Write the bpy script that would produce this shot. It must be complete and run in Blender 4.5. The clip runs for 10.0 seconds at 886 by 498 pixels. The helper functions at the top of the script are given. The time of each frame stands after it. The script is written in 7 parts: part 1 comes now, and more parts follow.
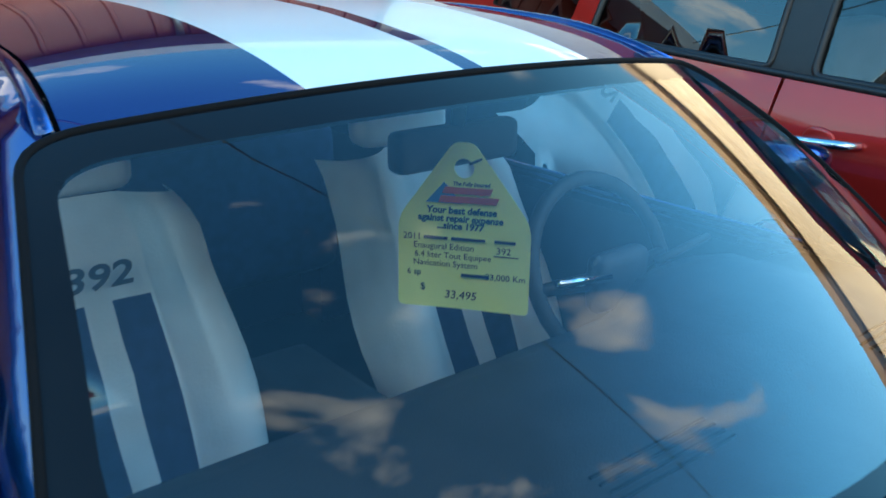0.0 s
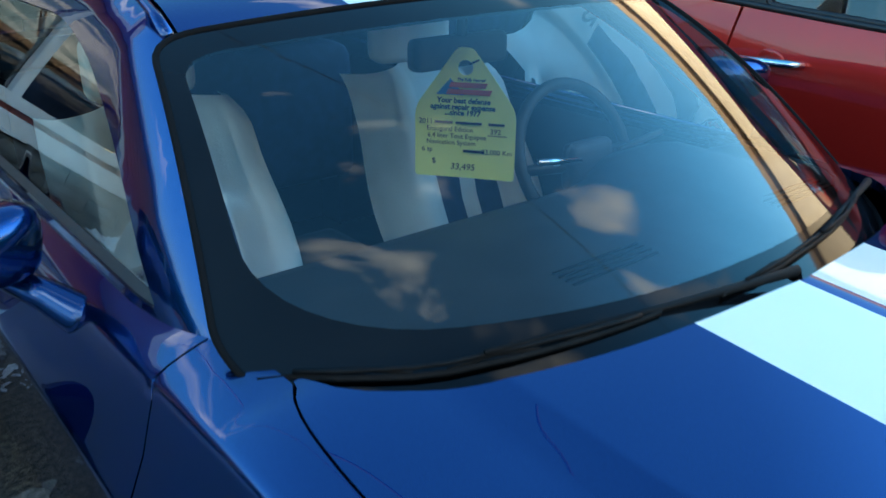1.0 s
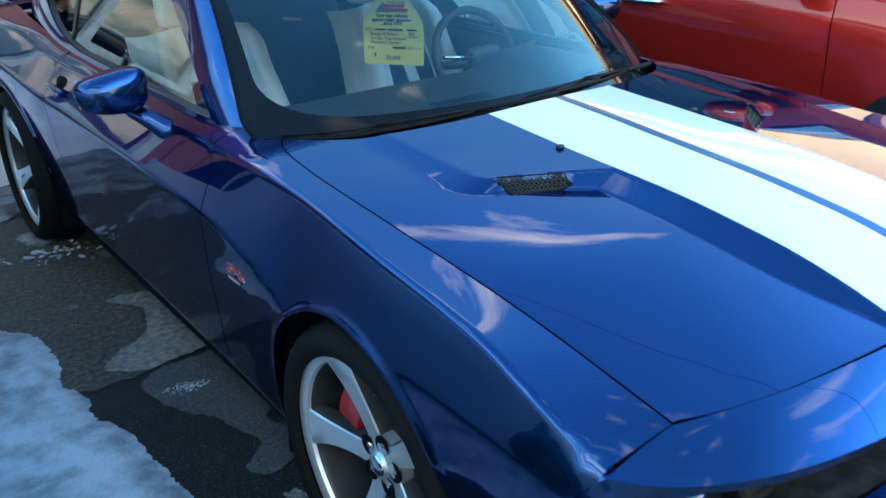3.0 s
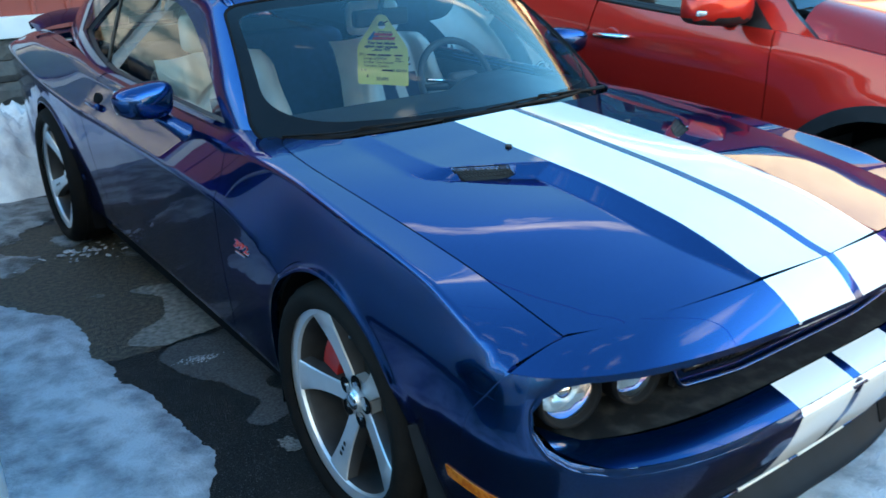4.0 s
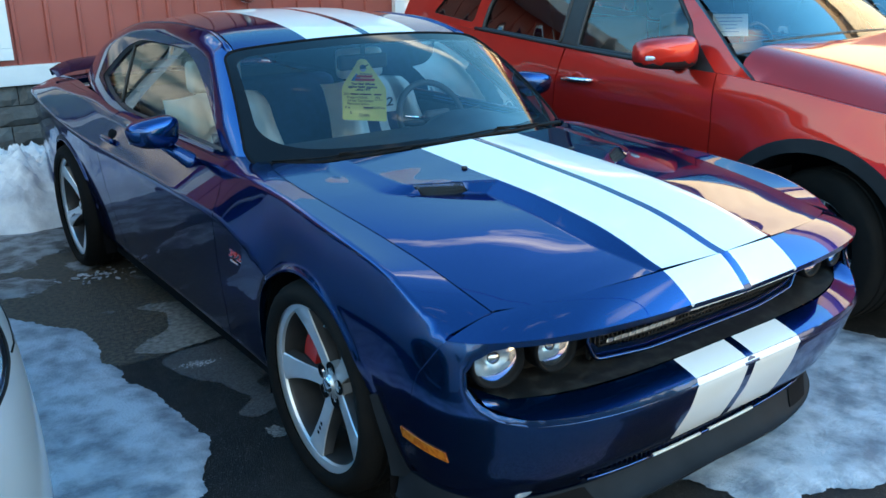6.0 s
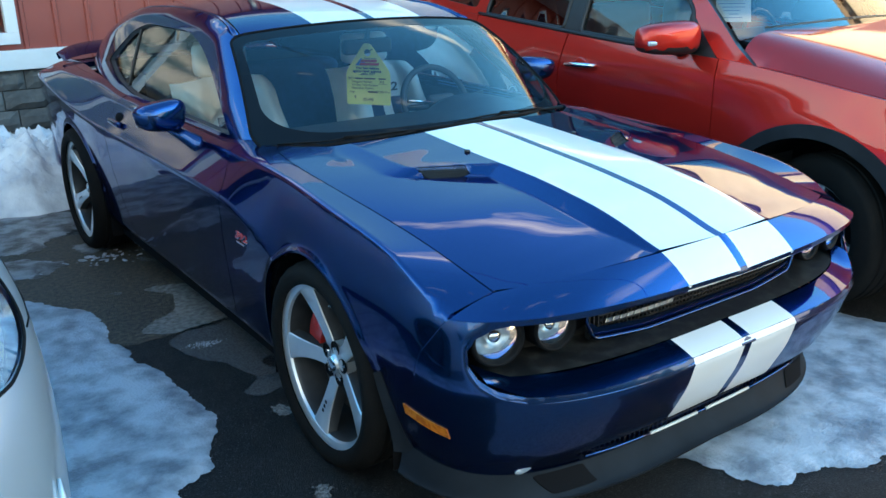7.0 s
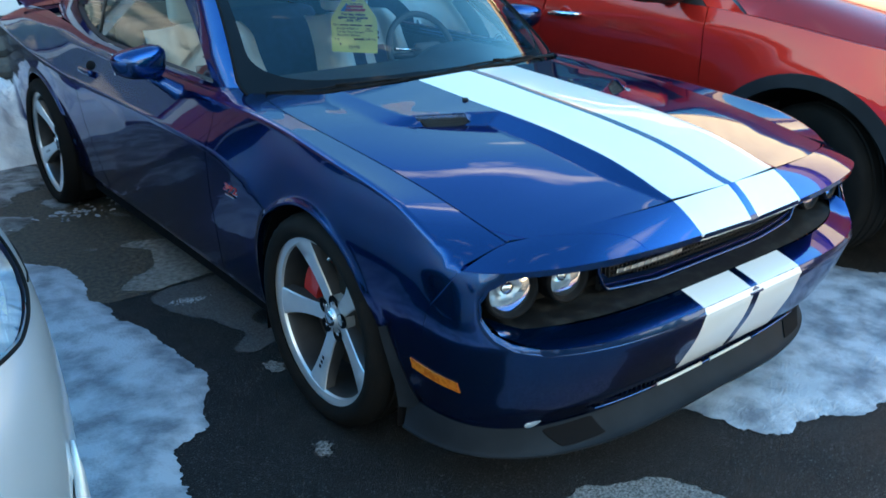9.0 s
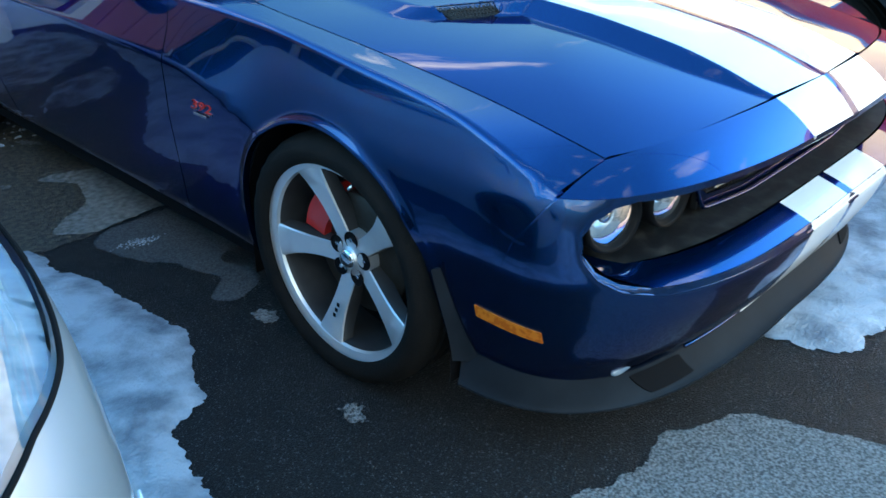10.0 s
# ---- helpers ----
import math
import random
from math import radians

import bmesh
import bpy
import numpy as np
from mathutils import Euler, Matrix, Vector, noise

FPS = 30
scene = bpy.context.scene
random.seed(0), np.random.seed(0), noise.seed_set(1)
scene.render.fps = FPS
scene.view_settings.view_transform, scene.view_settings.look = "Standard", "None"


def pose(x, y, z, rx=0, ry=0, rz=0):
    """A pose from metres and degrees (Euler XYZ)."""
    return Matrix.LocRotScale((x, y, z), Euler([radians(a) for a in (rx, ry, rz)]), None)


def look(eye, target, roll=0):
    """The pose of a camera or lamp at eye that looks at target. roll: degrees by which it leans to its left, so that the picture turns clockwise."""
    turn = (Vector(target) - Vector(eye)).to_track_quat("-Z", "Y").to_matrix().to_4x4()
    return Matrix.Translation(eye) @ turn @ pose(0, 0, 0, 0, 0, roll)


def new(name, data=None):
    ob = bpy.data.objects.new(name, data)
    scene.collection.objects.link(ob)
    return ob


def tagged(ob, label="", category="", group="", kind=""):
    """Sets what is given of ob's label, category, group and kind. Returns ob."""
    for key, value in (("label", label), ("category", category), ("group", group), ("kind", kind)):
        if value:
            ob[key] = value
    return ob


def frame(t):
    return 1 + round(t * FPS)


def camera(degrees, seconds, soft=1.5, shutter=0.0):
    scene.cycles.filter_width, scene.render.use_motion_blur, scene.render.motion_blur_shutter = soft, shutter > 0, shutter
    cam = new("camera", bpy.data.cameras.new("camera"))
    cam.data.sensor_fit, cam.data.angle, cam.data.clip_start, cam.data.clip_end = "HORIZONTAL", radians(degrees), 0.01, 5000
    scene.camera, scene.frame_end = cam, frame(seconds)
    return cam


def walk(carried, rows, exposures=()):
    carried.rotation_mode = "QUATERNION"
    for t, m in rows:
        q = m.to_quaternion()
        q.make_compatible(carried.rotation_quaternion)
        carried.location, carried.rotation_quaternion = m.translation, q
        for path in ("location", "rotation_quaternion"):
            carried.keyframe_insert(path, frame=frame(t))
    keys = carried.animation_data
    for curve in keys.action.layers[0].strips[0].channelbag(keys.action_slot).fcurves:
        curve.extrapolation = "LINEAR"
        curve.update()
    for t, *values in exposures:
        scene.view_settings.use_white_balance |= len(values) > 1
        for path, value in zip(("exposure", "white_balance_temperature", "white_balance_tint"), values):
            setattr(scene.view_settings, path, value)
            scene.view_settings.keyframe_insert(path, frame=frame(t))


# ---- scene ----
cam = camera(54.1, 10.0, 1.5, 0.3)
PATH = [
    (0, (-0.878, 0.076, 1.558), (0.311, 1.549, 0.913), 0.1),
    (0.5, (-1.02, -0.096, 1.58), (0.111, 1.389, 0.863), -0.3),
    (1, (-1.185, -0.279, 1.581), (-0.023, 1.156, 0.813), 0.1),
    (1.5, (-1.285, -0.585, 1.536), (-0.231, 0.923, 0.751), 0.0),
    (2, (-1.373, -0.86, 1.516), (-0.38, 0.617, 0.604), -0.5),
    (2.5, (-1.585, -1.136, 1.574), (-0.519, 0.302, 0.683), -1.8),
    (2.7, (-1.659, -1.243, 1.611), (-0.548, 0.186, 0.76), -1.1),
    (3.8, (-1.855, -1.848, 1.669), (-0.804, -0.322, 0.917), -1.2),
    (4, (-1.92, -1.902, 1.665), (-0.82, -0.399, 0.936), -0.8),
    (4.5, (-2.039, -2.012, 1.665), (-0.864, -0.544, 0.985), 0.2),
    (5, (-2.071, -2.101, 1.684), (-0.881, -0.613, 1.075), -0.1),
    (5.5, (-2.062, -2.248, 1.675), (-0.923, -0.719, 1.07), -0.7),
    (7, (-2.096, -2.387, 1.677), (-0.996, -0.849, 1.026), -0.8),
    (7.5, (-2.104, -2.394, 1.68), (-1.002, -0.858, 1.026), -0.7),
    (8, (-2.111, -2.395, 1.678), (-1.009, -0.856, 1.031), -0.5),
    (8.5, (-2.118, -2.387, 1.676), (-1.026, -0.853, 1.0), -0.4),
    (9, (-2.163, -2.255, 1.637), (-1.012, -0.799, 0.891), -0.2),
    (9.5, (-2.255, -1.949, 1.578), (-1.016, -0.64, 0.71), -1.1),
    (10, (-2.19, -1.634, 1.504), (-0.913, -0.418, 0.56), -0.2),
]
EXPOSURES = [(0.0, 4.45, 7500, 0), (0.7, 4.4, 7500, 0), (1.5, 4.3, 7600, 0), (2.5, 4.75, 7700, 0), (4.5, 4.8, 7700, 0), (5.5, 4.6, 7650, 0), (8.0, 4.6, 7650, 0), (9.0, 4.6, 7500, 0), (10.0, 4.8, 7200, 0)]
walk(cam, [(t, look(eye, target, roll)) for t, eye, target, roll in PATH], EXPOSURES)

# ---- world and sun: a low evening sun behind the red building, open sky with torn clouds ----
SUN_EL, SUN_AZ = 6.5, 150.0      # elevation; direction towards the sun, degrees from +x towards +y
world = bpy.data.worlds.new("evening_sky")
scene.world = world
world.use_nodes = True
wn, wl = world.node_tree.nodes, world.node_tree.links
wn.clear()
w_out = wn.new("ShaderNodeOutputWorld")
w_bg = wn.new("ShaderNodeBackground")
w_sky = wn.new("ShaderNodeTexSky")
w_sky.sky_type, w_sky.sun_disc = "NISHITA", False
w_sky.sun_elevation, w_sky.sun_rotation = radians(SUN_EL), radians(90 - SUN_AZ)
w_sky.air_density, w_sky.dust_density, w_sky.ozone_density = 1.0, 0.15, 2.5
w_co = wn.new("ShaderNodeTexCoord")
w_sep = wn.new("ShaderNodeSeparateXYZ")
w_add = wn.new("ShaderNodeMath"); w_add.operation = "ADD"; w_add.inputs[1].default_value = 0.18
w_max = wn.new("ShaderNodeMath"); w_max.operation = "MAXIMUM"; w_max.inputs[1].default_value = 0.05
w_div = wn.new("ShaderNodeVectorMath"); w_div.operation = "DIVIDE"
w_map = wn.new("ShaderNodeMapping"); w_map.inputs["Location"].default_value = (-3.32, -2.34, 0); w_map.inputs["Scale"].default_value = (1.3, 2.6, 1.0); w_map.inputs["Rotation"].default_value = (0, 0, 0.6)
w_noise = wn.new("ShaderNodeTexNoise"); w_noise.inputs["Scale"].default_value = 1.5; w_noise.inputs["Detail"].default_value = 7; w_noise.inputs["Roughness"].default_value = 0.56; w_noise.inputs["Distortion"].default_value = 0.4
w_ramp = wn.new("ShaderNodeValToRGB")
w_ramp.color_ramp.elements[0].position, w_ramp.color_ramp.elements[1].position = 0.605, 0.75
w_mix = wn.new("ShaderNodeMix"); w_mix.data_type = "RGBA"
w_low = wn.new("ShaderNodeValToRGB")          # clouds glow warmer and brighter near the horizon
w_low.color_ramp.elements[0].color, w_low.color_ramp.elements[1].color = (1.18, 1.24, 1.28, 1), (1.20, 1.20, 1.24, 1)
w_str = 0.15
w_bg.inputs["Strength"].default_value = w_str
wl.new(w_co.outputs["Generated"], w_sep.inputs[0])
wl.new(w_sep.outputs["Z"], w_max.inputs[0]); wl.new(w_max.outputs[0], w_add.inputs[0])
wl.new(w_co.outputs["Generated"], w_div.inputs[0]); wl.new(w_add.outputs[0], w_div.inputs[1])
wl.new(w_div.outputs[0], w_map.inputs["Vector"]); wl.new(w_map.outputs[0], w_noise.inputs["Vector"])
w_south = wn.new("ShaderNodeMapRange")          # cloud thickens towards the south-west
w_south.inputs["From Min"].default_value, w_south.inputs["From Max"].default_value = 0.05, -0.75
w_south.inputs["To Max"].default_value = 0.14
w_cov = wn.new("ShaderNodeMath"); w_cov.operation = "ADD"
w_dot = wn.new("ShaderNodeVectorMath"); w_dot.operation = "DOT_PRODUCT"
w_dot.inputs[1].default_value = (0.55, 0.835, 0)
wl.new(w_co.outputs["Generated"], w_dot.inputs[0]); wl.new(w_dot.outputs["Value"], w_south.inputs["Value"]); wl.new(w_south.outputs[0], w_cov.inputs[0]); wl.new(w_noise.outputs["Fac"], w_cov.inputs[1])
wl.new(w_cov.outputs[0], w_ramp.inputs[0]); wl.new(w_ramp.outputs[0], w_mix.inputs["Factor"])
w_rng = wn.new("ShaderNodeMapRange"); w_rng.inputs["From Min"].default_value, w_rng.inputs["From Max"].default_value = 0.02, 0.75
w_grad = wn.new("ShaderNodeValToRGB")
w_grad.color_ramp.elements[0].color, w_grad.color_ramp.elements[1].color = (0.17, 0.19, 0.29, 1), (0.10, 0.27, 0.37, 1)
for at, tone in ((0.17, (0.18, 0.19, 0.22)), (0.41, (0.18, 0.24, 0.25)), (0.76, (0.13, 0.31, 0.38))):
    w_grad.color_ramp.elements.new(at).color = (*tone, 1)
w_mul = wn.new("ShaderNodeVectorMath"); w_mul.operation = "MULTIPLY"
wl.new(w_sep.outputs["Z"], w_rng.inputs["Value"]); wl.new(w_rng.outputs[0], w_grad.inputs[0]); wl.new(w_rng.outputs[0], w_low.inputs[0]); wl.new(w_low.outputs[0], w_mix.inputs["B"])
w_anti = wn.new("ShaderNodeVectorMath"); w_anti.operation = "DOT_PRODUCT"      # the sky pales again away from the sun
w_anti.inputs[1].default_value = (0.87, -0.5, 0)
w_pale = wn.new("ShaderNodeMapRange")
w_pale.inputs["From Min"].default_value, w_pale.inputs["From Max"].default_value = 0.40, 0.85
w_pale.inputs["To Min"].default_value, w_pale.inputs["To Max"].default_value = 1.0, 2.6
w_lift = wn.new("ShaderNodeVectorMath"); w_lift.operation = "SCALE"
wl.new(w_co.outputs["Generated"], w_anti.inputs[0]); wl.new(w_anti.outputs["Value"], w_pale.inputs["Value"])
wl.new(w_sky.outputs[0], w_lift.inputs[0]); wl.new(w_pale.outputs[0], w_lift.inputs["Scale"])
wl.new(w_lift.outputs[0], w_mul.inputs[0]); wl.new(w_grad.outputs[0], w_mul.inputs[1])
wl.new(w_mul.outputs[0], w_mix.inputs["A"]); wl.new(w_mix.outputs["Result"], w_bg.inputs["Color"])
wl.new(w_bg.outputs[0], w_out.inputs["Surface"])

sun_data = bpy.data.lights.new("sun", "SUN")
sun_data.energy, sun_data.angle, sun_data.color = 1.5, radians(0.6), (1.0, 0.84, 0.66)
sun = new("sun", sun_data)
sun_from = Vector((math.cos(radians(SUN_EL)) * math.cos(radians(SUN_AZ)), math.cos(radians(SUN_EL)) * math.sin(radians(SUN_AZ)), math.sin(radians(SUN_EL))))
sun.matrix_world = look(sun_from * 40, (0, 0, 0))

# ---- materials ----
def material(name, colour, rough=0.5, metal=0.0, coat=0.0, second=None, scale=8.0, detail=4.0, spread=(0.35, 0.7), bump=0.0, bump_scale=60.0,
             rough_var=0.0, spec=0.5, stretch=(1, 1, 1), coat_rough=0.03, piece=0.0):
    """Principled material with two-scale colour variation, roughness variation and fine relief."""
    m = bpy.data.materials.new(name)
    m.use_nodes = True
    n, l = m.node_tree.nodes, m.node_tree.links
    b = n["Principled BSDF"]
    b.inputs["Roughness"].default_value, b.inputs["Metallic"].default_value = rough, metal
    b.inputs["Coat Weight"].default_value, b.inputs["Coat Roughness"].default_value = coat, coat_rough
    b.inputs["Specular IOR Level"].default_value = spec
    co = n.new("ShaderNodeTexCoord")
    mp = n.new("ShaderNodeMapping")
    mp.inputs["Scale"].default_value = stretch
    l.new(co.outputs["Object"], mp.inputs["Vector"])
    if second is None:
        second = tuple(c * 0.85 for c in colour)
    big = n.new("ShaderNodeTexNoise")
    big.inputs["Scale"].default_value, big.inputs["Detail"].default_value = scale, detail
    ramp = n.new("ShaderNodeValToRGB")
    ramp.color_ramp.elements[0].position, ramp.color_ramp.elements[1].position = spread
    ramp.color_ramp.elements[0].color, ramp.color_ramp.elements[1].color = (*second, 1), (*colour, 1)
    l.new(mp.outputs[0], big.inputs["Vector"])
    l.new(big.outputs["Fac"], ramp.inputs[0])
    out = ramp.outputs[0]
    if piece:
        info = n.new("ShaderNodeObjectInfo")
        rng = n.new("ShaderNodeMapRange")
        rng.inputs["To Min"].default_value, rng.inputs["To Max"].default_value = 1 - piece, 1 + piece
        mul = n.new("ShaderNodeVectorMath"); mul.operation = "MULTIPLY"
        l.new(info.outputs["Random"], rng.inputs["Value"])
        l.new(out, mul.inputs[0]); l.new(rng.outputs[0], mul.inputs[1])
        out = mul.outputs[0]
    l.new(out, b.inputs["Base Color"])
    if bump or rough_var:
        fine = n.new("ShaderNodeTexNoise")
        fine.inputs["Scale"].default_value, fine.inputs["Detail"].default_value = bump_scale, 5
        l.new(mp.outputs[0], fine.inputs["Vector"])
        if bump:
            bp = n.new("ShaderNodeBump")
            bp.inputs["Strength"].default_value, bp.inputs["Distance"].default_value = bump, 0.01
            l.new(fine.outputs["Fac"], bp.inputs["Height"])
            l.new(bp.outputs[0], b.inputs["Normal"])
        if rough_var:
            rr = n.new("ShaderNodeMapRange")
            rr.inputs["To Min"].default_value, rr.inputs["To Max"].default_value = max(0.02, rough - rough_var), min(1, rough + rough_var)
            l.new(big.outputs["Fac"], rr.inputs["Value"])
            l.new(rr.outputs[0], b.inputs["Roughness"])
    return m


def glass(name, tint, ior=1.5, gloss=1.0):
    """Thin pane: tinted see-through with a Fresnel-driven mirror on top."""
    m = bpy.data.materials.new(name)
    m.use_nodes = True
    n, l = m.node_tree.nodes, m.node_tree.links
    n.clear()
    out = n.new("ShaderNodeOutputMaterial")
    mix, tr, gl, fr = n.new("ShaderNodeMixShader"), n.new("ShaderNodeBsdfTransparent"), n.new("ShaderNodeBsdfGlossy"), n.new("ShaderNodeFresnel")
    tr.inputs[0].default_value = (*tint, 1)
    gl.inputs["Roughness"].default_value = 0.012
    gl.inputs["Color"].default_value = (gloss, gloss, gloss, 1)
    fr.inputs["IOR"].default_value = ior
    l.new(fr.outputs[0], mix.inputs[0]); l.new(tr.outputs[0], mix.inputs[1]); l.new(gl.outputs[0], mix.inputs[2])
    l.new(mix.outputs[0], out.inputs["Surface"])
    return m


M_BLUE = material("blue_metallic_paint", (0.0020, 0.050, 0.180), 0.21, 0.95, 1.0, (0.0019, 0.047, 0.170), 3.0, 2.0, rough_var=0.02, coat_rough=0.01)
M_BLUE.node_tree.nodes["Principled BSDF"].inputs["Coat IOR"].default_value = 1.48
M_BLUE.node_tree.nodes["Principled BSDF"].inputs["Specular Tint"].default_value = (0.02, 0.10, 0.36, 1)
M_STRIPE = material("white_stripe_paint", (0.88, 0.82, 0.77), 0.35, 0.0, 0.8, (0.84, 0.78, 0.73), 3.0, 2.0)
M_RED = material("red_pearl_paint", (0.54, 0.023, 0.017), 0.34, 0.55, 1.0, (0.50, 0.021, 0.016), 3.0, 2.0, rough_var=0.03)
M_RED.node_tree.nodes["Principled BSDF"].inputs["Specular Tint"].default_value = (0.9, 0.18, 0.12, 1)
M_SILVER = material("silver_metallic_paint", (0.45, 0.51, 0.55), 0.40, 0.45, 0.8, (0.42, 0.48, 0.52), 3.0, 2.0)
M_DARKPAINT = material("dark_grey_paint", (0.05, 0.055, 0.06), 0.35, 0.4, 1.0)
M_BLACK = material("black_plastic", (0.018, 0.018, 0.02), 0.45, 0, 0, (0.010, 0.010, 0.011), 20, bump=0.05, bump_scale=300, rough_var=0.12)
M_DIRTY = material("dusty_black_plastic", (0.042, 0.039, 0.036), 0.6, 0, 0, (0.009, 0.009, 0.010), 24, 10, (0.46, 0.74), 0.08, 250, 0.15, 0.2)
M_CHIN = material("grey_black_chin_plastic", (0.019, 0.024, 0.030), 0.62, 0, 0, (0.010, 0.013, 0.017), 7, 8, (0.3, 0.75), 0.05, 350, 0.10, 0.12)
M_MESH = material("dusty_grey_mesh", (0.026, 0.025, 0.024), 0.55, 0.0, 0, (0.05, 0.048, 0.045), 40)
M_WIPER = material("matt_black_wiper", (0.010, 0.010, 0.011), 0.55, 0, 0, (0.006, 0.006, 0.007), 30, spec=0.1)
# near-black for rubber and liners, and for sheets painted as shade in hollows
M_GAP = material("black_shade_and_rubber", (0.006, 0.006, 0.007), 0.8, spec=0.1)
M_FRIT = material("black_glass_border", (0.008, 0.009, 0.011), 0.06, 0, 0.0, (0.006, 0.007, 0.009), 4, spec=0.18)
M_RUBBER = material("tyre_rubber", (0.012, 0.011, 0.010), 0.8, 0, 0, (0.007, 0.007, 0.007), 14, 6, (0.3, 0.7), 0.25, 160, 0.1, 0.12)
M_POLISH = material("machined_aluminium", (0.78, 0.81, 0.83), 0.36, 0.72, 0.4, (0.66, 0.68, 0.70), 9, 6, (0.3, 0.75), 0.04, 400, 0.08)
M_GUN = material("dark_grey_wheel_paint", (0.055, 0.057, 0.060), 0.45, 0.4, 0.2, (0.03, 0.031, 0.033), 9)
M_CHROME = material("chrome", (0.80, 0.81, 0.82), 0.08, 1.0, 0, (0.75, 0.76, 0.77), 5)
M_GUNCHROME = material("dull_chrome", (0.55, 0.57, 0.58), 0.30, 1.0, 0, (0.45, 0.47, 0.48), 20)
M_STEEL = material("brake_disc_steel", (0.065, 0.060, 0.056), 0.5, 0.8, 0, (0.05, 0.04, 0.03), 20, 6)
M_CALIPER = material("red_brake_caliper", (0.55, 0.02, 0.015), 0.35, 0, 0.6)
M_AMBER = material("amber_lens", (0.72, 0.20, 0.02), 0.15, 0, 0.8, (0.55, 0.12, 0.01), 60, 2, (0.45, 0.55))
M_LAMP = material("headlamp_reflector", (0.72, 0.80, 0.86), 0.22, 0.6, 0, (0.42, 0.50, 0.58), 26, 2)
M_CLEAR = glass("clear_lamp_lens", (0.93, 0.95, 0.96))
M_WIND = glass("windscreen_glass", (0.95, 0.98, 0.98), 1.68)
M_SIDE = glass("tinted_side_glass", (0.86, 0.91, 0.90), 1.75)
M_PRIV = glass("privacy_glass", (0.16, 0.18, 0.18), 1.85)
M_PANE = glass("coated_window_glass", (0.16, 0.18, 0.18), 2.9)
M_LEATHER = material("pale_grey_leather", (0.70, 0.71, 0.68), 0.5, 0, 0, (0.60, 0.61, 0.58), 12, 6, (0.3, 0.7), 0.12, 140)
M_BLUELEATHER = material("navy_suede", (0.012, 0.025, 0.075), 0.8, 0, 0, (0.009, 0.018, 0.055), 30, 5, bump=0.15, bump_scale=260)
M_DASH = material("dark_dashboard_vinyl", (0.044, 0.050, 0.055), 0.6, 0, 0, (0.034, 0.039, 0.043), 10, 4, bump=0.2, bump_scale=320)
M_LINER = material("grey_headliner", (0.42, 0.43, 0.42), 0.9, 0, 0, (0.37, 0.38, 0.37), 40)
M_TAG = material("yellow_green_card", (0.97, 1.0, 0.33), 0.6, 0, 0, (0.94, 0.97, 0.31), 12, 4)
M_PAPER = material("white_paper", (0.75, 0.77, 0.76), 0.7, 0, 0, (0.70, 0.72, 0.71), 12)
M_INK = material("dark_pen_ink", (0.02, 0.025, 0.05), 0.7)
M_TEAL = material("dark_teal_print", (0.01, 0.09, 0.12), 0.6)
M_PRINTRED = material("red_print", (0.60, 0.06, 0.04), 0.6)
M_PRINTBLUE = material("blue_print", (0.05, 0.22, 0.45), 0.6)
M_SIDING = material("red_brown_metal_siding", (0.34, 0.074, 0.057), 0.42, 0.0, 0.15, (0.29, 0.062, 0.048), 2.2, 6, (0.3, 0.7), 0.03, 40, 0.08)
M_SIDING_DARK = material("dark_brown_boarding", (0.060, 0.050, 0.042), 0.7, 0, 0, (0.040, 0.034, 0.030), 1.5, 6, (0.3, 0.7), 0.05, 30)
M_TRIM = material("white_painted_trim", (0.74, 0.76, 0.77), 0.5, 0, 0, (0.64, 0.66, 0.67), 5, 6, (0.3, 0.7), 0.05, 80)
M_STONE = material("grey_cast_stone", (0.155, 0.155, 0.15), 0.85, 0, 0, (0.075, 0.077, 0.078), 11, 9, (0.3, 0.72), 0.6, 45, 0.08, piece=0.22)
M_MORTAR = material("dark_mortar", (0.07, 0.07, 0.07), 0.95, 0, 0, (0.045, 0.045, 0.045), 30, 5, bump=0.4)
M_BEIGE = material("beige_stucco_wall", (0.37, 0.335, 0.290), 0.85, 0, 0, (0.32, 0.285, 0.245), 2.5, 6, (0.3, 0.7), 0.2, 90)
M_EAVES = material("brown_eaves_board", (0.17, 0.115, 0.075), 0.6, 0, 0, (0.13, 0.088, 0.058), 6, 5)
M_CABLE = material("black_cable", (0.012, 0.012, 0.013), 0.6)
M_WSIDING = material("white_lap_siding", (0.70, 0.73, 0.76), 0.55, 0, 0, (0.62, 0.65, 0.68), 4, 5)
M_GALV = material("galvanised_meter_box", (0.46, 0.48, 0.49), 0.4, 0.7, 0, (0.36, 0.38, 0.39), 18, 5)
M_SNOW = material("old_packed_snow", (0.50, 0.55, 0.61), 0.5, 0, 0, (0.18, 0.21, 0.25), 6.5, 12, (0.36, 0.60), 0.6, 90, 0.2)
M_SNOW.node_tree.nodes["Noise Texture"].inputs["Roughness"].default_value = 0.6
M_SLUSH = material("dirty_slush", (0.30, 0.32, 0.34), 0.4, 0, 0, (0.035, 0.036, 0.036), 9, 10, (0.40, 0.62), 1.0, 60, 0.2)
M_PILE = material("ploughed_snow", (0.82, 0.85, 0.88), 0.7, 0, 0, (0.52, 0.55, 0.60), 7, 9, (0.28, 0.62), 1.0, 18, 0.1)


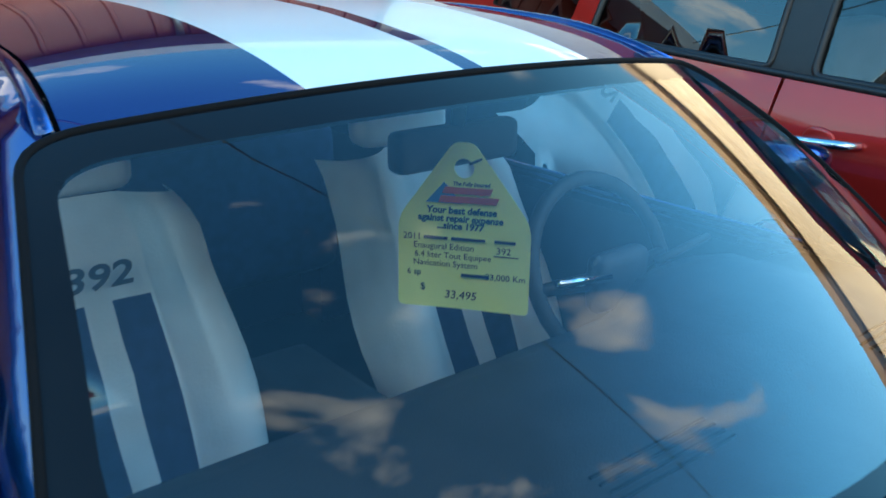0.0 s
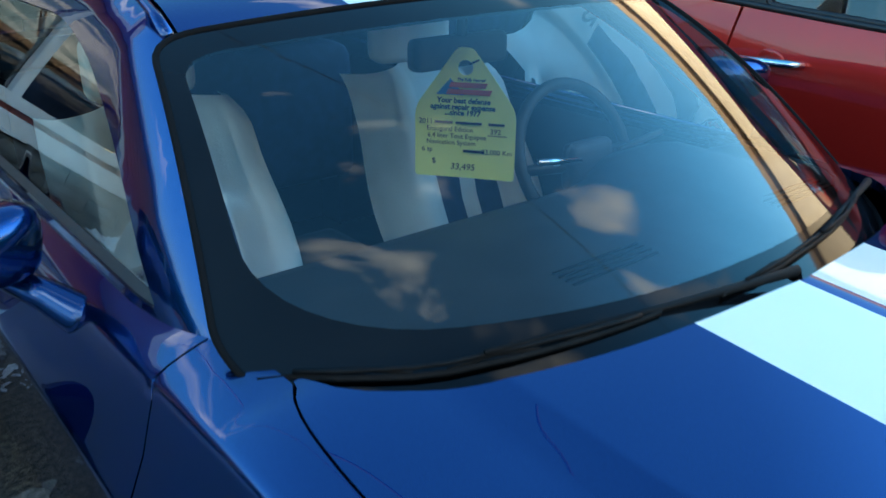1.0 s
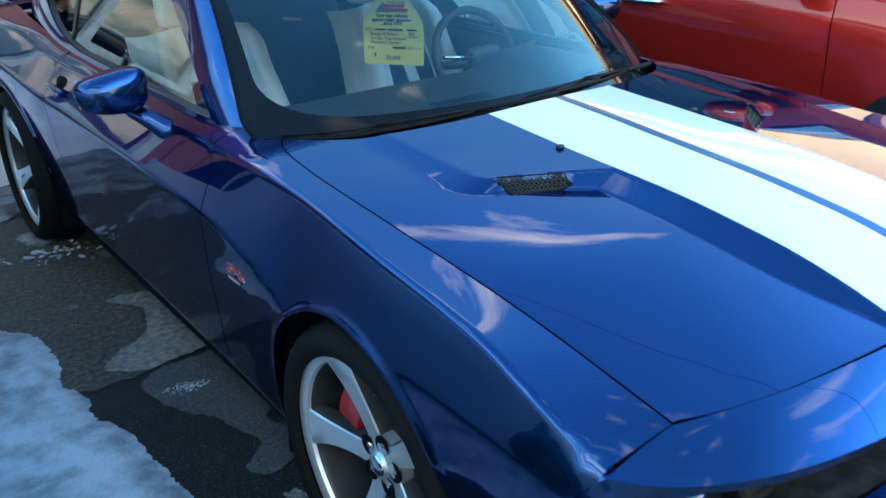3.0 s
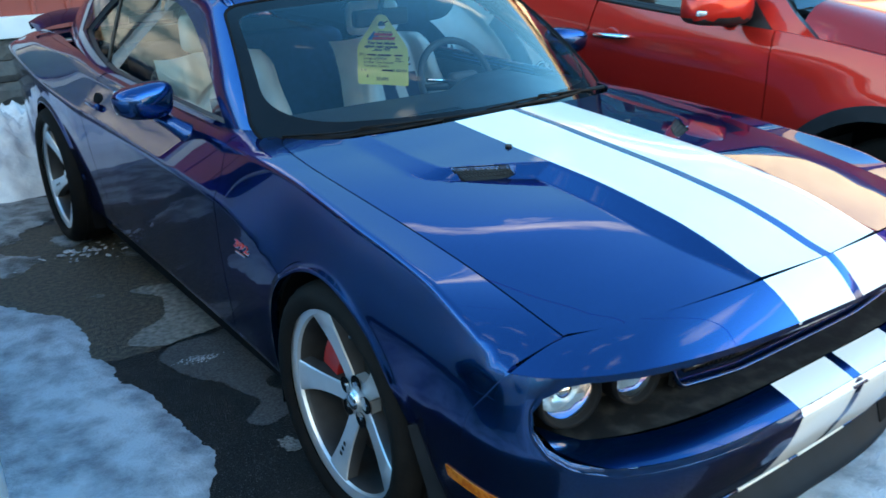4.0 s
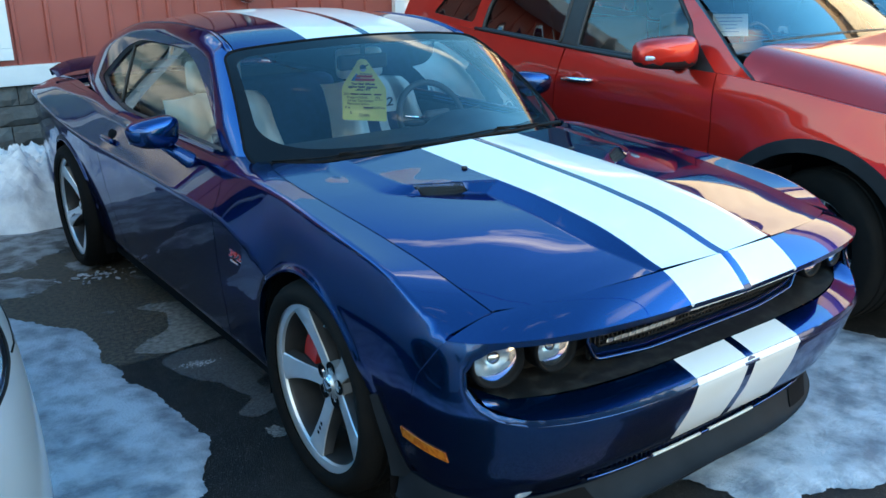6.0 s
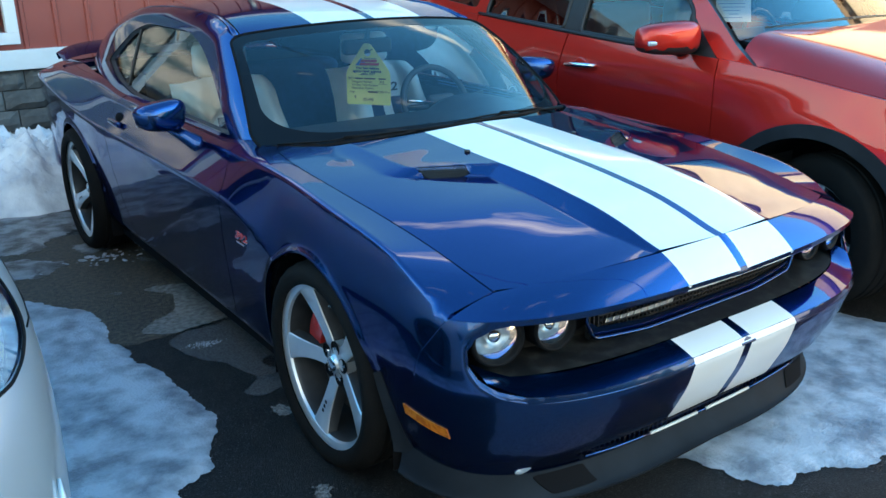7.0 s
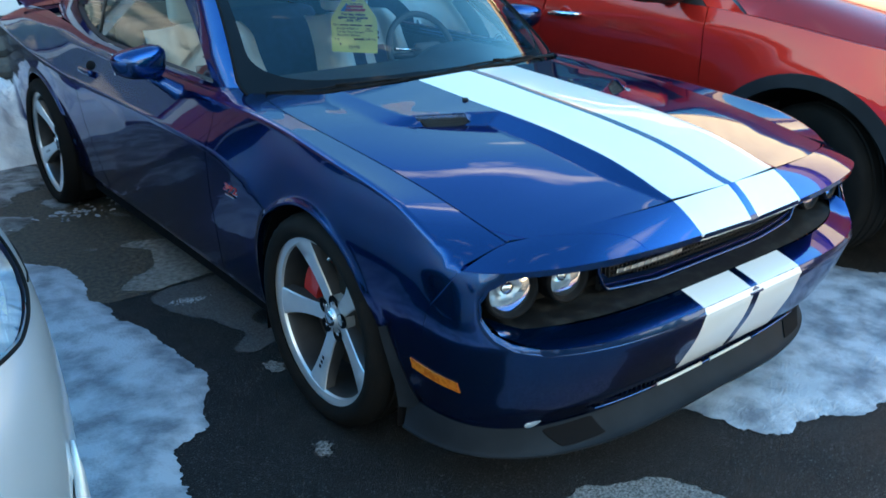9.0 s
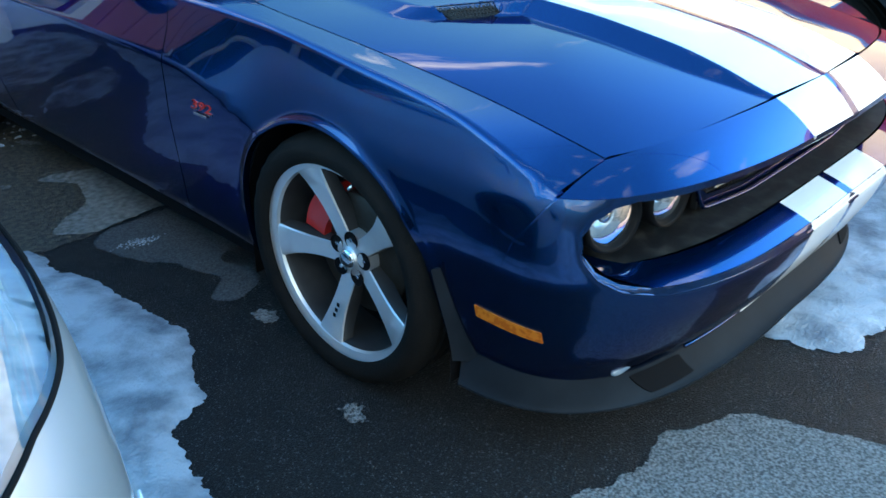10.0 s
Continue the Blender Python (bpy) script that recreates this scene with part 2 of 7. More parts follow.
def ground_material():
    """Asphalt: dark and damp with glossy films, aggregate grain, brown grit where the melt water stood."""
    m = material("damp_asphalt", (0.050, 0.058, 0.066), 0.45, 0, 0, (0.005, 0.006, 0.007), 150, 6, (0.52, 0.74), 1.0, 200, spec=0.32)
    n, l = m.node_tree.nodes, m.node_tree.links
    b = n["Principled BSDF"]
    film = n.new("ShaderNodeTexNoise"); film.inputs["Scale"].default_value = 1.6; film.inputs["Detail"].default_value = 7
    fr = n.new("ShaderNodeMapRange"); fr.inputs["From Min"].default_value, fr.inputs["From Max"].default_value = 0.42, 0.62
    fr.inputs["To Min"].default_value, fr.inputs["To Max"].default_value = 0.30, 0.62
    co = n["Texture Coordinate"]
    grains = n.new("ShaderNodeTexVoronoi"); grains.inputs["Scale"].default_value = 270
    gr = n.new("ShaderNodeMapRange"); gr.inputs["From Min"].default_value, gr.inputs["From Max"].default_value = 0.93, 0.99
    gc = n.new("ShaderNodeSeparateColor")
    gm = n.new("ShaderNodeMix"); gm.data_type = "RGBA"; gm.inputs["B"].default_value = (0.12, 0.126, 0.13, 1)
    base = n["Color Ramp"].outputs[0]
    l.new(co.outputs["Object"], grains.inputs["Vector"]); l.new(grains.outputs["Color"], gc.inputs[0]); l.new(gc.outputs[0], gr.inputs["Value"])
    l.new(gr.outputs[0], gm.inputs["Factor"]); l.new(base, gm.inputs["A"]); l.new(gm.outputs["Result"], b.inputs["Base Color"])
    l.new(co.outputs["Object"], film.inputs["Vector"]); l.new(film.outputs["Fac"], fr.inputs["Value"]); l.new(fr.outputs[0], b.inputs["Roughness"])
    return m


M_ASPHALT = ground_material()
M_DRY = material("dry_grey_asphalt", (0.30, 0.30, 0.29), 0.85, 0, 0, (0.07, 0.07, 0.07), 130, 5, (0.36, 0.66), 0.8, 230, 0.1)
M_DRYDARK = material("half_dry_asphalt", (0.115, 0.120, 0.125), 0.7, 0, 0, (0.030, 0.031, 0.034), 120, 6, (0.34, 0.68), 0.7, 220, 0.1)
M_GRIT = material("brown_wet_grit", (0.13, 0.105, 0.075), 0.55, 0, 0, (0.022, 0.019, 0.015), 45, 9, (0.38, 0.66), 0.9, 120, 0.2)
M_CONCRETE = material("dry_concrete_patch", (0.27, 0.26, 0.235), 0.85, 0, 0, (0.11, 0.105, 0.095), 38, 9, (0.30, 0.70), 0.5, 200, 0.08)


# ---- mesh helpers ----
def curve1(xs, ys):
    """Smooth monotone curve through points, as a function."""
    xs, ys = np.array(xs, float), np.array(ys, float)
    d = np.diff(ys) / np.diff(xs)
    s = np.zeros(len(xs))
    s[0], s[-1] = d[0], d[-1]
    for i in range(1, len(xs) - 1):
        if d[i - 1] * d[i] > 0:
            w1, w2 = 2 * (xs[i + 1] - xs[i]) + xs[i] - xs[i - 1], xs[i + 1] - xs[i] + 2 * (xs[i] - xs[i - 1])
            s[i] = (w1 + w2) / (w1 / d[i - 1] + w2 / d[i])

    def f(v):
        v = np.clip(np.asarray(v, float), xs[0], xs[-1])
        i = np.clip(np.searchsorted(xs, v) - 1, 0, len(xs) - 2)
        h = xs[i + 1] - xs[i]
        t = (v - xs[i]) / h
        return ((2 * t ** 3 - 3 * t ** 2 + 1) * ys[i] + (t ** 3 - 2 * t ** 2 + t) * h * s[i] + (3 * t ** 2 - 2 * t ** 3) * ys[i + 1] + (t ** 3 - t ** 2) * h * s[i + 1])
    return f


def smooth_step(a, b, v):
    t = np.clip((np.asarray(v, float) - a) / (b - a), 0, 1)
    return t * t * (3 - 2 * t)


def mesh_data(name, verts, faces, mats, slots=None, smooth=True):
    me = bpy.data.meshes.new(name)
    me.from_pydata([tuple(float(c) for c in v) for v in verts], [], [tuple(int(i) for i in f) for f in faces])
    for m in (mats if isinstance(mats, (list, tuple)) else [mats]):
        me.materials.append(m)
    if slots is not None:
        me.polygons.foreach_set("material_index", slots)
    if smooth:
        me.polygons.foreach_set("use_smooth", [True] * len(me.polygons))
    me.update()
    return me


def thing(name, label, category, group="", kind="", at=(0, 0, 0)):
    ob = new(name)
    ob.empty_display_size = 0.1
    ob.location = at
    return tagged(ob, label, category, group, kind)


def put(name, me, parent=None, label="", m=None, **tags):
    ob = new(name, me)
    if m is not None:
        ob.matrix_basis = m
    if parent is not None:
        ob.parent = parent
    return tagged(ob, label, **tags)


def part(name, bm, mat, parent, label="", smooth=True, m=None):
    me = bpy.data.meshes.new(name)
    bm.normal_update()
    bm.to_mesh(me)
    bm.free()
    for x in (mat if isinstance(mat, (list, tuple)) else [mat]):
        me.materials.append(x)
    if smooth:
        me.polygons.foreach_set("use_smooth", [True] * len(me.polygons))
    return put(name, me, parent, label, m)


def sharp(me, degrees=35):
    """Keep hard edges hard on a smooth-shaded mesh."""
    bm = bmesh.new(); bm.from_mesh(me)
    for e in bm.edges:
        if len(e.link_faces) == 2 and e.calc_face_angle(0) > radians(degrees):
            e.smooth = False
    bm.to_mesh(me); bm.free()
    return me


def box_bm(size, bevel=0.0, segs=2, at=(0, 0, 0)):
    bm = bmesh.new()
    bmesh.ops.create_cube(bm, size=1, matrix=Matrix.Translation(at) @ Matrix.Diagonal((*size, 1)))
    if bevel:
        bmesh.ops.bevel(bm, geom=bm.edges[:], offset=bevel, segments=segs, profile=0.6, affect="EDGES", clamp_overlap=True)
    return bm


def inside(poly, pts):
    """Which of the points lie inside a polygon."""
    poly, pts = np.asarray(poly, float), np.asarray(pts, float)
    x, y = pts[:, 0], pts[:, 1]
    c = np.zeros(len(pts), bool)
    j = len(poly) - 1
    for i in range(len(poly)):
        xi, yi, xj, yj = *poly[i], *poly[j]
        hit = ((yi > y) != (yj > y)) & (x < (xj - xi) * (y - yi) / (yj - yi + 1e-12) + xi)
        c ^= hit
        j = i
    return c


def densify(loop, step):
    out = []
    for i in range(len(loop)):
        a, b = np.array(loop[i], float), np.array(loop[(i + 1) % len(loop)], float)
        n = max(1, int(np.ceil(np.linalg.norm(b - a) / step)))
        out += [tuple(a + (b - a) * k / n) for k in range(n)]
    return out


def round_loop(loop, r, n=6):
    """A polygon with its corners rounded; r is one radius or one for each corner."""
    out = []
    rs = r if isinstance(r, (list, tuple)) else [r] * len(loop)
    for i in range(len(loop)):
        p, a, b = np.array(loop[i], float), np.array(loop[i - 1], float), np.array(loop[(i + 1) % len(loop)], float)
        la, lb = np.linalg.norm(a - p), np.linalg.norm(b - p)
        d = min(rs[i], la * 0.45, lb * 0.45)
        if d < 1e-4:
            out.append(tuple(p)); continue
        s, e = p + (a - p) / la * d, p + (b - p) / lb * d
        for k in range(n + 1):
            t = k / n
            out.append(tuple((1 - t) ** 2 * s + 2 * t * (1 - t) * p + t * t * e))
    return out


def patch(outer, holes, step, steps=None, lines=()):
    """Triangles that fill a flat outline with holes, at an even density. Returns points, triangles, number of outline points."""
    from mathutils.geometry import delaunay_2d_cdt
    sx, sy = steps or (step, step)
    loops = [densify(l, step) for l in (outer, *holes)]
    pts, edges = [], []
    for l in loops:
        k = len(pts)
        pts += l
        edges += [(k + i, k + (i + 1) % len(l)) for i in range(len(l))]
    for l in lines:
        k = len(pts)
        pts += [tuple(p) for p in l]
        edges += [(k + i, k + i + 1) for i in range(len(l) - 1)]
    nb = len(pts)
    o = np.array(loops[0])
    lo, hi = o.min(0), o.max(0)
    gx, gy = np.arange(lo[0] + sx * 0.5, hi[0], sx), np.arange(lo[1] + sy * 0.5, hi[1], sy)
    g = np.array([(a + (sx * 0.5 if k % 2 else 0), b) for k, b in enumerate(gy) for a in gx])
    if len(g):
        keep = inside(loops[0], g)
        for l in loops[1:]:
            keep &= ~inside(l, g)
        g = g[keep]
        bp = np.array(pts)
        if len(g):
            near = np.array([((bp - q) ** 2).sum(1).min() for q in g]) > (0.45 * min(sx, sy)) ** 2
            pts += [tuple(q) for q in g[near]]
    v, _, f, *_ = delaunay_2d_cdt([Vector(p) for p in pts], edges, [], 0, 1e-6)
    v = np.array([(a.x, a.y) for a in v])
    f = np.array([t for t in f if len(t) == 3])
    mid = v[f].mean(1)
    keep = inside(loops[0], mid)
    for l in loops[1:]:
        keep &= ~inside(l, mid)
    return v, f[keep], nb


def rims(faces):
    """Outline edges of a face list, in their faces' direction."""
    seen = {}
    for f in faces:
        for i in range(len(f)):
            a, b = int(f[i]), int(f[(i + 1) % len(f)])
            seen[(a, b)] = True
    return [(a, b) for a, b in seen if (b, a) not in seen]


def shell(v3, faces, inward, mats, name, flip=False, slots=None, flange_slot=0, skip=None):
    """A skin with its outline turned inwards (a flange), so that panel edges show thickness. inward: a vector, or one for each point."""
    v3 = np.asarray(v3, float)
    faces = [tuple(f) for f in faces]
    edge = rims(faces)
    if skip is not None:
        edge = [e for e in edge if not skip(v3[e[0]], v3[e[1]])]
    ids = sorted({i for e in edge for i in e})
    new_id = {i: len(v3) + k for k, i in enumerate(ids)}
    inw = np.asarray(inward, float)
    add = [v3[i] + (inw if inw.ndim == 1 else inw[i]) for i in ids]
    allv = np.vstack([v3, add]) if add else v3
    slot = list(slots) if slots is not None else [0] * len(faces)
    for a, b in edge:
        faces.append((b, a, new_id[a], new_id[b]))
        slot.append(flange_slot)
    if flip:
        faces = [tuple(reversed(f)) for f in faces]
    me = mesh_data(name, allv, faces, mats, slot)
    return sharp(me, 40)


def even_normals(me, n_faces, rounds=3):
    """Shade the first n_faces of a skin with normals evened out over their neighbours; the flange keeps its own."""
    fs = [tuple(p.vertices) for p in me.polygons][:n_faces]
    nv = len(me.vertices)
    co = np.array([tuple(v.co) for v in me.vertices])
    n = np.zeros((nv, 3))
    for f in fs:
        fn = np.cross(co[f[1]] - co[f[0]], co[f[2]] - co[f[0]])
        for i in f:
            n[i] += fn
    n /= np.maximum(np.linalg.norm(n, axis=1), 1e-9)[:, None]
    ed = np.array([(f[i], f[(i + 1) % len(f)]) for f in fs for i in range(len(f))])
    for _ in range(rounds):
        m = n.copy()
        np.add.at(m, ed[:, 0], 0.35 * n[ed[:, 1]])
        np.add.at(m, ed[:, 1], 0.35 * n[ed[:, 0]])
        n = m / np.maximum(np.linalg.norm(m, axis=1), 1e-9)[:, None]
    out = []
    for p in me.polygons:
        for i in p.vertices:
            out.append(tuple(n[i]) if p.index < n_faces else tuple(p.normal))
    me.normals_split_custom_set(out)
    return me


def grid_faces(nu, nv):
    return [(i * nv + j, (i + 1) * nv + j, (i + 1) * nv + j + 1, i * nv + j + 1) for i in range(nu - 1) for j in range(nv - 1)]


def lathe(profile, n=48):
    """Points and faces of a profile (radius, height) turned round the x axis; height runs along x."""
    v, f = [], []
    k = len(profile)
    for i in range(n):
        a = 2 * math.pi * i / n
        v += [(h, r * math.cos(a), r * math.sin(a)) for r, h in profile]
    for i in range(n):
        for j in range(k - 1):
            a, b = i * k + j, ((i + 1) % n) * k + j
            f.append((a, b, b + 1, a + 1))
    return v, f


def tube(points, radius, n=8, closed=False):
    """Points and faces of a round bar along a line; radius is one number or one for each point."""
    pts = [Vector(p) for p in points]
    rs = radius if isinstance(radius, (list, tuple)) else [radius] * len(pts)
    v, f = [], []
    for i, p in enumerate(pts):
        a, b = pts[i - 1] if (i or closed) else p, pts[(i + 1) % len(pts)] if (i < len(pts) - 1 or closed) else p
        q = (b - a).to_track_quat("Z", "Y")
        v += [tuple(p + q @ Vector((math.cos(2 * math.pi * k / n) * rs[i], math.sin(2 * math.pi * k / n) * rs[i], 0))) for k in range(n)]
    m = len(pts)
    for i in range(m if closed else m - 1):
        for k in range(n):
            a, b = i * n, ((i + 1) % m) * n
            f.append((a + k, a + (k + 1) % n, b + (k + 1) % n, b + k))
    if not closed:
        f += [tuple(reversed(range(n))), tuple(range((m - 1) * n, m * n))]
    return v, f


def letters(text, size, depth=0.0, shear=0.0, bold=0.0, width=1.0):
    """A mesh of the built-in font, centred, lying in xy."""
    cu = bpy.data.curves.new("letters", "FONT")
    cu.body, cu.size, cu.extrude, cu.shear, cu.offset = text, size, depth, shear, bold
    cu.align_x, cu.align_y = "CENTER", "CENTER"
    cu.resolution_u = 3
    ob = bpy.data.objects.new("letters", cu)
    scene.collection.objects.link(ob)
    dg = bpy.context.evaluated_depsgraph_get()
    dg.update()
    me = bpy.data.meshes.new_from_object(ob.evaluated_get(dg))
    bpy.data.objects.remove(ob)
    if width != 1.0:
        me.transform(Matrix.Diagonal((width, 1, 1, 1)))
    return me


def written(name, text, size, mat, parent, m, **kw):
    me = letters(text, size, **kw)
    me.materials.clear()
    me.materials.append(mat)
    return put(name, me, parent, m=m)


def basis(origin, xdir, ydir):
    """A pose whose x and y run along the given directions."""
    x = Vector(xdir).normalized()
    z = x.cross(Vector(ydir)).normalized()
    y = z.cross(x)
    m = Matrix((x, y, z)).transposed().to_4x4()
    return Matrix.Translation(origin) @ m

# ---- the yard: one sheet of asphalt, dry and gritty patches, snow ----
def ragged(loop, step, amount, seed):
    """An outline broken up by noise."""
    out = []
    for p in densify(loop, step):
        q = Vector((p[0] * 5, p[1] * 5, seed))
        d = Vector((noise.noise(q), noise.noise(q + Vector((31, 7, 3))))) * amount + Vector((noise.noise(q * 4.3), noise.noise(q * 4.3 + Vector((9, 1, 5))))) * amount * 0.55 + Vector((noise.noise(q * 13.0), noise.noise(q * 13.0 + Vector((4, 8, 2))))) * amount * 0.32 + Vector((noise.noise(q * 31.0), noise.noise(q * 31.0 + Vector((2, 6, 1))))) * amount * 0.20
        out.append((p[0] + d.x, p[1] + d.y))
    return out


ground_me = mesh_data("ground", [(-400, -400, 0), (400, -400, 0), (400, 400, 0), (-400, 400, 0)], [(0, 1, 2, 3)], M_ASPHALT)
tagged(put("ground", ground_me), "dark damp asphalt yard with wet films", "ground", kind="structure")


def flat_patch(name, loop, z, mat, label, seed, amount=0.035, step=0.03, round_r=0.1):
    v, f, _ = patch(ragged(round_loop(loop, round_r), step, amount, seed), [], 0.12)
    me = mesh_data(name, [(a, b, z) for a, b in v], f, mat)
    return put(name, me, None, label, category="patch", kind="structure")


flat_patch("pavement", [(-1.30, 3.3), (-0.2, 3.1), (-0.3, 1.5), (-0.66, 1.42), (-1.0, 1.36), (-1.15, 1.34), (-1.40, 1.50), (-1.7, 2.2)], 0.0015, M_GRIT, "brown wet grit over the asphalt beside the car", 3, 0.03, 0.014)
flat_patch("pavement", [(-0.92, 2.02), (-0.84, 2.03), (-0.68, 1.96), (-0.2, 1.9), (-0.2, 1.30), (-0.69, 1.385), (-0.84, 1.375), (-1.0, 1.37), (-1.09, 1.46), (-0.97, 1.58), (-0.835, 1.68), (-0.80, 1.83), (-0.85, 1.92)], 0.0035, M_CONCRETE, "pale dry patch of worn concrete beside the car", 8, 0.022, 0.012, 0.04)
flat_patch("pavement", [(-1.02, 1.29), (-0.94, 1.345), (-0.72, 1.355), (-0.2, 1.27), (-0.2, 0.55), (-0.60, 0.80), (-0.72, 0.86), (-0.77, 0.80), (-0.72, 0.70), (-0.77, 0.60), (-0.87, 0.53), (-0.93, 0.60), (-0.84, 0.72), (-0.90, 0.92), (-0.97, 1.03), (-1.01, 1.14)], 0.0025, M_DRYDARK, "half-dried grey asphalt patch beside the car", 14, 0.026, 0.012, 0.04)
for loop, seed in (([(-0.945, 0.44), (-0.90, 0.45), (-0.87, 0.39), (-0.90, 0.36), (-0.94, 0.39)], 17), ([(-1.045, -0.15), (-1.005, -0.14), (-0.975, -0.19), (-1.005, -0.22), (-1.045, -0.20)], 23), ([(-1.10, 2.04), (-1.04, 2.07), (-1.00, 2.05), (-1.05, 2.01)], 41), ([(-0.78, 2.59), (-0.72, 2.50), (-0.68, 2.36), (-0.74, 2.42)], 43)):
    flat_patch("pavement", loop, 0.0042, M_DRY, "small dry grey spot on the asphalt", seed, 0.045, 0.006, 0.012)
flat_patch("pavement", [(-0.88, -0.79), (-0.74, -0.825), (-0.64, -0.85), (-0.55, -0.82), (-0.49, -0.825), (-0.44, -0.885), (-0.38, -0.90), (-0.30, -0.915), (-0.25, -0.955), (-0.21, -1.08), (-0.165, -1.245), (-0.205, -1.32), (-0.13, -1.43), (0.05, -1.6), (0.32, -1.9), (0.22, -2.6), (-0.5, -3.05), (-1.15, -2.7), (-1.75, -2.85), (-2.05, -2.2), (-1.6, -1.7), (-1.3, -1.2), (-1.0, -0.9)], 0.002, M_DRY, "dry grey asphalt in front of the parked car", 29, 0.04, 0.012, 0.05)


def snow_sheet(name, loop, height, label, seed, amount=0.034, bumps=0.4, step=0.045, feature=3.0):
    """Packed snow: a ragged sheet, thin at its melted rim, lumpy inside."""
    rag = ragged(round_loop(loop, 0.10), 0.014, amount * 0.85, seed)
    v, f, nb = patch(rag, [], step)
    b = np.array(rag)
    out = []
    for a, c in v:
        d = math.sqrt(((b - (a, c)) ** 2).sum(1).min())
        rise = min(1.0, d / 0.10) ** 0.6
        h = height * (0.35 + 0.65 * (0.5 + noise.fractal(Vector((a * feature, c * feature, seed)), 1.0, 2.0, 4) * bumps))
        h += 0.30 * height * noise.noise(Vector((a * 11, c * 11, seed + 5)))
        out.append((a, c, 0.003 + max(0.004, h) * rise))
    return put(name, mesh_data(name, out, f, M_SNOW), None, label, category="snow", kind="stuff")


snow_sheet("snow_sheet", [(-1.86, 3.45), (-1.62, 2.55), (-1.36, 2.10), (-1.20, 1.86), (-1.18, 1.62), (-1.24, 1.45), (-1.20, 1.32), (-1.22, 1.20), (-1.16, 1.08), (-1.135, 0.91), (-1.125, 0.72), (-1.115, 0.46), (-1.23, 0.24),
                          (-1.25, 0.18), (-1.38, 0.15), (-1.41, 0.02), (-1.45, -0.11), (-1.48, -0.55), (-1.6, -1.3), (-2.05, -1.72), (-2.7, -1.6), (-2.9, -1.2), (-2.2, -1.02), (-1.98, -0.75), (-1.90, 0.0), (-1.90, 2.0)], 0.030, "dirty packed snow with a melted ragged edge on the asphalt", 2)
snow_sheet("snow_sheet", [(0.02, -0.62), (0.10, -0.82), (0.15, -0.98), (0.24, -1.10), (0.32, -1.05), (0.40, -1.09), (0.46, -1.11), (0.56, -1.16), (0.72, -1.14), (0.95, -1.10), (1.25, -1.24), (1.9, -1.5), (2.7, -1.95), (3.5, -1.75), (4.3, -1.9), (4.9, -1.2), (4.5, -0.5), (3.6, -0.2), (2.6, -0.55), (1.75, -0.62), (1.45, 0.5), (1.0, 0.6), (0.95, -0.3)], 0.034, "half-melted packed snow in front of the parked cars", 6, 0.045)


def snow_pile(name, cx, cy, rx, ry, h, label, seed):
    """A heap of ploughed snow, lumpy at three scales."""
    n, k = 64, 110
    v, f = [(cx, cy, h)], []
    pts = []
    for i in range(1, n + 1):
        r = i / n
        for j in range(k):
            a = 2 * math.pi * j / k
            edge = 1 + 0.22 * noise.noise(Vector((math.cos(a) * 2, math.sin(a) * 2, seed)))
            x, y = cx + rx * r * edge * math.cos(a), cy + ry * r * edge * math.sin(a)
            z = h * (1 - r ** 1.8) * (1 + 0.35 * noise.noise(Vector((x * 1.3, y * 1.3, seed)))) + (1 - r ** 6) * (0.15 * noise.fractal(Vector((x * 3.0, y * 3.0, seed)), 0.8, 2.1, 6) - 0.16 * abs(noise.noise(Vector((x * 4.2, y * 4.2, seed + 3)))) + 0.07 * abs(noise.noise(Vector((x * 11, y * 11, seed)))) + 0.05 * abs(noise.noise(Vector((x * 21, y * 21, seed)))) + 0.06)
            pts.append((x, y, max(0.0, z) + 0.002))
    v += pts
    for j in range(k):
        f.append((0, 1 + j, 1 + (j + 1) % k))
    for i in range(n - 1):
        for j in range(k):
            a, b = 1 + i * k, 1 + (i + 1) * k
            f.append((a + j, b + j, b + (j + 1) % k, a + (j + 1) % k))
    return put(name, mesh_data(name, v, f, M_PILE), None, label, category="snow pile", kind="stuff")


snow_pile("snow_pile", -1.02, 4.42, 0.78, 0.60, 0.50, "heap of ploughed white snow against the stone base", 4)
snow_pile("snow_pile", -2.6, 4.45, 1.1, 0.55, 0.50, "heap of ploughed white snow against the stone base", 9)
for loop, seed in (([(-1.75, 4.0), (-1.2, 3.95), (-0.80, 3.80), (-0.86, 3.45), (-1.05, 3.25), (-1.22, 3.02), (-1.50, 3.10), (-1.80, 3.35)], 51), ([(-1.62, 2.98), (-1.30, 2.92), (-1.12, 2.72), (-1.28, 2.52), (-1.55, 2.60)], 53), ([(-1.02, 3.02), (-0.86, 3.00), (-0.84, 2.80), (-0.98, 2.78)], 57)):
    sl = snow_sheet("slush", loop, 0.014, "dirty half-melted slush on wet asphalt", seed, 0.07, 0.5, 0.05, 5.0)
    sl.data.materials[0] = M_SLUSH
icebits = thing("ice_chunks", "scattered chunks of crushed ice on wet grit", "ice", kind="stuff", at=(-0.82, 2.66, 0))
bm = bmesh.new()
rng = random.Random(5)
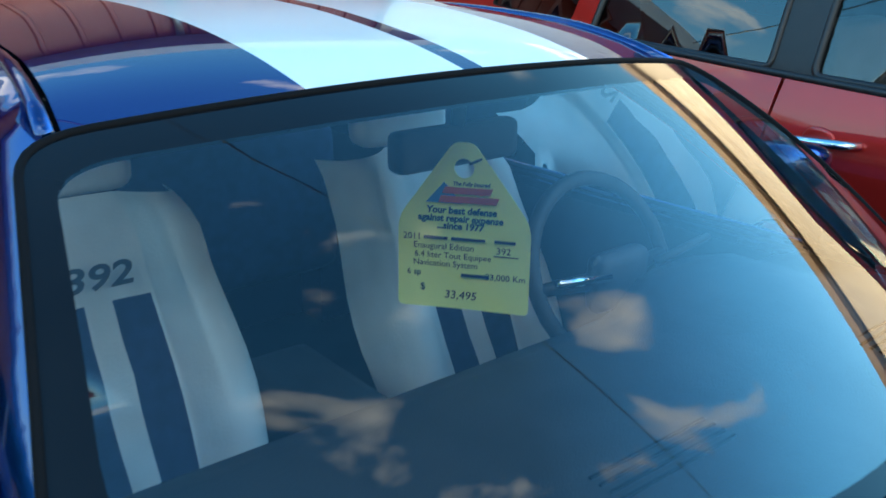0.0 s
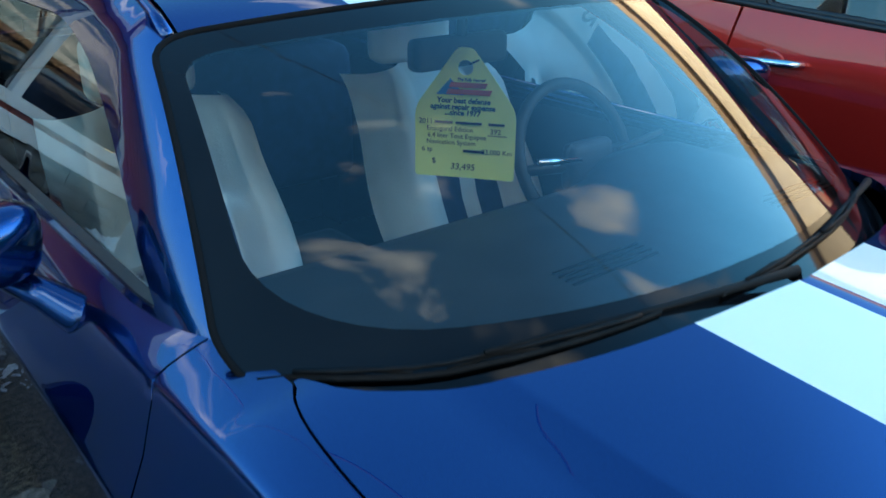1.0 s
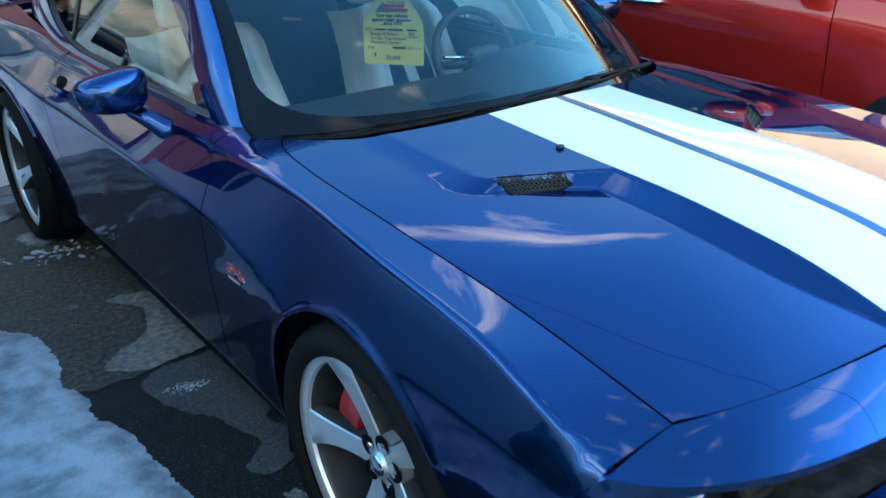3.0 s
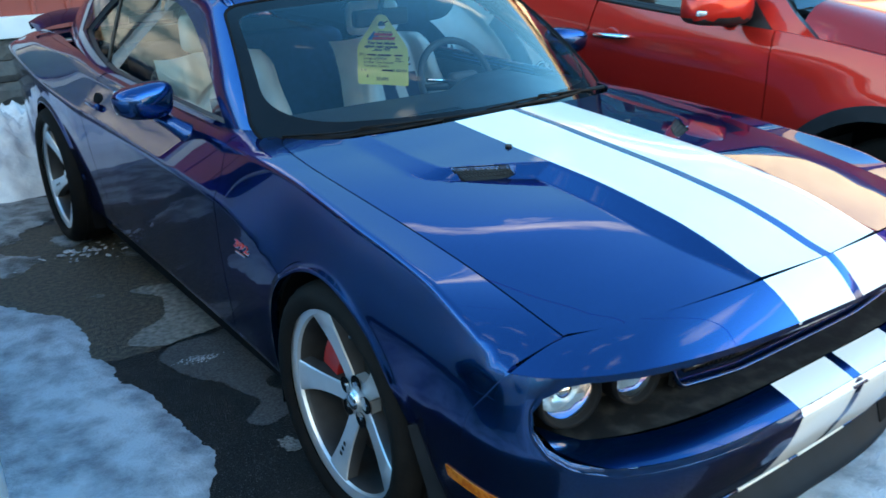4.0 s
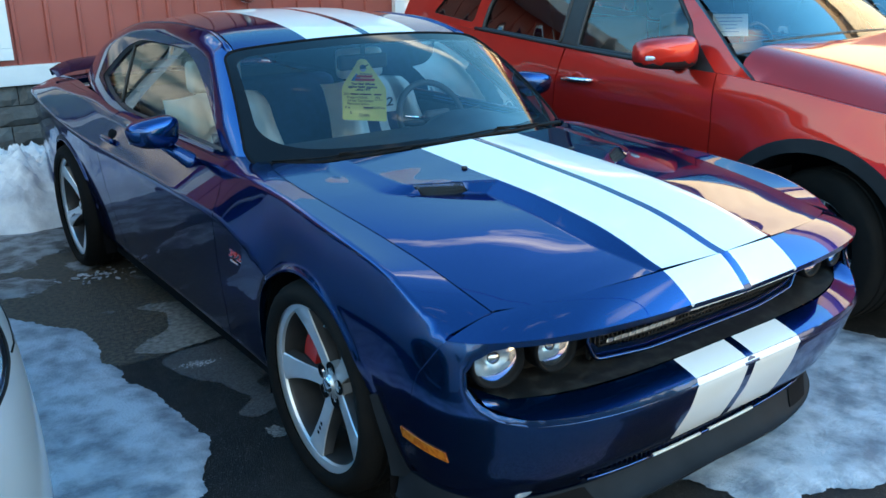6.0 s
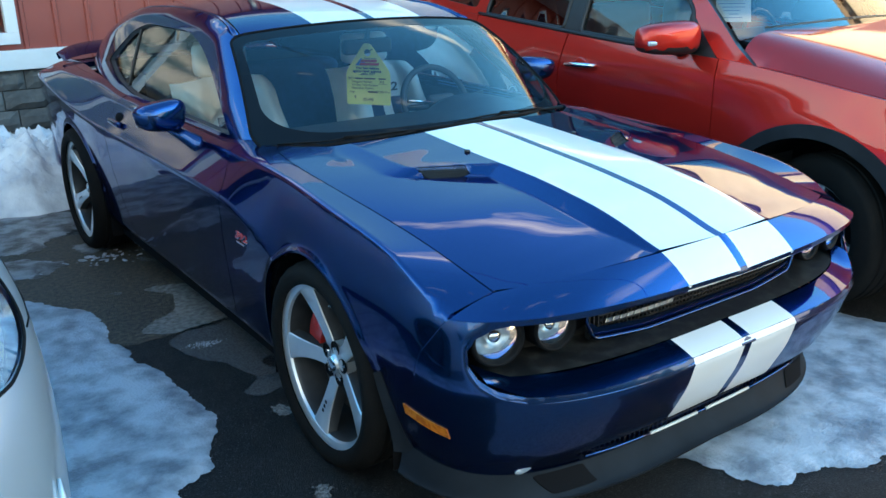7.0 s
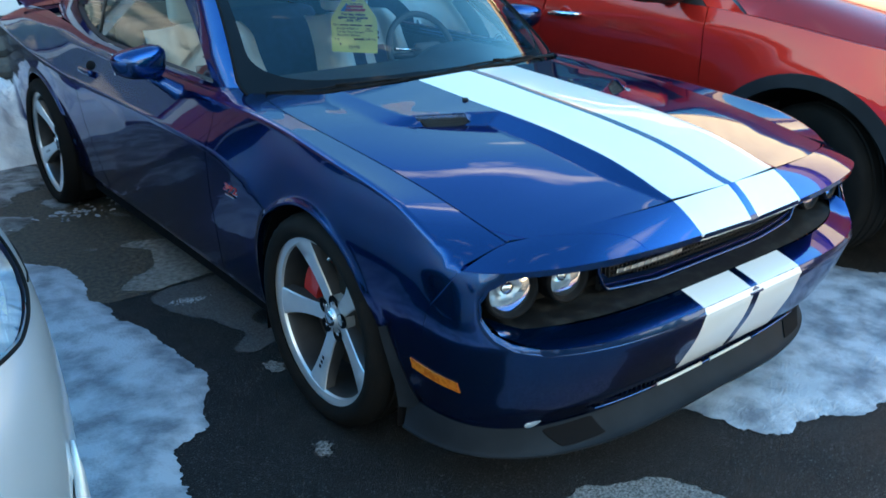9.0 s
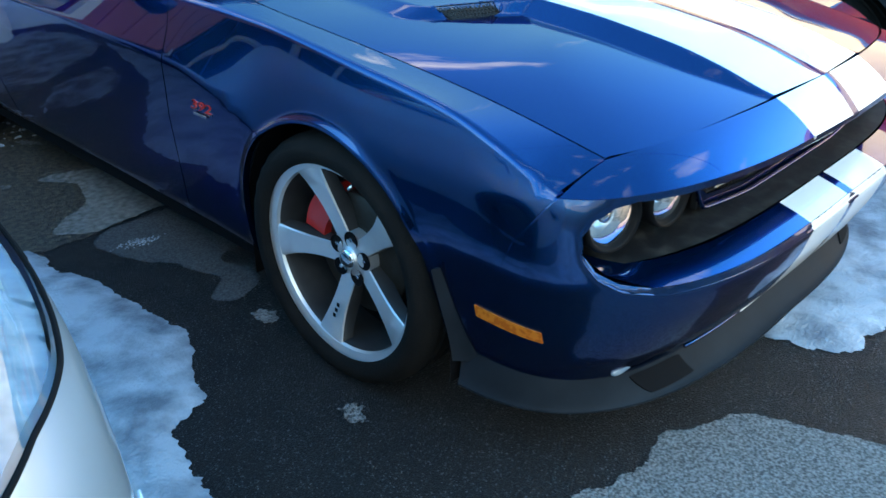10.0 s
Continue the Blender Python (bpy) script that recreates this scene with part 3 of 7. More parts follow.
for k in range(90):
    r = rng.uniform(0.004, 0.020) * (1.5 if k % 9 == 0 else 1)
    m = Matrix.Translation((rng.gauss(0, 0.20), rng.gauss(0, 0.07), r * 0.15)) @ Euler((rng.random() * 0.6, rng.random() * 0.6, rng.random() * 6)).to_matrix().to_4x4() @ Matrix.Diagonal((r, r * rng.uniform(0.5, 1), r * 0.35, 1))
    bmesh.ops.create_icosphere(bm, subdivisions=1, radius=1, matrix=m)
part("ice_mass", bm, M_SNOW, icebits, smooth=False)
smear = thing("ice_crystals", "thin smear of ice crystals on half-dry asphalt", "ice", kind="stuff", at=(-0.89, 1.165, 0.003))
bm = bmesh.new()
for k in range(150):
    r = rng.uniform(0.0015, 0.006)
    m = Matrix.Translation((rng.gauss(0, 0.040), rng.gauss(0, 0.016), r * 0.1)) @ Euler((rng.random() * 0.5, rng.random() * 0.5, rng.random() * 6)).to_matrix().to_4x4() @ Matrix.Diagonal((r, r * rng.uniform(0.4, 1), r * 0.3, 1))
    bmesh.ops.create_icosphere(bm, subdivisions=1, radius=1, matrix=Matrix.Rotation(-0.25, 4, "Z") @ m)
part("ice_mass", bm, M_SNOW, smear, smooth=False)

# ---- the building behind: red-brown ribbed metal siding over a white ledge and a cast-stone base ----
WALL_Y, WALL_H, CORNER_X = 4.90, 2.95, 2.62
LEDGE_LO, LEDGE_HI = 0.865, 1.01
WIN_X1, WIN_Z0, WIN_W, WIN_H = -0.86, 1.14, 1.5, 1.15     # window's right outer edge, sill, size
wx0, wx1 = WIN_X1 - WIN_W, WIN_X1


def wall_panel(name, x0, x1, z0, z1, y0, y1, mat):
    bm = box_bm((x1 - x0, y1 - y0, z1 - z0), 0, at=((x0 + x1) / 2, (y0 + y1) / 2, (z0 + z1) / 2))
    return bm


wall_north = thing("wall_north", "red-brown metal-sided building wall above a stone base", "wall", kind="structure", at=(0, 0, 0))
# unseen length added to the left, to keep the low sun off the cars
XL = -45.0
for nm, a, b, c, d in (("siding_left", XL, wx0, LEDGE_HI, WALL_H), ("siding_under", wx0, wx1, LEDGE_HI, WIN_Z0), ("siding_over", wx0, wx1, WIN_Z0 + WIN_H, WALL_H), ("siding_right", wx1, CORNER_X, LEDGE_HI, WALL_H)):
    part("siding_backing", wall_panel(nm, a, b, c, d, WALL_Y + 0.02, WALL_Y + 0.22, M_SIDING), M_SIDING, wall_north, smooth=False)
# standing ribs every 0.23 m, in a trapezoid section
rib_v = [(-0.022, 0, 0), (-0.012, -0.020, 0), (0.012, -0.020, 0), (0.022, 0, 0)]
x = -16.0
rib_cache = {}
while x < CORNER_X - 0.12:
    z0 = LEDGE_HI + 0.002
    spans = [(z0, WALL_H)] if not (wx0 - 0.09 < x < wx1 + 0.09) else [(z0, WIN_Z0 - 0.09), (WIN_Z0 + WIN_H + 0.09, WALL_H)]
    for a, b in spans:
        if b - a < 0.02:
            continue
        key = (round(a, 3), round(b, 3))
        if key not in rib_cache:
            v = [(p[0], p[1], a) for p in rib_v] + [(p[0], p[1], b) for p in rib_v]
            rib_cache[key] = mesh_data("siding_rib", v, [(i, i + 1, i + 5, i + 4) for i in range(3)] + [(4, 5, 6, 7)], M_SIDING, smooth=False)
        put("siding_rib", rib_cache[key], wall_north, m=pose(x, WALL_Y + 0.021, 0))
    x += 0.235
part("white_ledge", box_bm((CORNER_X - XL, 0.10, LEDGE_HI - LEDGE_LO), 0.008, 2, ((CORNER_X + XL) / 2, WALL_Y + 0.005, (LEDGE_HI + LEDGE_LO) / 2)), M_TRIM, wall_north, "white painted ledge board", False)
part("stone_backing", wall_panel("b", XL, CORNER_X, 0, LEDGE_LO - 0.002, WALL_Y + 0.02, WALL_Y + 0.22, M_MORTAR), M_MORTAR, wall_north, smooth=False)
part("corner_trim", box_bm((0.11, 0.30, WALL_H - LEDGE_HI - 0.01), 0.006, 2, (CORNER_X + 0.056, WALL_Y + 0.11, (WALL_H + LEDGE_HI) / 2)), M_TRIM, wall_north, "white corner trim", False)
part("roof_edge", box_bm((CORNER_X - XL + 0.6, 0.9, 0.18), 0.01, 1, ((CORNER_X + XL) / 2, WALL_Y - 0.1, WALL_H + 0.09)), M_TRIM, wall_north, "white eaves board", False)
# window with a white casing
window_1 = thing("window_1", "white-framed double window in the red siding", "window", kind="structure", at=(0, 0, 0))
cw = 0.085
for sx, sz, cx, cz in ((WIN_W + 2 * cw, cw, (wx0 + wx1) / 2, WIN_Z0 - cw / 2), (WIN_W + 2 * cw, cw, (wx0 + wx1) / 2, WIN_Z0 + WIN_H + cw / 2), (cw, WIN_H, wx0 - cw / 2, WIN_Z0 + WIN_H / 2), (cw, WIN_H, wx1 + cw / 2, WIN_Z0 + WIN_H / 2), (0.06, WIN_H, (wx0 + wx1) / 2, WIN_Z0 + WIN_H / 2)):
    part("window_frame", box_bm((sx, 0.10, sz), 0.006, 2, (cx, WALL_Y + 0.0, cz)), M_TRIM, window_1, smooth=False)
for cx in ((wx0 * 3 + wx1) / 4, (wx0 + wx1 * 3) / 4):
    part("pane", box_bm((WIN_W / 2 - 0.07, 0.008, WIN_H - 0.01), 0, 1, (cx, WALL_Y + 0.05, WIN_Z0 + WIN_H / 2)), M_PANE, window_1, smooth=False)
# black sheet behind the panes, painted as the shade of the unlit room
part("room_shade_sheet", box_bm((WIN_W, 0.02, WIN_H), 0, 1, ((wx0 + wx1) / 2, WALL_Y + 0.40, WIN_Z0 + WIN_H / 2)), M_GAP, window_1, smooth=False)

# cast-stone blocks in broken courses
rng = random.Random(11)
stone_meshes = {}


def stone_mesh(w, h, k):
    key = (round(w, 2), round(h, 2), k)
    if key not in stone_meshes:
        nu, nv = 5, 4
        v = []
        for i in range(nu):
            for j in range(nv):
                a, b = i / (nu - 1), j / (nv - 1)
                edge = 1 if 0 < i < nu - 1 and 0 < j < nv - 1 else 0
                v.append(((a - 0.5) * w, -0.012 - edge * (0.018 + 0.014 * rng.random()), (b - 0.5) * h))
        base = len(v)
        f = grid_faces(nu, nv)
        ring = [(i, 0) for i in range(nu)] + [(nu - 1, j) for j in range(1, nv)] + [(i, nv - 1) for i in range(nu - 2, -1, -1)] + [(0, j) for j in range(nv - 2, 0, -1)]
        for i, j in ring:
            p = v[i * nv + j]
            v.append((p[0], 0.02, p[2]))
        for q in range(len(ring)):
            a, b = ring[q], ring[(q + 1) % len(ring)]
            f.append((a[0] * nv + a[1], base + q, base + (q + 1) % len(ring), b[0] * nv + b[1]))
        stone_meshes[key] = mesh_data("stone_block", v, f, M_STONE, smooth=False)
    return stone_meshes[key]


courses = [(0.0, 0.145), (0.15, 0.145), (0.30, 0.10), (0.405, 0.155), (0.565, 0.145), (0.715, 0.145)]
STONES = []
for row, (z, h) in enumerate(courses):
    x = -4.2 + 0.17 * (row % 3)
    while x < CORNER_X:
        w = rng.choice([0.22, 0.30, 0.36, 0.44])
        w = min(w, CORNER_X - x)
        if w > 0.08:
            STONES.append((x + w / 2, z + h / 2, w - 0.010, h - 0.004, rng.randrange(3)))
        x += w

# electricity meter on the siding: a round glass dome on a grey socket box with its pipe
meter = thing("electricity_meter", "round glass electricity meter on a grey wall box", "meter", at=(1.08, WALL_Y - 0.005, 1.52))
part("socket_box", box_bm((0.20, 0.09, 0.30), 0.012, 2, (0, 0.0, 0.12)), M_GALV, meter, "grey metal socket box", True)
mv, mf = lathe([(0.092, 0.0), (0.092, 0.02), (0.084, 0.03), (0.083, 0.09), (0.074, 0.105), (0.001, 0.110)], 32)
put("glass_dome", mesh_data("glass_dome", mv, mf, M_CLEAR), meter, "clear glass dome", Matrix.Translation((0.03, -0.045, -0.02)) @ Matrix.Rotation(-math.pi / 2, 4, "Z"))
mv, mf = lathe([(0.001, 0.06), (0.066, 0.06), (0.070, 0.05), (0.070, 0.0)], 32)
put("meter_face", mesh_data("meter_face", mv, mf, M_PAPER), meter, "pale meter face", Matrix.Translation((0.03, -0.045, -0.02)) @ Matrix.Rotation(-math.pi / 2, 4, "Z"))
part("register", box_bm((0.07, 0.01, 0.03), 0.002, 1, (0.03, -0.112, -0.015)), M_GUN, meter, "", False)
mv, mf = lathe([(0.100, 0.0), (0.104, 0.012), (0.100, 0.028), (0.092, 0.030)], 32)
put("sealing_ring", mesh_data("sealing_ring", mv, mf, M_CHROME), meter, "bright sealing ring", Matrix.Translation((0.03, -0.045, -0.02)) @ Matrix.Rotation(-math.pi / 2, 4, "Z"))
tv, tf = tube([(-0.02, 0.0, 0.27), (-0.02, 0.0, 1.6)], 0.03, 12)
put("conduit", mesh_data("conduit", tv, tf, M_GALV), meter, "grey conduit pipe")

# ---- the blue coupe: origin under the front axle, nose towards -y ----
def orient(v3, faces, out):
    """Turn the faces so that on the whole they look along out."""
    v3 = np.asarray(v3, float)
    f = np.asarray([t[:3] for t in faces])
    nrm = np.cross(v3[f[:, 1]] - v3[f[:, 0]], v3[f[:, 2]] - v3[f[:, 0]]).sum(0)
    return [tuple(reversed(t)) for t in faces] if np.dot(nrm, out) < 0 else [tuple(t) for t in faces]


NOSE_Y0, NOSE_N = -0.38, 3.4
_wz = curve1([0.16, 0.20, 0.27, 0.40, 0.62, 0.72, 0.82, 0.90, 0.97, 1.05], [0.82, 0.865, 0.903, 0.922, 0.932, 0.922, 0.893, 0.868, 0.838, 0.80])
_plan = curve1([-0.38, 0.4, 1.0, 1.5, 2.0, 2.6, 3.0, 3.4, 3.75, 4.0], [1.0, 1.0, 0.995, 0.99, 0.99, 1.005, 1.01, 1.0, 0.97, 0.93])
_wf = curve1([0.16, 0.20, 0.27, 0.40, 0.50, 0.62, 0.72, 0.82, 0.90, 0.97, 1.05], [0.80, 0.828, 0.856, 0.890, 0.910, 0.930, 0.930, 0.908, 0.882, 0.850, 0.80])     # narrower under the nose
_nose = curve1([0.16, 0.24, 0.28, 0.344, 0.406, 0.48, 0.55, 0.565, 0.60, 0.70, 0.775, 0.85], [-0.79, -0.835, -0.860, -0.912, -0.945, -0.978, -0.997, -1.0, -0.992, -0.975, -0.957, -0.93])
_z5 = curve1([-0.85, -0.72, -0.66, -0.60, -0.50, -0.43, -0.3, -0.1, 0.1, 0.3, 0.6, 1.0, 2.0, 2.4, 2.9, 3.4, 4.05], [0.735, 0.768, 0.798, 0.829, 0.866, 0.884, 0.902, 0.920, 0.935, 0.947, 0.955, 0.948, 0.952, 0.968, 1.0, 1.0, 0.965])
_x6 = curve1([-0.85, -0.72, -0.36, -0.17, 0.0, 0.15, 0.28, 0.40, 0.50, 0.57, 0.61, 0.73, 0.87, 1.0, 2.2, 2.9, 3.4, 4.05], [0.742, 0.752, 0.762, 0.768, 0.773, 0.774, 0.773, 0.769, 0.760, 0.744, 0.724, 0.732, 0.765, 0.785, 0.785, 0.755, 0.70, 0.68])
_z6 = curve1([-0.85, -0.72, -0.4, 0.0, 0.3, 0.61, 0.78, 1.0, 2.2, 2.9, 3.4, 4.05], [0.79, 0.820, 0.880, 0.930, 0.956, 0.980, 0.985, 0.972, 0.985, 1.03, 1.035, 1.0])


_zc = curve1([-0.4, 0.2, 0.45, 0.68, 1.1, 2.2, 2.73, 3.2, 3.6, 4.05], [0.62, 0.66, 0.745, 0.790, 0.800, 0.812, 0.845, 0.895, 0.930, 0.94])     # height of the crease along the flank


def flank(y, z):
    """Half-width beside the doors: tucked in below a sharp crease, leaning in above it."""
    zc = _zc(y)
    below = 0.929 - 0.050 * (np.clip(zc - z, 0, 1) / 0.5) ** 1.15 - np.clip(0.903 - _wz(np.minimum(z, 0.27)), 0, 1)
    z5 = _z5(y)
    above = 0.929 - (z - zc) * (0.929 - _wz(z5)) / np.maximum(z5 - zc, 0.03)
    return np.where(z < zc, below, np.maximum(above, 0.80))


def side_x(y, z):
    """Half-width of the body side."""
    y, z = np.asarray(y, float), np.asarray(z, float)
    k = smooth_step(-0.15, 0.42, y)
    w = _wf(z) * (1 - k) + flank(y, z) * k
    b = NOSE_Y0 - _nose(z)
    t = np.clip((NOSE_Y0 - y) / b, 0, 0.999)
    return w * _plan(y) * (1 - t ** NOSE_N) ** (1 / NOSE_N)


def _body(y, q):
    z5 = _z5(y)
    x5, x6, z6 = side_x(y, z5), _x6(y), _z6(y)
    low = q <= z5
    span = np.maximum(np.abs(x5 - x6), 0.02)
    t = np.clip((q - z5) / span, 0, 1.3)
    x = np.where(low, side_x(y, np.minimum(q, z5)), x5 + (x6 - x5) * t)
    z = np.where(low, q, z5 + (z6 - z5) * (t + (0.15 + 0.35 * smooth_step(-0.72, -0.45, y)) * t * (1 - t)))
    return x, z


def body_point(y, q):
    """Point of the body side; q is the height up to the shoulder crease, then the way inwards from it. The crease is rounded."""
    y, q = np.asarray(y, float), np.asarray(q, float)
    r = 0.010
    acc = [_body(y, q + r * k) for k in (-1, -0.5, 0, 0.5, 1)]
    x = (acc[0][0] + 2 * acc[1][0] + 2 * acc[2][0] + 2 * acc[3][0] + acc[4][0]) / 8
    z = (acc[0][1] + 2 * acc[1][1] + 2 * acc[2][1] + 2 * acc[3][1] + acc[4][1]) / 8
    low = q < 0.45
    x, z = np.where(low, acc[2][0], x), np.where(low, acc[2][1], z)
    # flared lips round both wheel openings
    for wy in (0.0, 2.946):
        d = np.hypot(y - wy, q - 0.352)
        x = x + 0.009 * np.exp(-((d - 0.402) / 0.016) ** 2) * (q < 0.86)
    return x, y, z


def q_top(y):
    return _z5(y) + np.maximum(np.abs(side_x(y, _z5(y)) - _x6(y)), 0.02)


def arc(cy, cz, r, a0, a1, n=28):
    return [(cy + r * math.cos(radians(a0 + (a1 - a0) * k / n)), cz + r * math.sin(radians(a0 + (a1 - a0) * k / n))) for k in range(n + 1)]


coupe = thing("coupe", "glossy blue two-door coupe with twin white stripes, parked on damp asphalt", "car", at=(0.0186, 0, 0))
coupe.scale = (1.02, 1, 1)
ARCH = 0.402
G2 = 0.0025
DOOR_F = [(0.79, 0.235), (0.76, 0.60), (0.738, 0.70), (0.722, 0.80), (0.735, 0.87), (0.765, 0.93), (0.785, 0.95)]
DOOR_T = 0.79      # the gap's upper end
DOOR_R = [(2.10, 0.235), (2.20, 0.42), (2.26, 0.60), (2.27, 0.80), (2.25, 0.95)]


def top_edge(y0, y1, n):
    return [(y0 + (y1 - y0) * k / n, float(q_top(y0 + (y1 - y0) * k / n))) for k in range(n + 1)]


def shift(line, dy):
    return [(a + dy, b) for a, b in line]


SEAM = [(-0.402, 0.505), (-0.54, 0.500), (-0.575, 0.53), (-0.625, 0.655), (-0.70, 0.760)]
fender_loop = [(DOOR_F[0][0] - G2, 0.20)] + shift(DOOR_F, -G2) + [(DOOR_T - G2, float(q_top(DOOR_T)))] + top_edge(DOOR_T - 0.01, -0.7235, 44) + list(reversed(shift(SEAM, G2))) \
    + arc(0, 0.352, ARCH, 158, -22, 44) + [(0.44, 0.20)]
door_loop = shift(DOOR_F, G2) + [(DOOR_T + G2, float(q_top(DOOR_T)))] + top_edge(DOOR_T + 0.02, 2.24, 30) + list(reversed(shift(DOOR_R, -G2)))
quarter_loop = shift(DOOR_R, G2) + [(2.26, float(q_top(2.26)))] + top_edge(2.28, 4.0, 36) + [(4.0, 0.40), (3.9, 0.26), (3.42, 0.25)] + arc(2.946, 0.352, ARCH, -14, 194, 44) + [(2.5, 0.235)]
rocker_loop = [(0.42, 0.175), (2.50, 0.175), (2.50, 0.232), (0.80, 0.232), (0.79, 0.198), (0.43, 0.198)]


def fold_lines(y0, y1, y2, y3, arch=None):
    """Mesh lines that follow the shoulder (y0 to y1) and the flank's crease (y2 to y3)."""
    out = []
    for fold, a, b in ((_z5, y0, y1), (_zc, y2, y3)):
        if b > a:
            ys = np.linspace(a, b, max(2, int((b - a) / 0.018)))
            out += [[(float(y), float(fold(y)) + d) for y in ys] for d in (-0.016, -0.007, 0.0, 0.007, 0.016)]
    if arch is not None:
        out += [arc(arch, 0.352, r, 6, 144, 60) for r in (0.412, 0.422, 0.434, 0.448)]
    return out


def body_normal(y, q, s):
    e = 0.003
    a, b = np.stack(body_point(y + e, q), 1) - np.stack(body_point(y - e, q), 1), np.stack(body_point(y, q + e), 1) - np.stack(body_point(y, q - e), 1)
    n = np.cross(a, b)
    n /= np.linalg.norm(n, axis=1)[:, None]
    facing = np.where(q > _z5(y) - 0.02, n[:, 0] + 2 * n[:, 2], n[:, 0])
    n *= np.where(facing < 0, -1, 1)[:, None]
    n[:, 0] *= s
    return n


def side_panel(name, loop, s, label="", mats=None, step=0.032, folds=None):
    v, f, _ = patch(loop, [], step, None, fold_lines(*folds) if folds else ())
    x, y, z = body_point(v[:, 0], v[:, 1])
    v3 = np.stack([s * x, y, z], 1)
    f = orient(v3, f, (s, 0, 0.3))
    inw = np.tile(np.array([-s * 0.022, 0, 0.0]), (len(v3), 1))
    top = v[:, 1] > _z5(v[:, 0]) + 0.02
    inw[top] = (-s * 0.004, 0, -0.022)
    me = shell(v3, f, inw, mats or [M_BLUE, M_GAP], name, slots=[0] * len(f), flange_slot=0)
    nrm = np.zeros((len(me.vertices), 3))
    nrm[:len(v3)] = body_normal(v[:, 0], v[:, 1], s)
    loops_n, fl = [], len(f)
    for pl in me.polygons:
        for vi in pl.vertices:
            loops_n.append(tuple(nrm[vi]) if pl.index < fl else tuple(pl.normal))
    me.normals_split_custom_set(loops_n)
    return put(name, me, coupe, label)


for s in (-1, 1):
    side_panel("front_fender", fender_loop, s, folds=(-0.62, 0.755, 0.47, 0.705, 0.0))
    door = side_panel("door", door_loop, s, folds=(0.81, 2.22, 0.755, 2.23))
    side_panel("rear_quarter_panel", quarter_loop, s, folds=(2.30, 3.95, 2.31, 3.95, 2.946))
    side_panel("rocker", rocker_loop, s)
    # pull handle in its scoop
    hx, hy, hz = 0.862, 2.14, 0.872
    bm = box_bm((0.022, 0.17, 0.030), 0.010, 3, (s * (hx + 0.038), hy, hz))
    part("handle", bm, M_BLUE, door, "blue pull handle")
    bm = bmesh.new()
    bmesh.ops.create_uvsphere(bm, u_segments=20, v_segments=12, radius=1, matrix=Matrix.Translation((s * (hx + 0.004), hy, hz)) @ Matrix.Diagonal((0.018, 0.075, 0.048, 1)))
    part("handle_cup", bm, M_GAP, door)

# --- front fascia: a wrap-round skin with the long lamp-and-grille opening cut through ---
def fascia_point(th, z):
    """th: 0 at the side, 90 degrees at the nose's middle."""
    th, z = np.asarray(th, float), np.asarray(z, float)
    a, b, e = side_x(NOSE_Y0, z), NOSE_Y0 - _nose(z), 2 / NOSE_N
    return a * np.cos(th) ** e, NOSE_Y0 - b * np.sin(th) ** e


def th_of_x(x, z):
    return math.acos(min(1, (x / float(side_x(NOSE_Y0, z))) ** (NOSE_N / 2)))


def th_of_y(y, z):
    b = NOSE_Y0 - float(_nose(z))
    return math.asin(min(1, max(0, (NOSE_Y0 - y) / b)) ** (NOSE_N / 2))


ST = curve1([-1.05, -0.95, -0.75, 0.0, 0.35, 1.08, 1.15, 2.9, 4.0], [0.236, 0.240, 0.243, 0.243, 0.236, 0.280, 0.284, 0.285, 0.285])   # outer edge of the stripe pair
GAP = 0.017
LIP = curve1([0, 0.25, 0.55, 0.75, 0.87], [0.777, 0.782, 0.785, 0.780, 0.768])
OPEN_TOP = curve1([0, 0.55, 0.80], [0.758, 0.765, 0.762])
OPEN_LO = curve1([0, 0.25, 0.55, 0.74, 0.83], [0.572, 0.571, 0.566, 0.568, 0.605])
K_U = 0.75     # scale of th against z in the flat outline


def flat(x, z):
    return (K_U * th_of_x(x, z), z)


# outlines run over the whole nose: th in the second half is mirrored
def mir(p):
    return (K_U * math.pi - p[0], p[1])


half = [flat(xx, float(LIP(xx))) for xx in np.linspace(0.0, 0.881, 28)]
seam_flat = [(K_U * th_of_y(y, z), z) for y, z in reversed(SEAM)]
arch_flat = [(K_U * th_of_y(y, z), z) for y, z in ((-0.415, 0.44), (-0.425, 0.36), (-0.43, 0.28))]
bottom = [(K_U * math.pi / 2 * k / 20, 0.236) for k in range(3, 21)]
left = half + seam_flat + arch_flat + bottom
outer = left[1:] + [mir(p) for p in reversed(left[1:-1])]
# drop the doubled middle point of the lip
op_half = [flat(xx, float(OPEN_TOP(xx))) for xx in np.linspace(0.0, 0.775, 22)] + [flat(xx, zz) for xx, zz in ((0.812, 0.752), (0.845, 0.725), (0.860, 0.69), (0.860, 0.650), (0.845, 0.612), (0.812, 0.585))] + [flat(xx, float(OPEN_LO(xx))) for xx in np.linspace(0.755, 0.0, 22)]
opening = op_half + [mir(p) for p in reversed(op_half[1:-1])]
lo_half = [flat(xx, zz) for xx, zz in ((0.0, 0.346), (0.25, 0.343), (0.42, 0.333), (0.51, 0.318), (0.545, 0.304), (0.535, 0.290), (0.45, 0.274), (0.25, 0.264), (0.0, 0.261))]
lower_mouth = lo_half + [mir(p) for p in reversed(lo_half[1:-1])]
stripe_lines = []
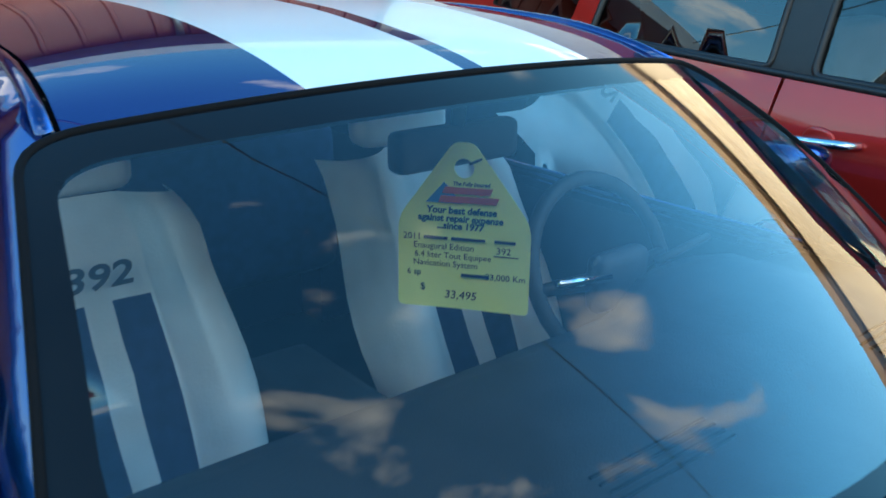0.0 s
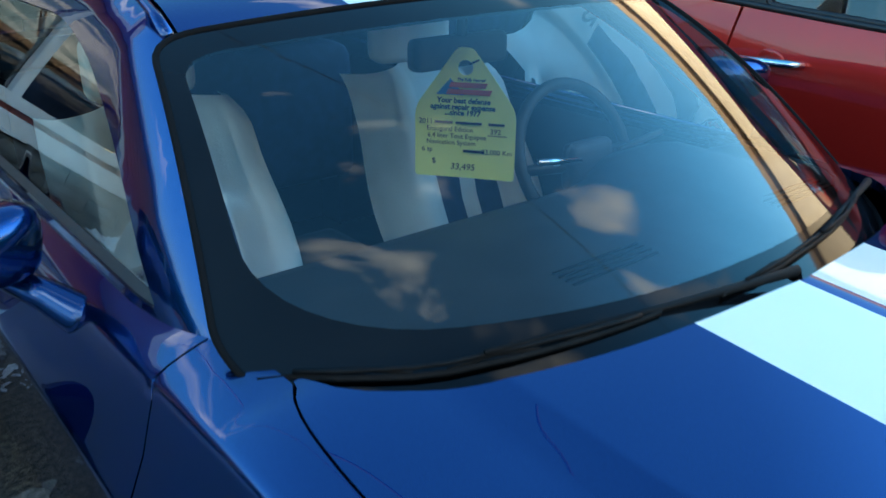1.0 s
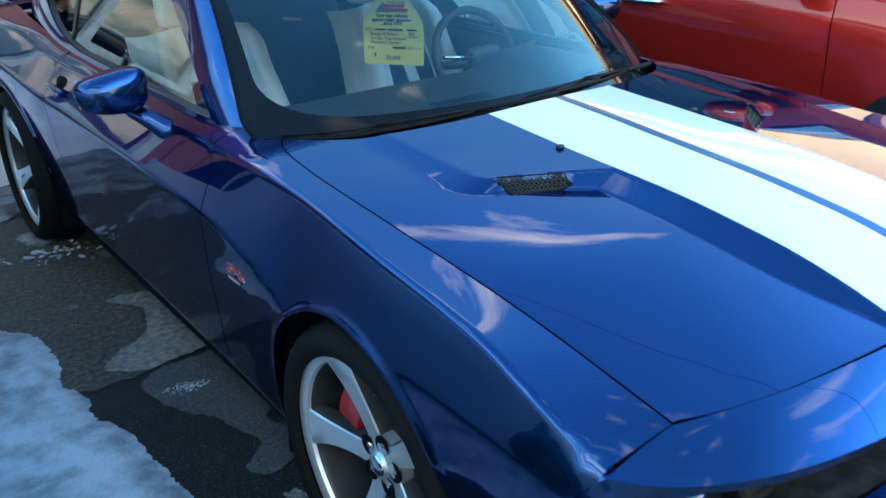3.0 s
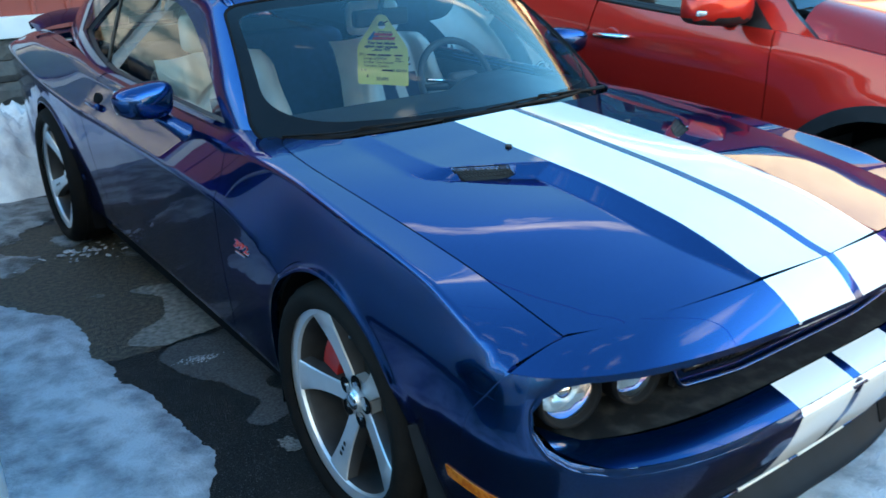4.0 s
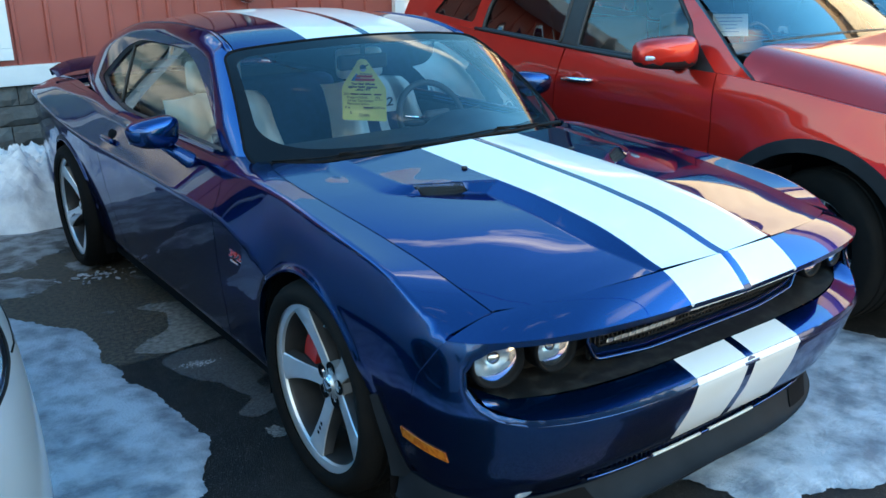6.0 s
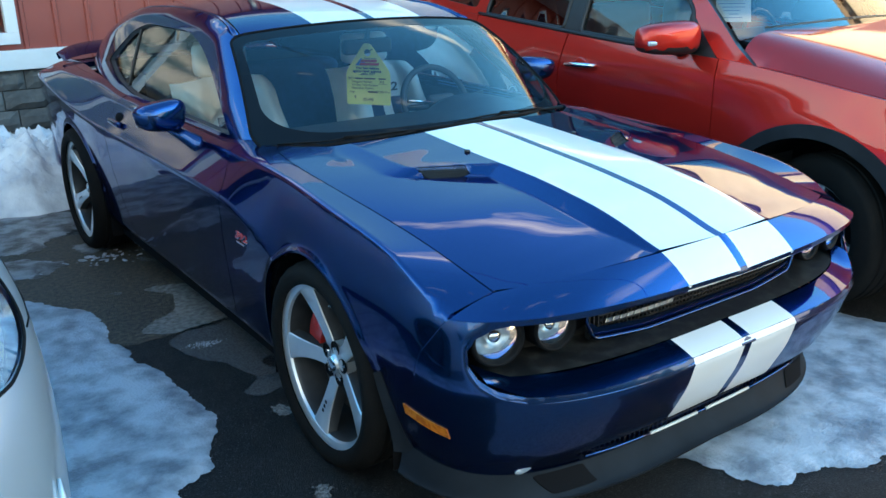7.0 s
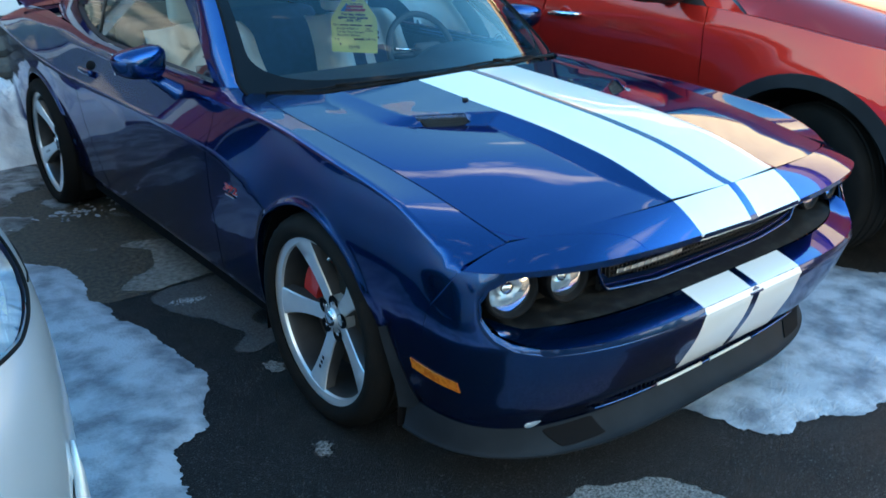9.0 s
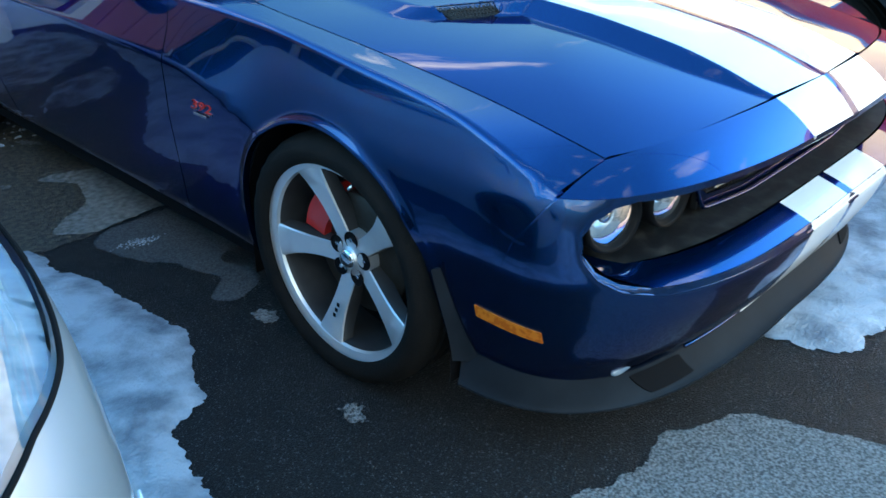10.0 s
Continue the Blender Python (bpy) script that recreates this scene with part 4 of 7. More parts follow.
for xe in (float(ST(-1.0)), GAP):
    for ln in ([flat(xe, z) for z in np.linspace(0.238, 0.258, 3)], [flat(xe, z) for z in np.linspace(0.350, 0.5670, 14)], [flat(xe, z) for z in np.linspace(0.762, 0.777, 3)]):
        stripe_lines += [ln, [mir(p) for p in ln]]
# extra mesh lines just outside the opening, where its edge rolls over
op_d = np.array(densify(opening, 0.009))
op_t = np.roll(op_d, -1, 0) - np.roll(op_d, 1, 0)
op_n = np.stack([op_t[:, 1], -op_t[:, 0]], 1) / np.linalg.norm(op_t, axis=1)[:, None]
if inside(opening, op_d[:1] + op_n[:1] * 0.004)[0]:
    op_n = -op_n
roll_lines = []
for off in (0.005, 0.011, 0.0165):
    ring = op_d + op_n * off
    keep = (np.abs(ring[:, 0] - K_U * math.pi / 2) > 0.02) & (ring[:, 1] < 0.745)
    for chunk in np.split(np.arange(len(ring)), np.where(~keep)[0]):
        chunk = [i for i in chunk if keep[i]]
        if len(chunk) > 3:
            roll_lines.append([tuple(ring[i]) for i in chunk])
roll_lines = [ln for ln in roll_lines if min(abs(p[0] / K_U - math.pi / 2) for p in ln) > 0.55]
v, f, _ = patch(outer, [opening, lower_mouth], 0.012, None, stripe_lines + roll_lines)
uv = v.copy()


def to3(uv):
    th = np.clip(uv[:, 0] / K_U, 0, math.pi)
    sgn = np.where(th > math.pi / 2, 1.0, -1.0)
    x, y = fascia_point(np.where(th > math.pi / 2, math.pi - th, th), uv[:, 1])
    return np.stack([sgn * x, y, uv[:, 1]], 1)


v3 = to3(uv)
f = orient(v3, f, (0, -1, 0))
mid = v3[np.array(f)].mean(1)
in_stripe = (np.abs(mid[:, 0]) < float(ST(-1.0))) & (np.abs(mid[:, 0]) > GAP) & (mid[:, 2] > 0.335)
# the opening's edge rolls inwards
op_pts = np.array(densify(opening, 0.006))
d_edge = np.array([np.sqrt(((op_pts - q) ** 2).sum(1).min()) for q in uv])
v3[:, 1] += 0.012 * np.clip(1 - d_edge / 0.016, 0, 1)
inw = np.tile(np.array([0.0, 0.05, 0.0]), (len(v3), 1))
d_op = (v3[:, 2] > 0.57) & (v3[:, 2] < 0.770) & (v3[:, 1] < -0.62)
inw[d_op] = (0, 0.060, 0)
fascia = put("front_bumper", even_normals(shell(v3, f, inw, [M_BLUE, M_STRIPE], "front_bumper", slots=[int(b) for b in in_stripe]), len(f), 2), coupe, "blue front bumper skin crossed by the white stripes")

# rounded fold between the bumper's face and the ledge, round the opening's lower half
def fold_ring(out, back):
    ring = [tuple(q) for q in op_d + op_n * out]
    rim_low = [i for i, q in enumerate(op_d) if q[1] < 0.70]
    first = next(i for i in rim_low if (i - 1) % len(op_d) not in rim_low)
    order = [(first + k) % len(op_d) for k in range(len(rim_low))]
    line = to3(np.array([ring[i] for i in order]))
    line[:, 1] += back
    return line


FOLD = ((0.0225, 0.0040), (0.0205, -0.0010), (0.0180, -0.0016), (0.0120, 0.0040), (0.0050, 0.0118), (-0.0015, 0.0195), (-0.0030, 0.0260))
rings = [fold_ring(o, k) for o, k in FOLD]
lv = [tuple(r[i]) for i in range(len(rings[0])) for r in rings]
lf = orient(lv, grid_faces(len(rings[0]), len(FOLD)), (0, -1, 0.6))
lip_x = [float(np.mean([abs(lv[i][0]) for i in face])) for face in lf]
put("opening_lip", mesh_data("opening_lip", lv, lf, [M_BLUE, M_STRIPE], [int(GAP < c < float(ST(-1.0))) for c in lip_x]), fascia, "blue rounded fold under the grille opening")

# --- header panel between the nose lip and the bonnet's leading edge ---
HL = curve1([0, 0.25, 0.5, 0.68, 0.749], [-0.862, -0.845, -0.808, -0.755, -0.720])      # bonnet's leading edge, y by x
HZ = curve1([0, 0.25, 0.5, 0.68, 0.749], [0.862, 0.853, 0.842, 0.828, 0.816])


def columns():
    """Half-widths for lofted top skins, with lines on the stripe's edges, in units of the stripe's own width."""
    return [0, GAP / 2, GAP, 0.05, 0.09, 0.13, 0.17, 0.21, 0.243]


cols = columns() + [0.275, 0.31, 0.35, 0.39, 0.43, 0.47, 0.51, 0.55, 0.59, 0.63, 0.67, 0.70, 0.725]


def top_skin(name, rows, xs_of, pt, slots_of, mats, drop, label=""):
    """A skin over both sides of the car: rows along y, columns across."""
    n = len(cols) + 1
    v, f, sl = [], [], []
    for r in rows:
        line = [pt(r, k) for k in range(n)]
        v += [(-p[0], p[1], p[2]) for p in reversed(line[1:])] + line
    w = 2 * n - 1
    for i in range(len(rows) - 1):
        for j in range(w - 1):
            f.append((i * w + j, i * w + j + 1, (i + 1) * w + j + 1, (i + 1) * w + j))
            k = min(abs(j - (n - 1)), abs(j + 1 - (n - 1)))
            sl.append(1 if 2 <= k < 8 else 0)
    f2 = orient(v, f, (0, 0, 1))
    me = shell(v, f2, np.array(drop, float), mats, name, slots=sl)
    return put(name, me, coupe, label)


def header_pt(r, k):
    u = cols[k] if k < len(cols) else 0.749
    t = r
    # rear point on the bonnet gap, front point on the lip
    scale = u / 0.749
    xr = u
    xf = u * float(ST(-0.95)) / 0.243 if u <= 0.243 else 0.240 + (u - 0.243) / (0.749 - 0.243) * (0.881 - 0.240)
    zf = float(LIP(xf))
    yf = -1 * abs(float(fascia_point(th_of_x(xf, zf), zf)[1]))
    yr, zr = float(HL(xr)) - 0.0040, float(HZ(xr)) - 0.001
    x, y = xf + (xr - xf) * t, yf + (yr - yf) * t
    z = zf + (zr - zf) * (t + 0.22 * t * (1 - t) * 1.6)
    return (x, y, z + 0.001)


top_skin("header_panel", list(np.linspace(0, 1, 12)), None, header_pt, None, [M_BLUE, M_STRIPE], (0, 0, -0.014), "blue nose panel with white stripes above the grille")

# --- bonnet with its raised middle, two scoops and stripes ---
HR = curve1([0, 0.27, 0.5, 0.66, 0.735], [0.315, 0.350, 0.420, 0.525, 0.612])         # rear edge, y by x
ZC = curve1([-0.87, -0.82, -0.71, -0.59, -0.47, -0.34, -0.2, 0.0, 0.12, 0.22, 0.3, 0.6], [0.856, 0.868, 0.902, 0.931, 0.950, 0.967, 0.981, 1.000, 1.012, 1.020, 1.026, 1.05])
PLATEAU = curve1([-0.125, -0.06, 0.028, 0.06, 0.40, 0.6], [0.250, 0.350, 0.498, 0.510, 0.516, 0.53])     # edge of the raised middle behind the scoops
STEP = curve1([-0.86, -0.80, -0.67, -0.53, -0.38, 0.0, 0.3, 0.45, 0.6], [0.0, 0.010, 0.026, 0.036, 0.040, 0.047, 0.047, 0.042, 0.034])
SLOT = [(0.494, 0.034), (0.349, -0.062), (0.337, -0.077), (0.346, -0.091), (0.482, -0.036)]      # outline of a scoop, from above


def slot_depth(x, y):
    """How far a point lies inside a scoop's outline."""
    d = 1.0
    for i in range(len(SLOT)):
        (ax, ay), (bx, by) = SLOT[i], SLOT[(i + 1) % len(SLOT)]
        n = math.hypot(bx - ax, by - ay)
        d = min(d, -((x - ax) * (by - ay) - (y - ay) * (bx - ax)) / n)
    return d


def bonnet_z(x, y, cut=True):
    xe = float(_x6(y))
    ze, zc = float(_z6(y)), float(ZC(y))
    t = min(1.0, x / xe)
    st = float(STEP(y))
    base = ze + (zc - st - ze) * (1 - t ** (2.3 + 1.5 * float(smooth_step(-0.62, -0.25, y))))
    # the raised middle falls off in a straight chamfer along the stripes
    xb = float(PLATEAU(y)) if y > -0.125 else float(ST(y)) + 0.003
    cw = 0.056 + 0.014 * float(smooth_step(0.0, 0.1, y)) - 0.035 * float(smooth_step(-0.60, -0.84, y))
    r = (xb + cw - x) / cw
    up = min(1.0, max(0.0, r))
    flat_top = zc - (0.004 + 0.013 * float(smooth_step(-0.35, 0.25, y))) * (x / 0.26) ** 1.25
    z = base + (max(flat_top, base) - base) * up if up > 0 else base
    if cut:
        z -= 0.036 * float(smooth_step(0.001, 0.0045, slot_depth(x, y)))
    return z


def bonnet_pt(r, k):
    if k < len(cols):
        u = cols[k]
    else:
        u = 0.745
    t = r
    uu = min(u, 0.74)
    yf, yr = float(HL(uu)) + 0.0025, float(HR(uu))
    y = yf + (yr - yf) * t
    sc = float(ST(y)) / 0.243
    xe = float(_x6(y)) - 0.004
    x = u * sc if u <= 0.243 else 0.243 * sc + (u - 0.243) / (0.745 - 0.243) * (xe - 0.243 * sc)
    return (x, y, bonnet_z(x, y))


cols = columns() + [round(0.250 + 0.0055 * k, 4) for k in range(58)] + [0.58, 0.60, 0.63, 0.66, 0.69, 0.715, 0.735]
bonnet_rows = sorted(set(list(np.round(np.linspace(0, 1, 80), 4)) + list(np.round(np.linspace(0.565, 0.725, 42), 4))))
bonnet = top_skin("bonnet", bonnet_rows, None, bonnet_pt, None, [M_BLUE, M_STRIPE], (0, 0, -0.02), "blue bonnet with two white stripes and twin scoops")
# dark channel under all gaps
gv, gf = [], []
for s in (-1, 1):
    k = len(gv)
    line = [(y, float(_x6(y)), float(_z6(y))) for y in np.linspace(-0.72, 0.63, 24)]
    for y, xx, zz in line:
        gv += [(s * (xx - 0.03), y, zz - 0.016), (s * (xx + 0.02), y, zz - 0.022)]
    gf += [(k + 2 * i, k + 2 * i + 1, k + 2 * i + 3, k + 2 * i + 2) for i in range(len(line) - 1)]
k = len(gv)
xs = np.linspace(-0.75, 0.75, 31)
for xx in xs:
    gv += [(xx, float(HL(abs(xx))) - 0.03, float(HZ(abs(xx))) - 0.022), (xx, float(HL(abs(xx))) + 0.03, float(HZ(abs(xx))) - 0.012)]
gf += [(k + 2 * i, k + 2 * i + 1, k + 2 * i + 3, k + 2 * i + 2) for i in range(len(xs) - 1)]
put("bonnet_seal", mesh_data("bonnet_seal", gv, gf, M_GAP), coupe)

# scoops: a slot let into the step, a grey honeycomb over black painted as throat shade
def slot_pt(a, b, down):
    """a along the slot from its inner end, b from its front edge to its rear edge."""
    fx, fy = 0.347 + (0.479 - 0.347) * a, -0.087 + (-0.035 + 0.087) * a
    rx, ry = 0.345 + (0.491 - 0.345) * a, -0.065 + (0.031 + 0.065) * a
    zf, zr = bonnet_z(fx, fy - 0.004, False), bonnet_z(rx, ry + 0.004, False)
    return Vector((fx + (rx - fx) * b, fy + (ry - fy) * b, zf + (zr - zf) * b - down))


for s in (-1, 1):
    def mirrored(pts):
        return [Vector((s * p.x, p.y, p.z)) for p in pts]
    edge = mirrored([slot_pt(a, 0, 0.003) for a in np.linspace(0.02, 0.97, 8)] + [slot_pt(a, 1, 0.003) for a in np.linspace(1, 0.02, 8)])
    frame_v, frame_f = tube(edge, 0.0018, 6, True)
    scoop = put("bonnet_scoop", mesh_data("bonnet_scoop", frame_v, frame_f, M_WIPER), bonnet, "black bonnet scoop with a grey honeycomb")
    bv = [tuple(p) for a in np.linspace(-0.03, 1.03, 8) for p in mirrored([slot_pt(a, -0.04, 0.012), slot_pt(a, 1.04, 0.012)])]
    put("scoop_shadow", mesh_data("scoop_shadow", bv, orient(bv, grid_faces(8, 2), (0, 0, 1)), M_GAP), scoop, "black sheet for the throat's shade")
    hv, hf = [], []
    for j in range(4):
        for i in range(15):
            a0 = (i + 0.5 * (j % 2)) / 15
            cells = [slot_pt(min(1, max(0, a0 + da)), (j + 0.5 + db) / 4, 0.007) for da, db in ((-0.030, -0.18), (-0.030, 0.18), (0, 0.46), (0.030, 0.18), (0.030, -0.18), (0, -0.46))]
            tv, tf = tube(mirrored(cells), 0.0011, 4, True)
            hf += [tuple(q + len(hv) for q in face) for face in tf]
            hv += tv
    put("scoop_mesh", mesh_data("scoop_mesh", hv, hf, M_MESH), scoop, "grey honeycomb insert")
    # washer jet
    bm = box_bm((0.018, 0.016, 0.010), 0.004, 2, (s * 0.256, 0.046, bonnet_z(0.256, 0.046) + 0.004))
    part("washer_jet", bm, M_BLACK, bonnet)

# --- grille, lamps and bumper details ---
def face_y(x, z, back=0.0):
    return float(fascia_point(th_of_x(min(abs(x), 0.86), z), z)[1]) + back


# dark tray behind the opening
nx, nz = 41, 7
gv = []
for i in range(nx):
    x = -0.855 + 1.71 * i / (nx - 1)
    for j in range(nz):
        z = 0.575 + 0.215 * j / (nz - 1)
        bow = 0.19 + 0.06 * math.sin(math.pi * j / (nz - 1)) ** 0.7
        yy = float(fascia_point(th_of_x(min(abs(x), 0.80), 0.68), 0.68)[1])
        gv.append((x, min(yy + bow, -0.58) if abs(x) < 0.83 else -0.60, z))
put("grille_tray", mesh_data("grille_tray", gv, orient(gv, grid_faces(nx, nz), (0, -1, 0)), M_DIRTY), coupe, "dusty black grille surround")
gv = []
for i in range(nx):
    x = -0.84 + 1.68 * i / (nx - 1)
    for j, (z, back) in enumerate(((0.594, 0.094), (0.612, 0.28))):
        gv.append((x, face_y(x, 0.60, back), z + 0.004 * (1 - (x / 0.84) ** 2)))
put("grille_shelf", mesh_data("grille_shelf", gv, grid_faces(nx, 2), M_DIRTY), coupe)

# painted shelf that runs back from the bumper's ridge into the opening, crossed by the stripes
sx_cols = sorted(set([round(c, 4) for c in np.linspace(-0.83, 0.83, 41)] + [float(ST(-1.0)), -float(ST(-1.0)), GAP, -GAP]))
gv, gs = [], []
for x in sx_cols:
    for t in np.linspace(0, 1, 5):
        z0 = float(OPEN_LO(abs(x)))
        gv.append((x, face_y(x, z0, 0.0135 + 0.082 * t), z0 + 0.027 * t ** 0.85 + 0.0005))
for i in range(len(sx_cols) - 1):
    c = abs(sx_cols[i] + sx_cols[i + 1]) / 2
    gs += [1 if GAP < c < float(ST(-1.0)) else 0] * 4
put("bumper_shelf", mesh_data("bumper_shelf", gv, orient(gv, grid_faces(len(sx_cols), 5), (0, 0, 1)), [M_BLUE, M_STRIPE], gs), coupe, "blue bumper ledge with the white stripes")

# body-colour ring round the black egg-crate grille
ring2 = round_loop([(-0.475, 0.735), (0.475, 0.735), (0.485, 0.69), (0.455, 0.628), (0.25, 0.610), (-0.25, 0.610), (-0.455, 0.628), (-0.485, 0.69)], 0.02)
ring3 = [Vector((x, face_y(x, 0.70, 0.150), z)) for x, z in densify(ring2, 0.03)]
rv, rf = tube(ring3, 0.0055, 8, True)
pv = []
for x in np.linspace(-0.470, 0.470, 41):
    lo = float(np.interp(abs(x), [0, 0.25, 0.455, 0.48], [0.610, 0.610, 0.628, 0.66]))
    for t in (0, 0.35, 0.7, 1):
        pv.append((x, face_y(x, 0.70, 0.149 + 0.010 * (1 - t)), lo + 0.036 * t))
put("grille_plate", mesh_data("grille_plate", pv, orient(pv, grid_faces(41, 4), (0, -1, 0)), M_BLUE), coupe, "blue lower plate of the grille frame")
put("grille_frame", mesh_data("grille_frame", rv, rf, M_BLUE), coupe, "blue grille frame")
bm = bmesh.new()
for i in range(-30, 31):
    x = i * 0.0155
    z0 = 0.612 if abs(x) < 0.26 else 0.626
    bmesh.ops.create_cube(bm, size=1, matrix=Matrix.Translation((x, face_y(x, 0.70, 0.166), (z0 + 0.742) / 2)) @ Matrix.Diagonal((0.0035, 0.016, 0.742 - z0, 1)))
for j in range(1, 8):
    z = 0.616 + j * 0.0150
    for i in range(-14, 14):
        x0, x1 = i * 0.031, (i + 1) * 0.031
        a, b = Vector((x0, face_y(x0, 0.70, 0.166), z)), Vector((x1, face_y(x1, 0.70, 0.166), z))
        mm = basis((a + b) / 2, b - a, (0, 0, 1))
        bmesh.ops.create_cube(bm, size=1, matrix=mm @ Matrix.Diagonal(((b - a).length, 0.0035, 0.016, 1)))
part("grille_mesh", bm, M_BLACK, coupe, "black egg-crate grille", False)
# ten slanted bars stand for the chrome name on the grille
for k in range(10):
    x = -0.408 + k * 0.0272
    y = face_y(x, 0.70, 0.146)
    tx = (face_y(x + 0.02, 0.70) - face_y(x - 0.02, 0.70)) / 0.04
    mm = basis((x, y, 0.678), (1, tx, 0), (0, 0, 1)) @ Matrix.Shear("XZ", 4, (0.0, 0.0))
    bm = box_bm((0.0235, 0.0125, 0.004), 0.0015, 1)
    bmesh.ops.delete(bm, geom=[], context="VERTS")
    for vv in bm.verts:
        vv.co.x += 0.35 * vv.co.y
    part("name_bar", bm, M_GUNCHROME, coupe, "", False, mm)
for k in range(3):
    x = 0.300 + k * 0.034
    bm = box_bm((0.028, 0.026, 0.006), 0.002, 1)
    for vv in bm.verts:
        vv.co.x += 0.45 * vv.co.y
    part("badge_bar", bm, M_CHROME, coupe, "", False, basis((x, face_y(x, 0.70, 0.146), 0.716), (1, (face_y(x + .02, .7) - face_y(x - .02, .7)) / .04, 0), (0, 0, 1)))

# round headlamps, a larger outer and a smaller inner one on each side
def headlamp(name, x, z, r, out, parent_label):
    y = out
    slope = (face_y(abs(x) + 0.02, 0.68) - face_y(abs(x) - 0.02, 0.68)) / 0.04
    s = -1 if x < 0 else 1
    ax = Vector((s * 0.35 * slope, -1, 0.05)).normalized()
    m = Matrix.Translation((x, y, z)) @ Vector((1, 0, 0)).rotation_difference(ax).to_matrix().to_4x4()
    bv, bf = lathe([(r * 1.16, -0.05), (r * 1.17, 0.0), (r * 1.10, 0.012), (r * 0.98, 0.006), (r * 0.90, -0.018)], 40)
    lamp = put(name, mesh_data(name, bv, bf, M_WIPER), coupe, parent_label, m)
    rv, rf = lathe([(0.001, -0.055), (r * 0.30, -0.052), (r * 0.62, -0.040), (r * 0.88, -0.020), (r * 0.99, 0.0)], 40)
    put("reflector", mesh_data("reflector", rv, rf, M_LAMP), lamp, "bright chrome bowl")
    rv, rf = lathe([(0.001, -0.012), (r * 0.22, -0.014), (r * 0.34, -0.026), (r * 0.38, -0.048)], 28)
    put("bulb_shield", mesh_data("bulb_shield", rv, rf, M_CHROME), lamp)
    rv, rf = lathe([(0.001, 0.016), (r * 0.4, 0.014), (r * 0.8, 0.006), (r * 0.99, -0.004)], 40)
    lens = put("lens", mesh_data("lens", rv, rf, M_CLEAR), lamp, "clear lens")
    lens.visible_shadow = False
    return lamp


for s in (-1, 1):
    headlamp("outer_headlamp", s * 0.764, 0.700, 0.067, -0.764, "round outer headlamp in a black bezel")
    headlamp("inner_headlamp", s * 0.588, 0.697, 0.060, -0.790, "round inner headlamp in a black bezel")
    # amber side marker let into the bumper skin
    mv, mf = [], []
    for y0 in np.linspace(-0.675, -0.505, 6):
        zc = 0.415 + (y0 + 0.59) * 0.10
        for zz in (-0.017, 0.017):
            xx = float(side_x(y0, zc + zz)) + 0.004
            mv.append((s * xx, y0, zc + zz))
    mf = [(2 * i, 2 * i + 2, 2 * i + 3, 2 * i + 1) for i in range(5)]
    me = shell(np.array(mv), orient(mv, mf, (s, 0, 0)), np.array([-s * 0.01, 0, 0.0]), M_AMBER, "side_marker")
    put("side_marker", me, coupe, "amber side marker lens")
    # fog lamp sliver
    bm = bmesh.new()
    bmesh.ops.create_uvsphere(bm, u_segments=20, v_segments=10, radius=1, matrix=Matrix.Translation((s * 0.675, face_y(0.675, 0.272, 0.004), 0.272)) @ Euler((0, s * radians(30), s * radians(30))).to_matrix().to_4x4() @ Matrix.Diagonal((0.030, 0.008, 0.013, 1)))
    part("fog_lamp", bm, M_LAMP, coupe, "small clear fog lamp")

# black lattice in the lower mouth, and the painted strip under it
gv = []
for i in range(nx):
    x = -0.62 + 1.24 * i / (nx - 1)
    for z in (0.235, 0.37):
        gv.append((x, face_y(x, 0.30, 0.070), z))
put("lower_grille", mesh_data("lower_grille", gv, grid_faces(nx, 2), M_GAP), coupe, "black lower grille")
bm = bmesh.new()
for i in range(-30, 31):
    x = i * 0.02
    bmesh.ops.create_cube(bm, size=1, matrix=Matrix.Translation((x, face_y(x, 0.30, 0.050), 0.303)) @ Matrix.Diagonal((0.004, 0.01, 0.12, 1)))
for j in range(5):
    for i in range(-20, 20):
        a, b = [Vector((q * 0.031, face_y(q * 0.031, 0.30, 0.050), 0.262 + j * 0.020)) for q in (i, i + 1)]
        bmesh.ops.create_cube(bm, size=1, matrix=basis((a + b) / 2, b - a, (0, 0, 1)) @ Matrix.Diagonal(((b - a).length, 0.004, 0.01, 1)))
part("lower_grille_mesh", bm, M_BLACK, coupe, "black lower lattice", False)

# chin splitter: a hollow ramp that flares from the bumper's lower edge out to a thin lip
def splitter_pt(u, k, lift=0.0):
    """u runs from the wheel opening (0) to the nose's middle (1); k from the bumper's edge (0) to the lip (1)."""
    zi = 0.246 + 0.020 * (1 - u) ** 3
    t0 = th_of_y(-0.428, zi)
    ix, iy = [float(c) for c in fascia_point(t0 + (math.pi / 2 - t0) * u, zi)]
    e = 2 / 2.7
    o0 = math.asin((0.062 / 0.530) ** (1 / e))
    th = o0 + (math.pi / 2 - o0) * u
    ox, oy = 0.888 * math.cos(th) ** e if u < 1 else 0.0, NOSE_Y0 - 0.530 * math.sin(th) ** e
    zo = 0.176 - 0.006 * math.sin(math.pi * u) + 0.016 * u ** 4
    z = zi + (zo - zi) * (1 - (1 - k) ** 1.7)
    return Vector((ix + (ox - ix) * k, iy + (oy - iy) * k, z + lift))


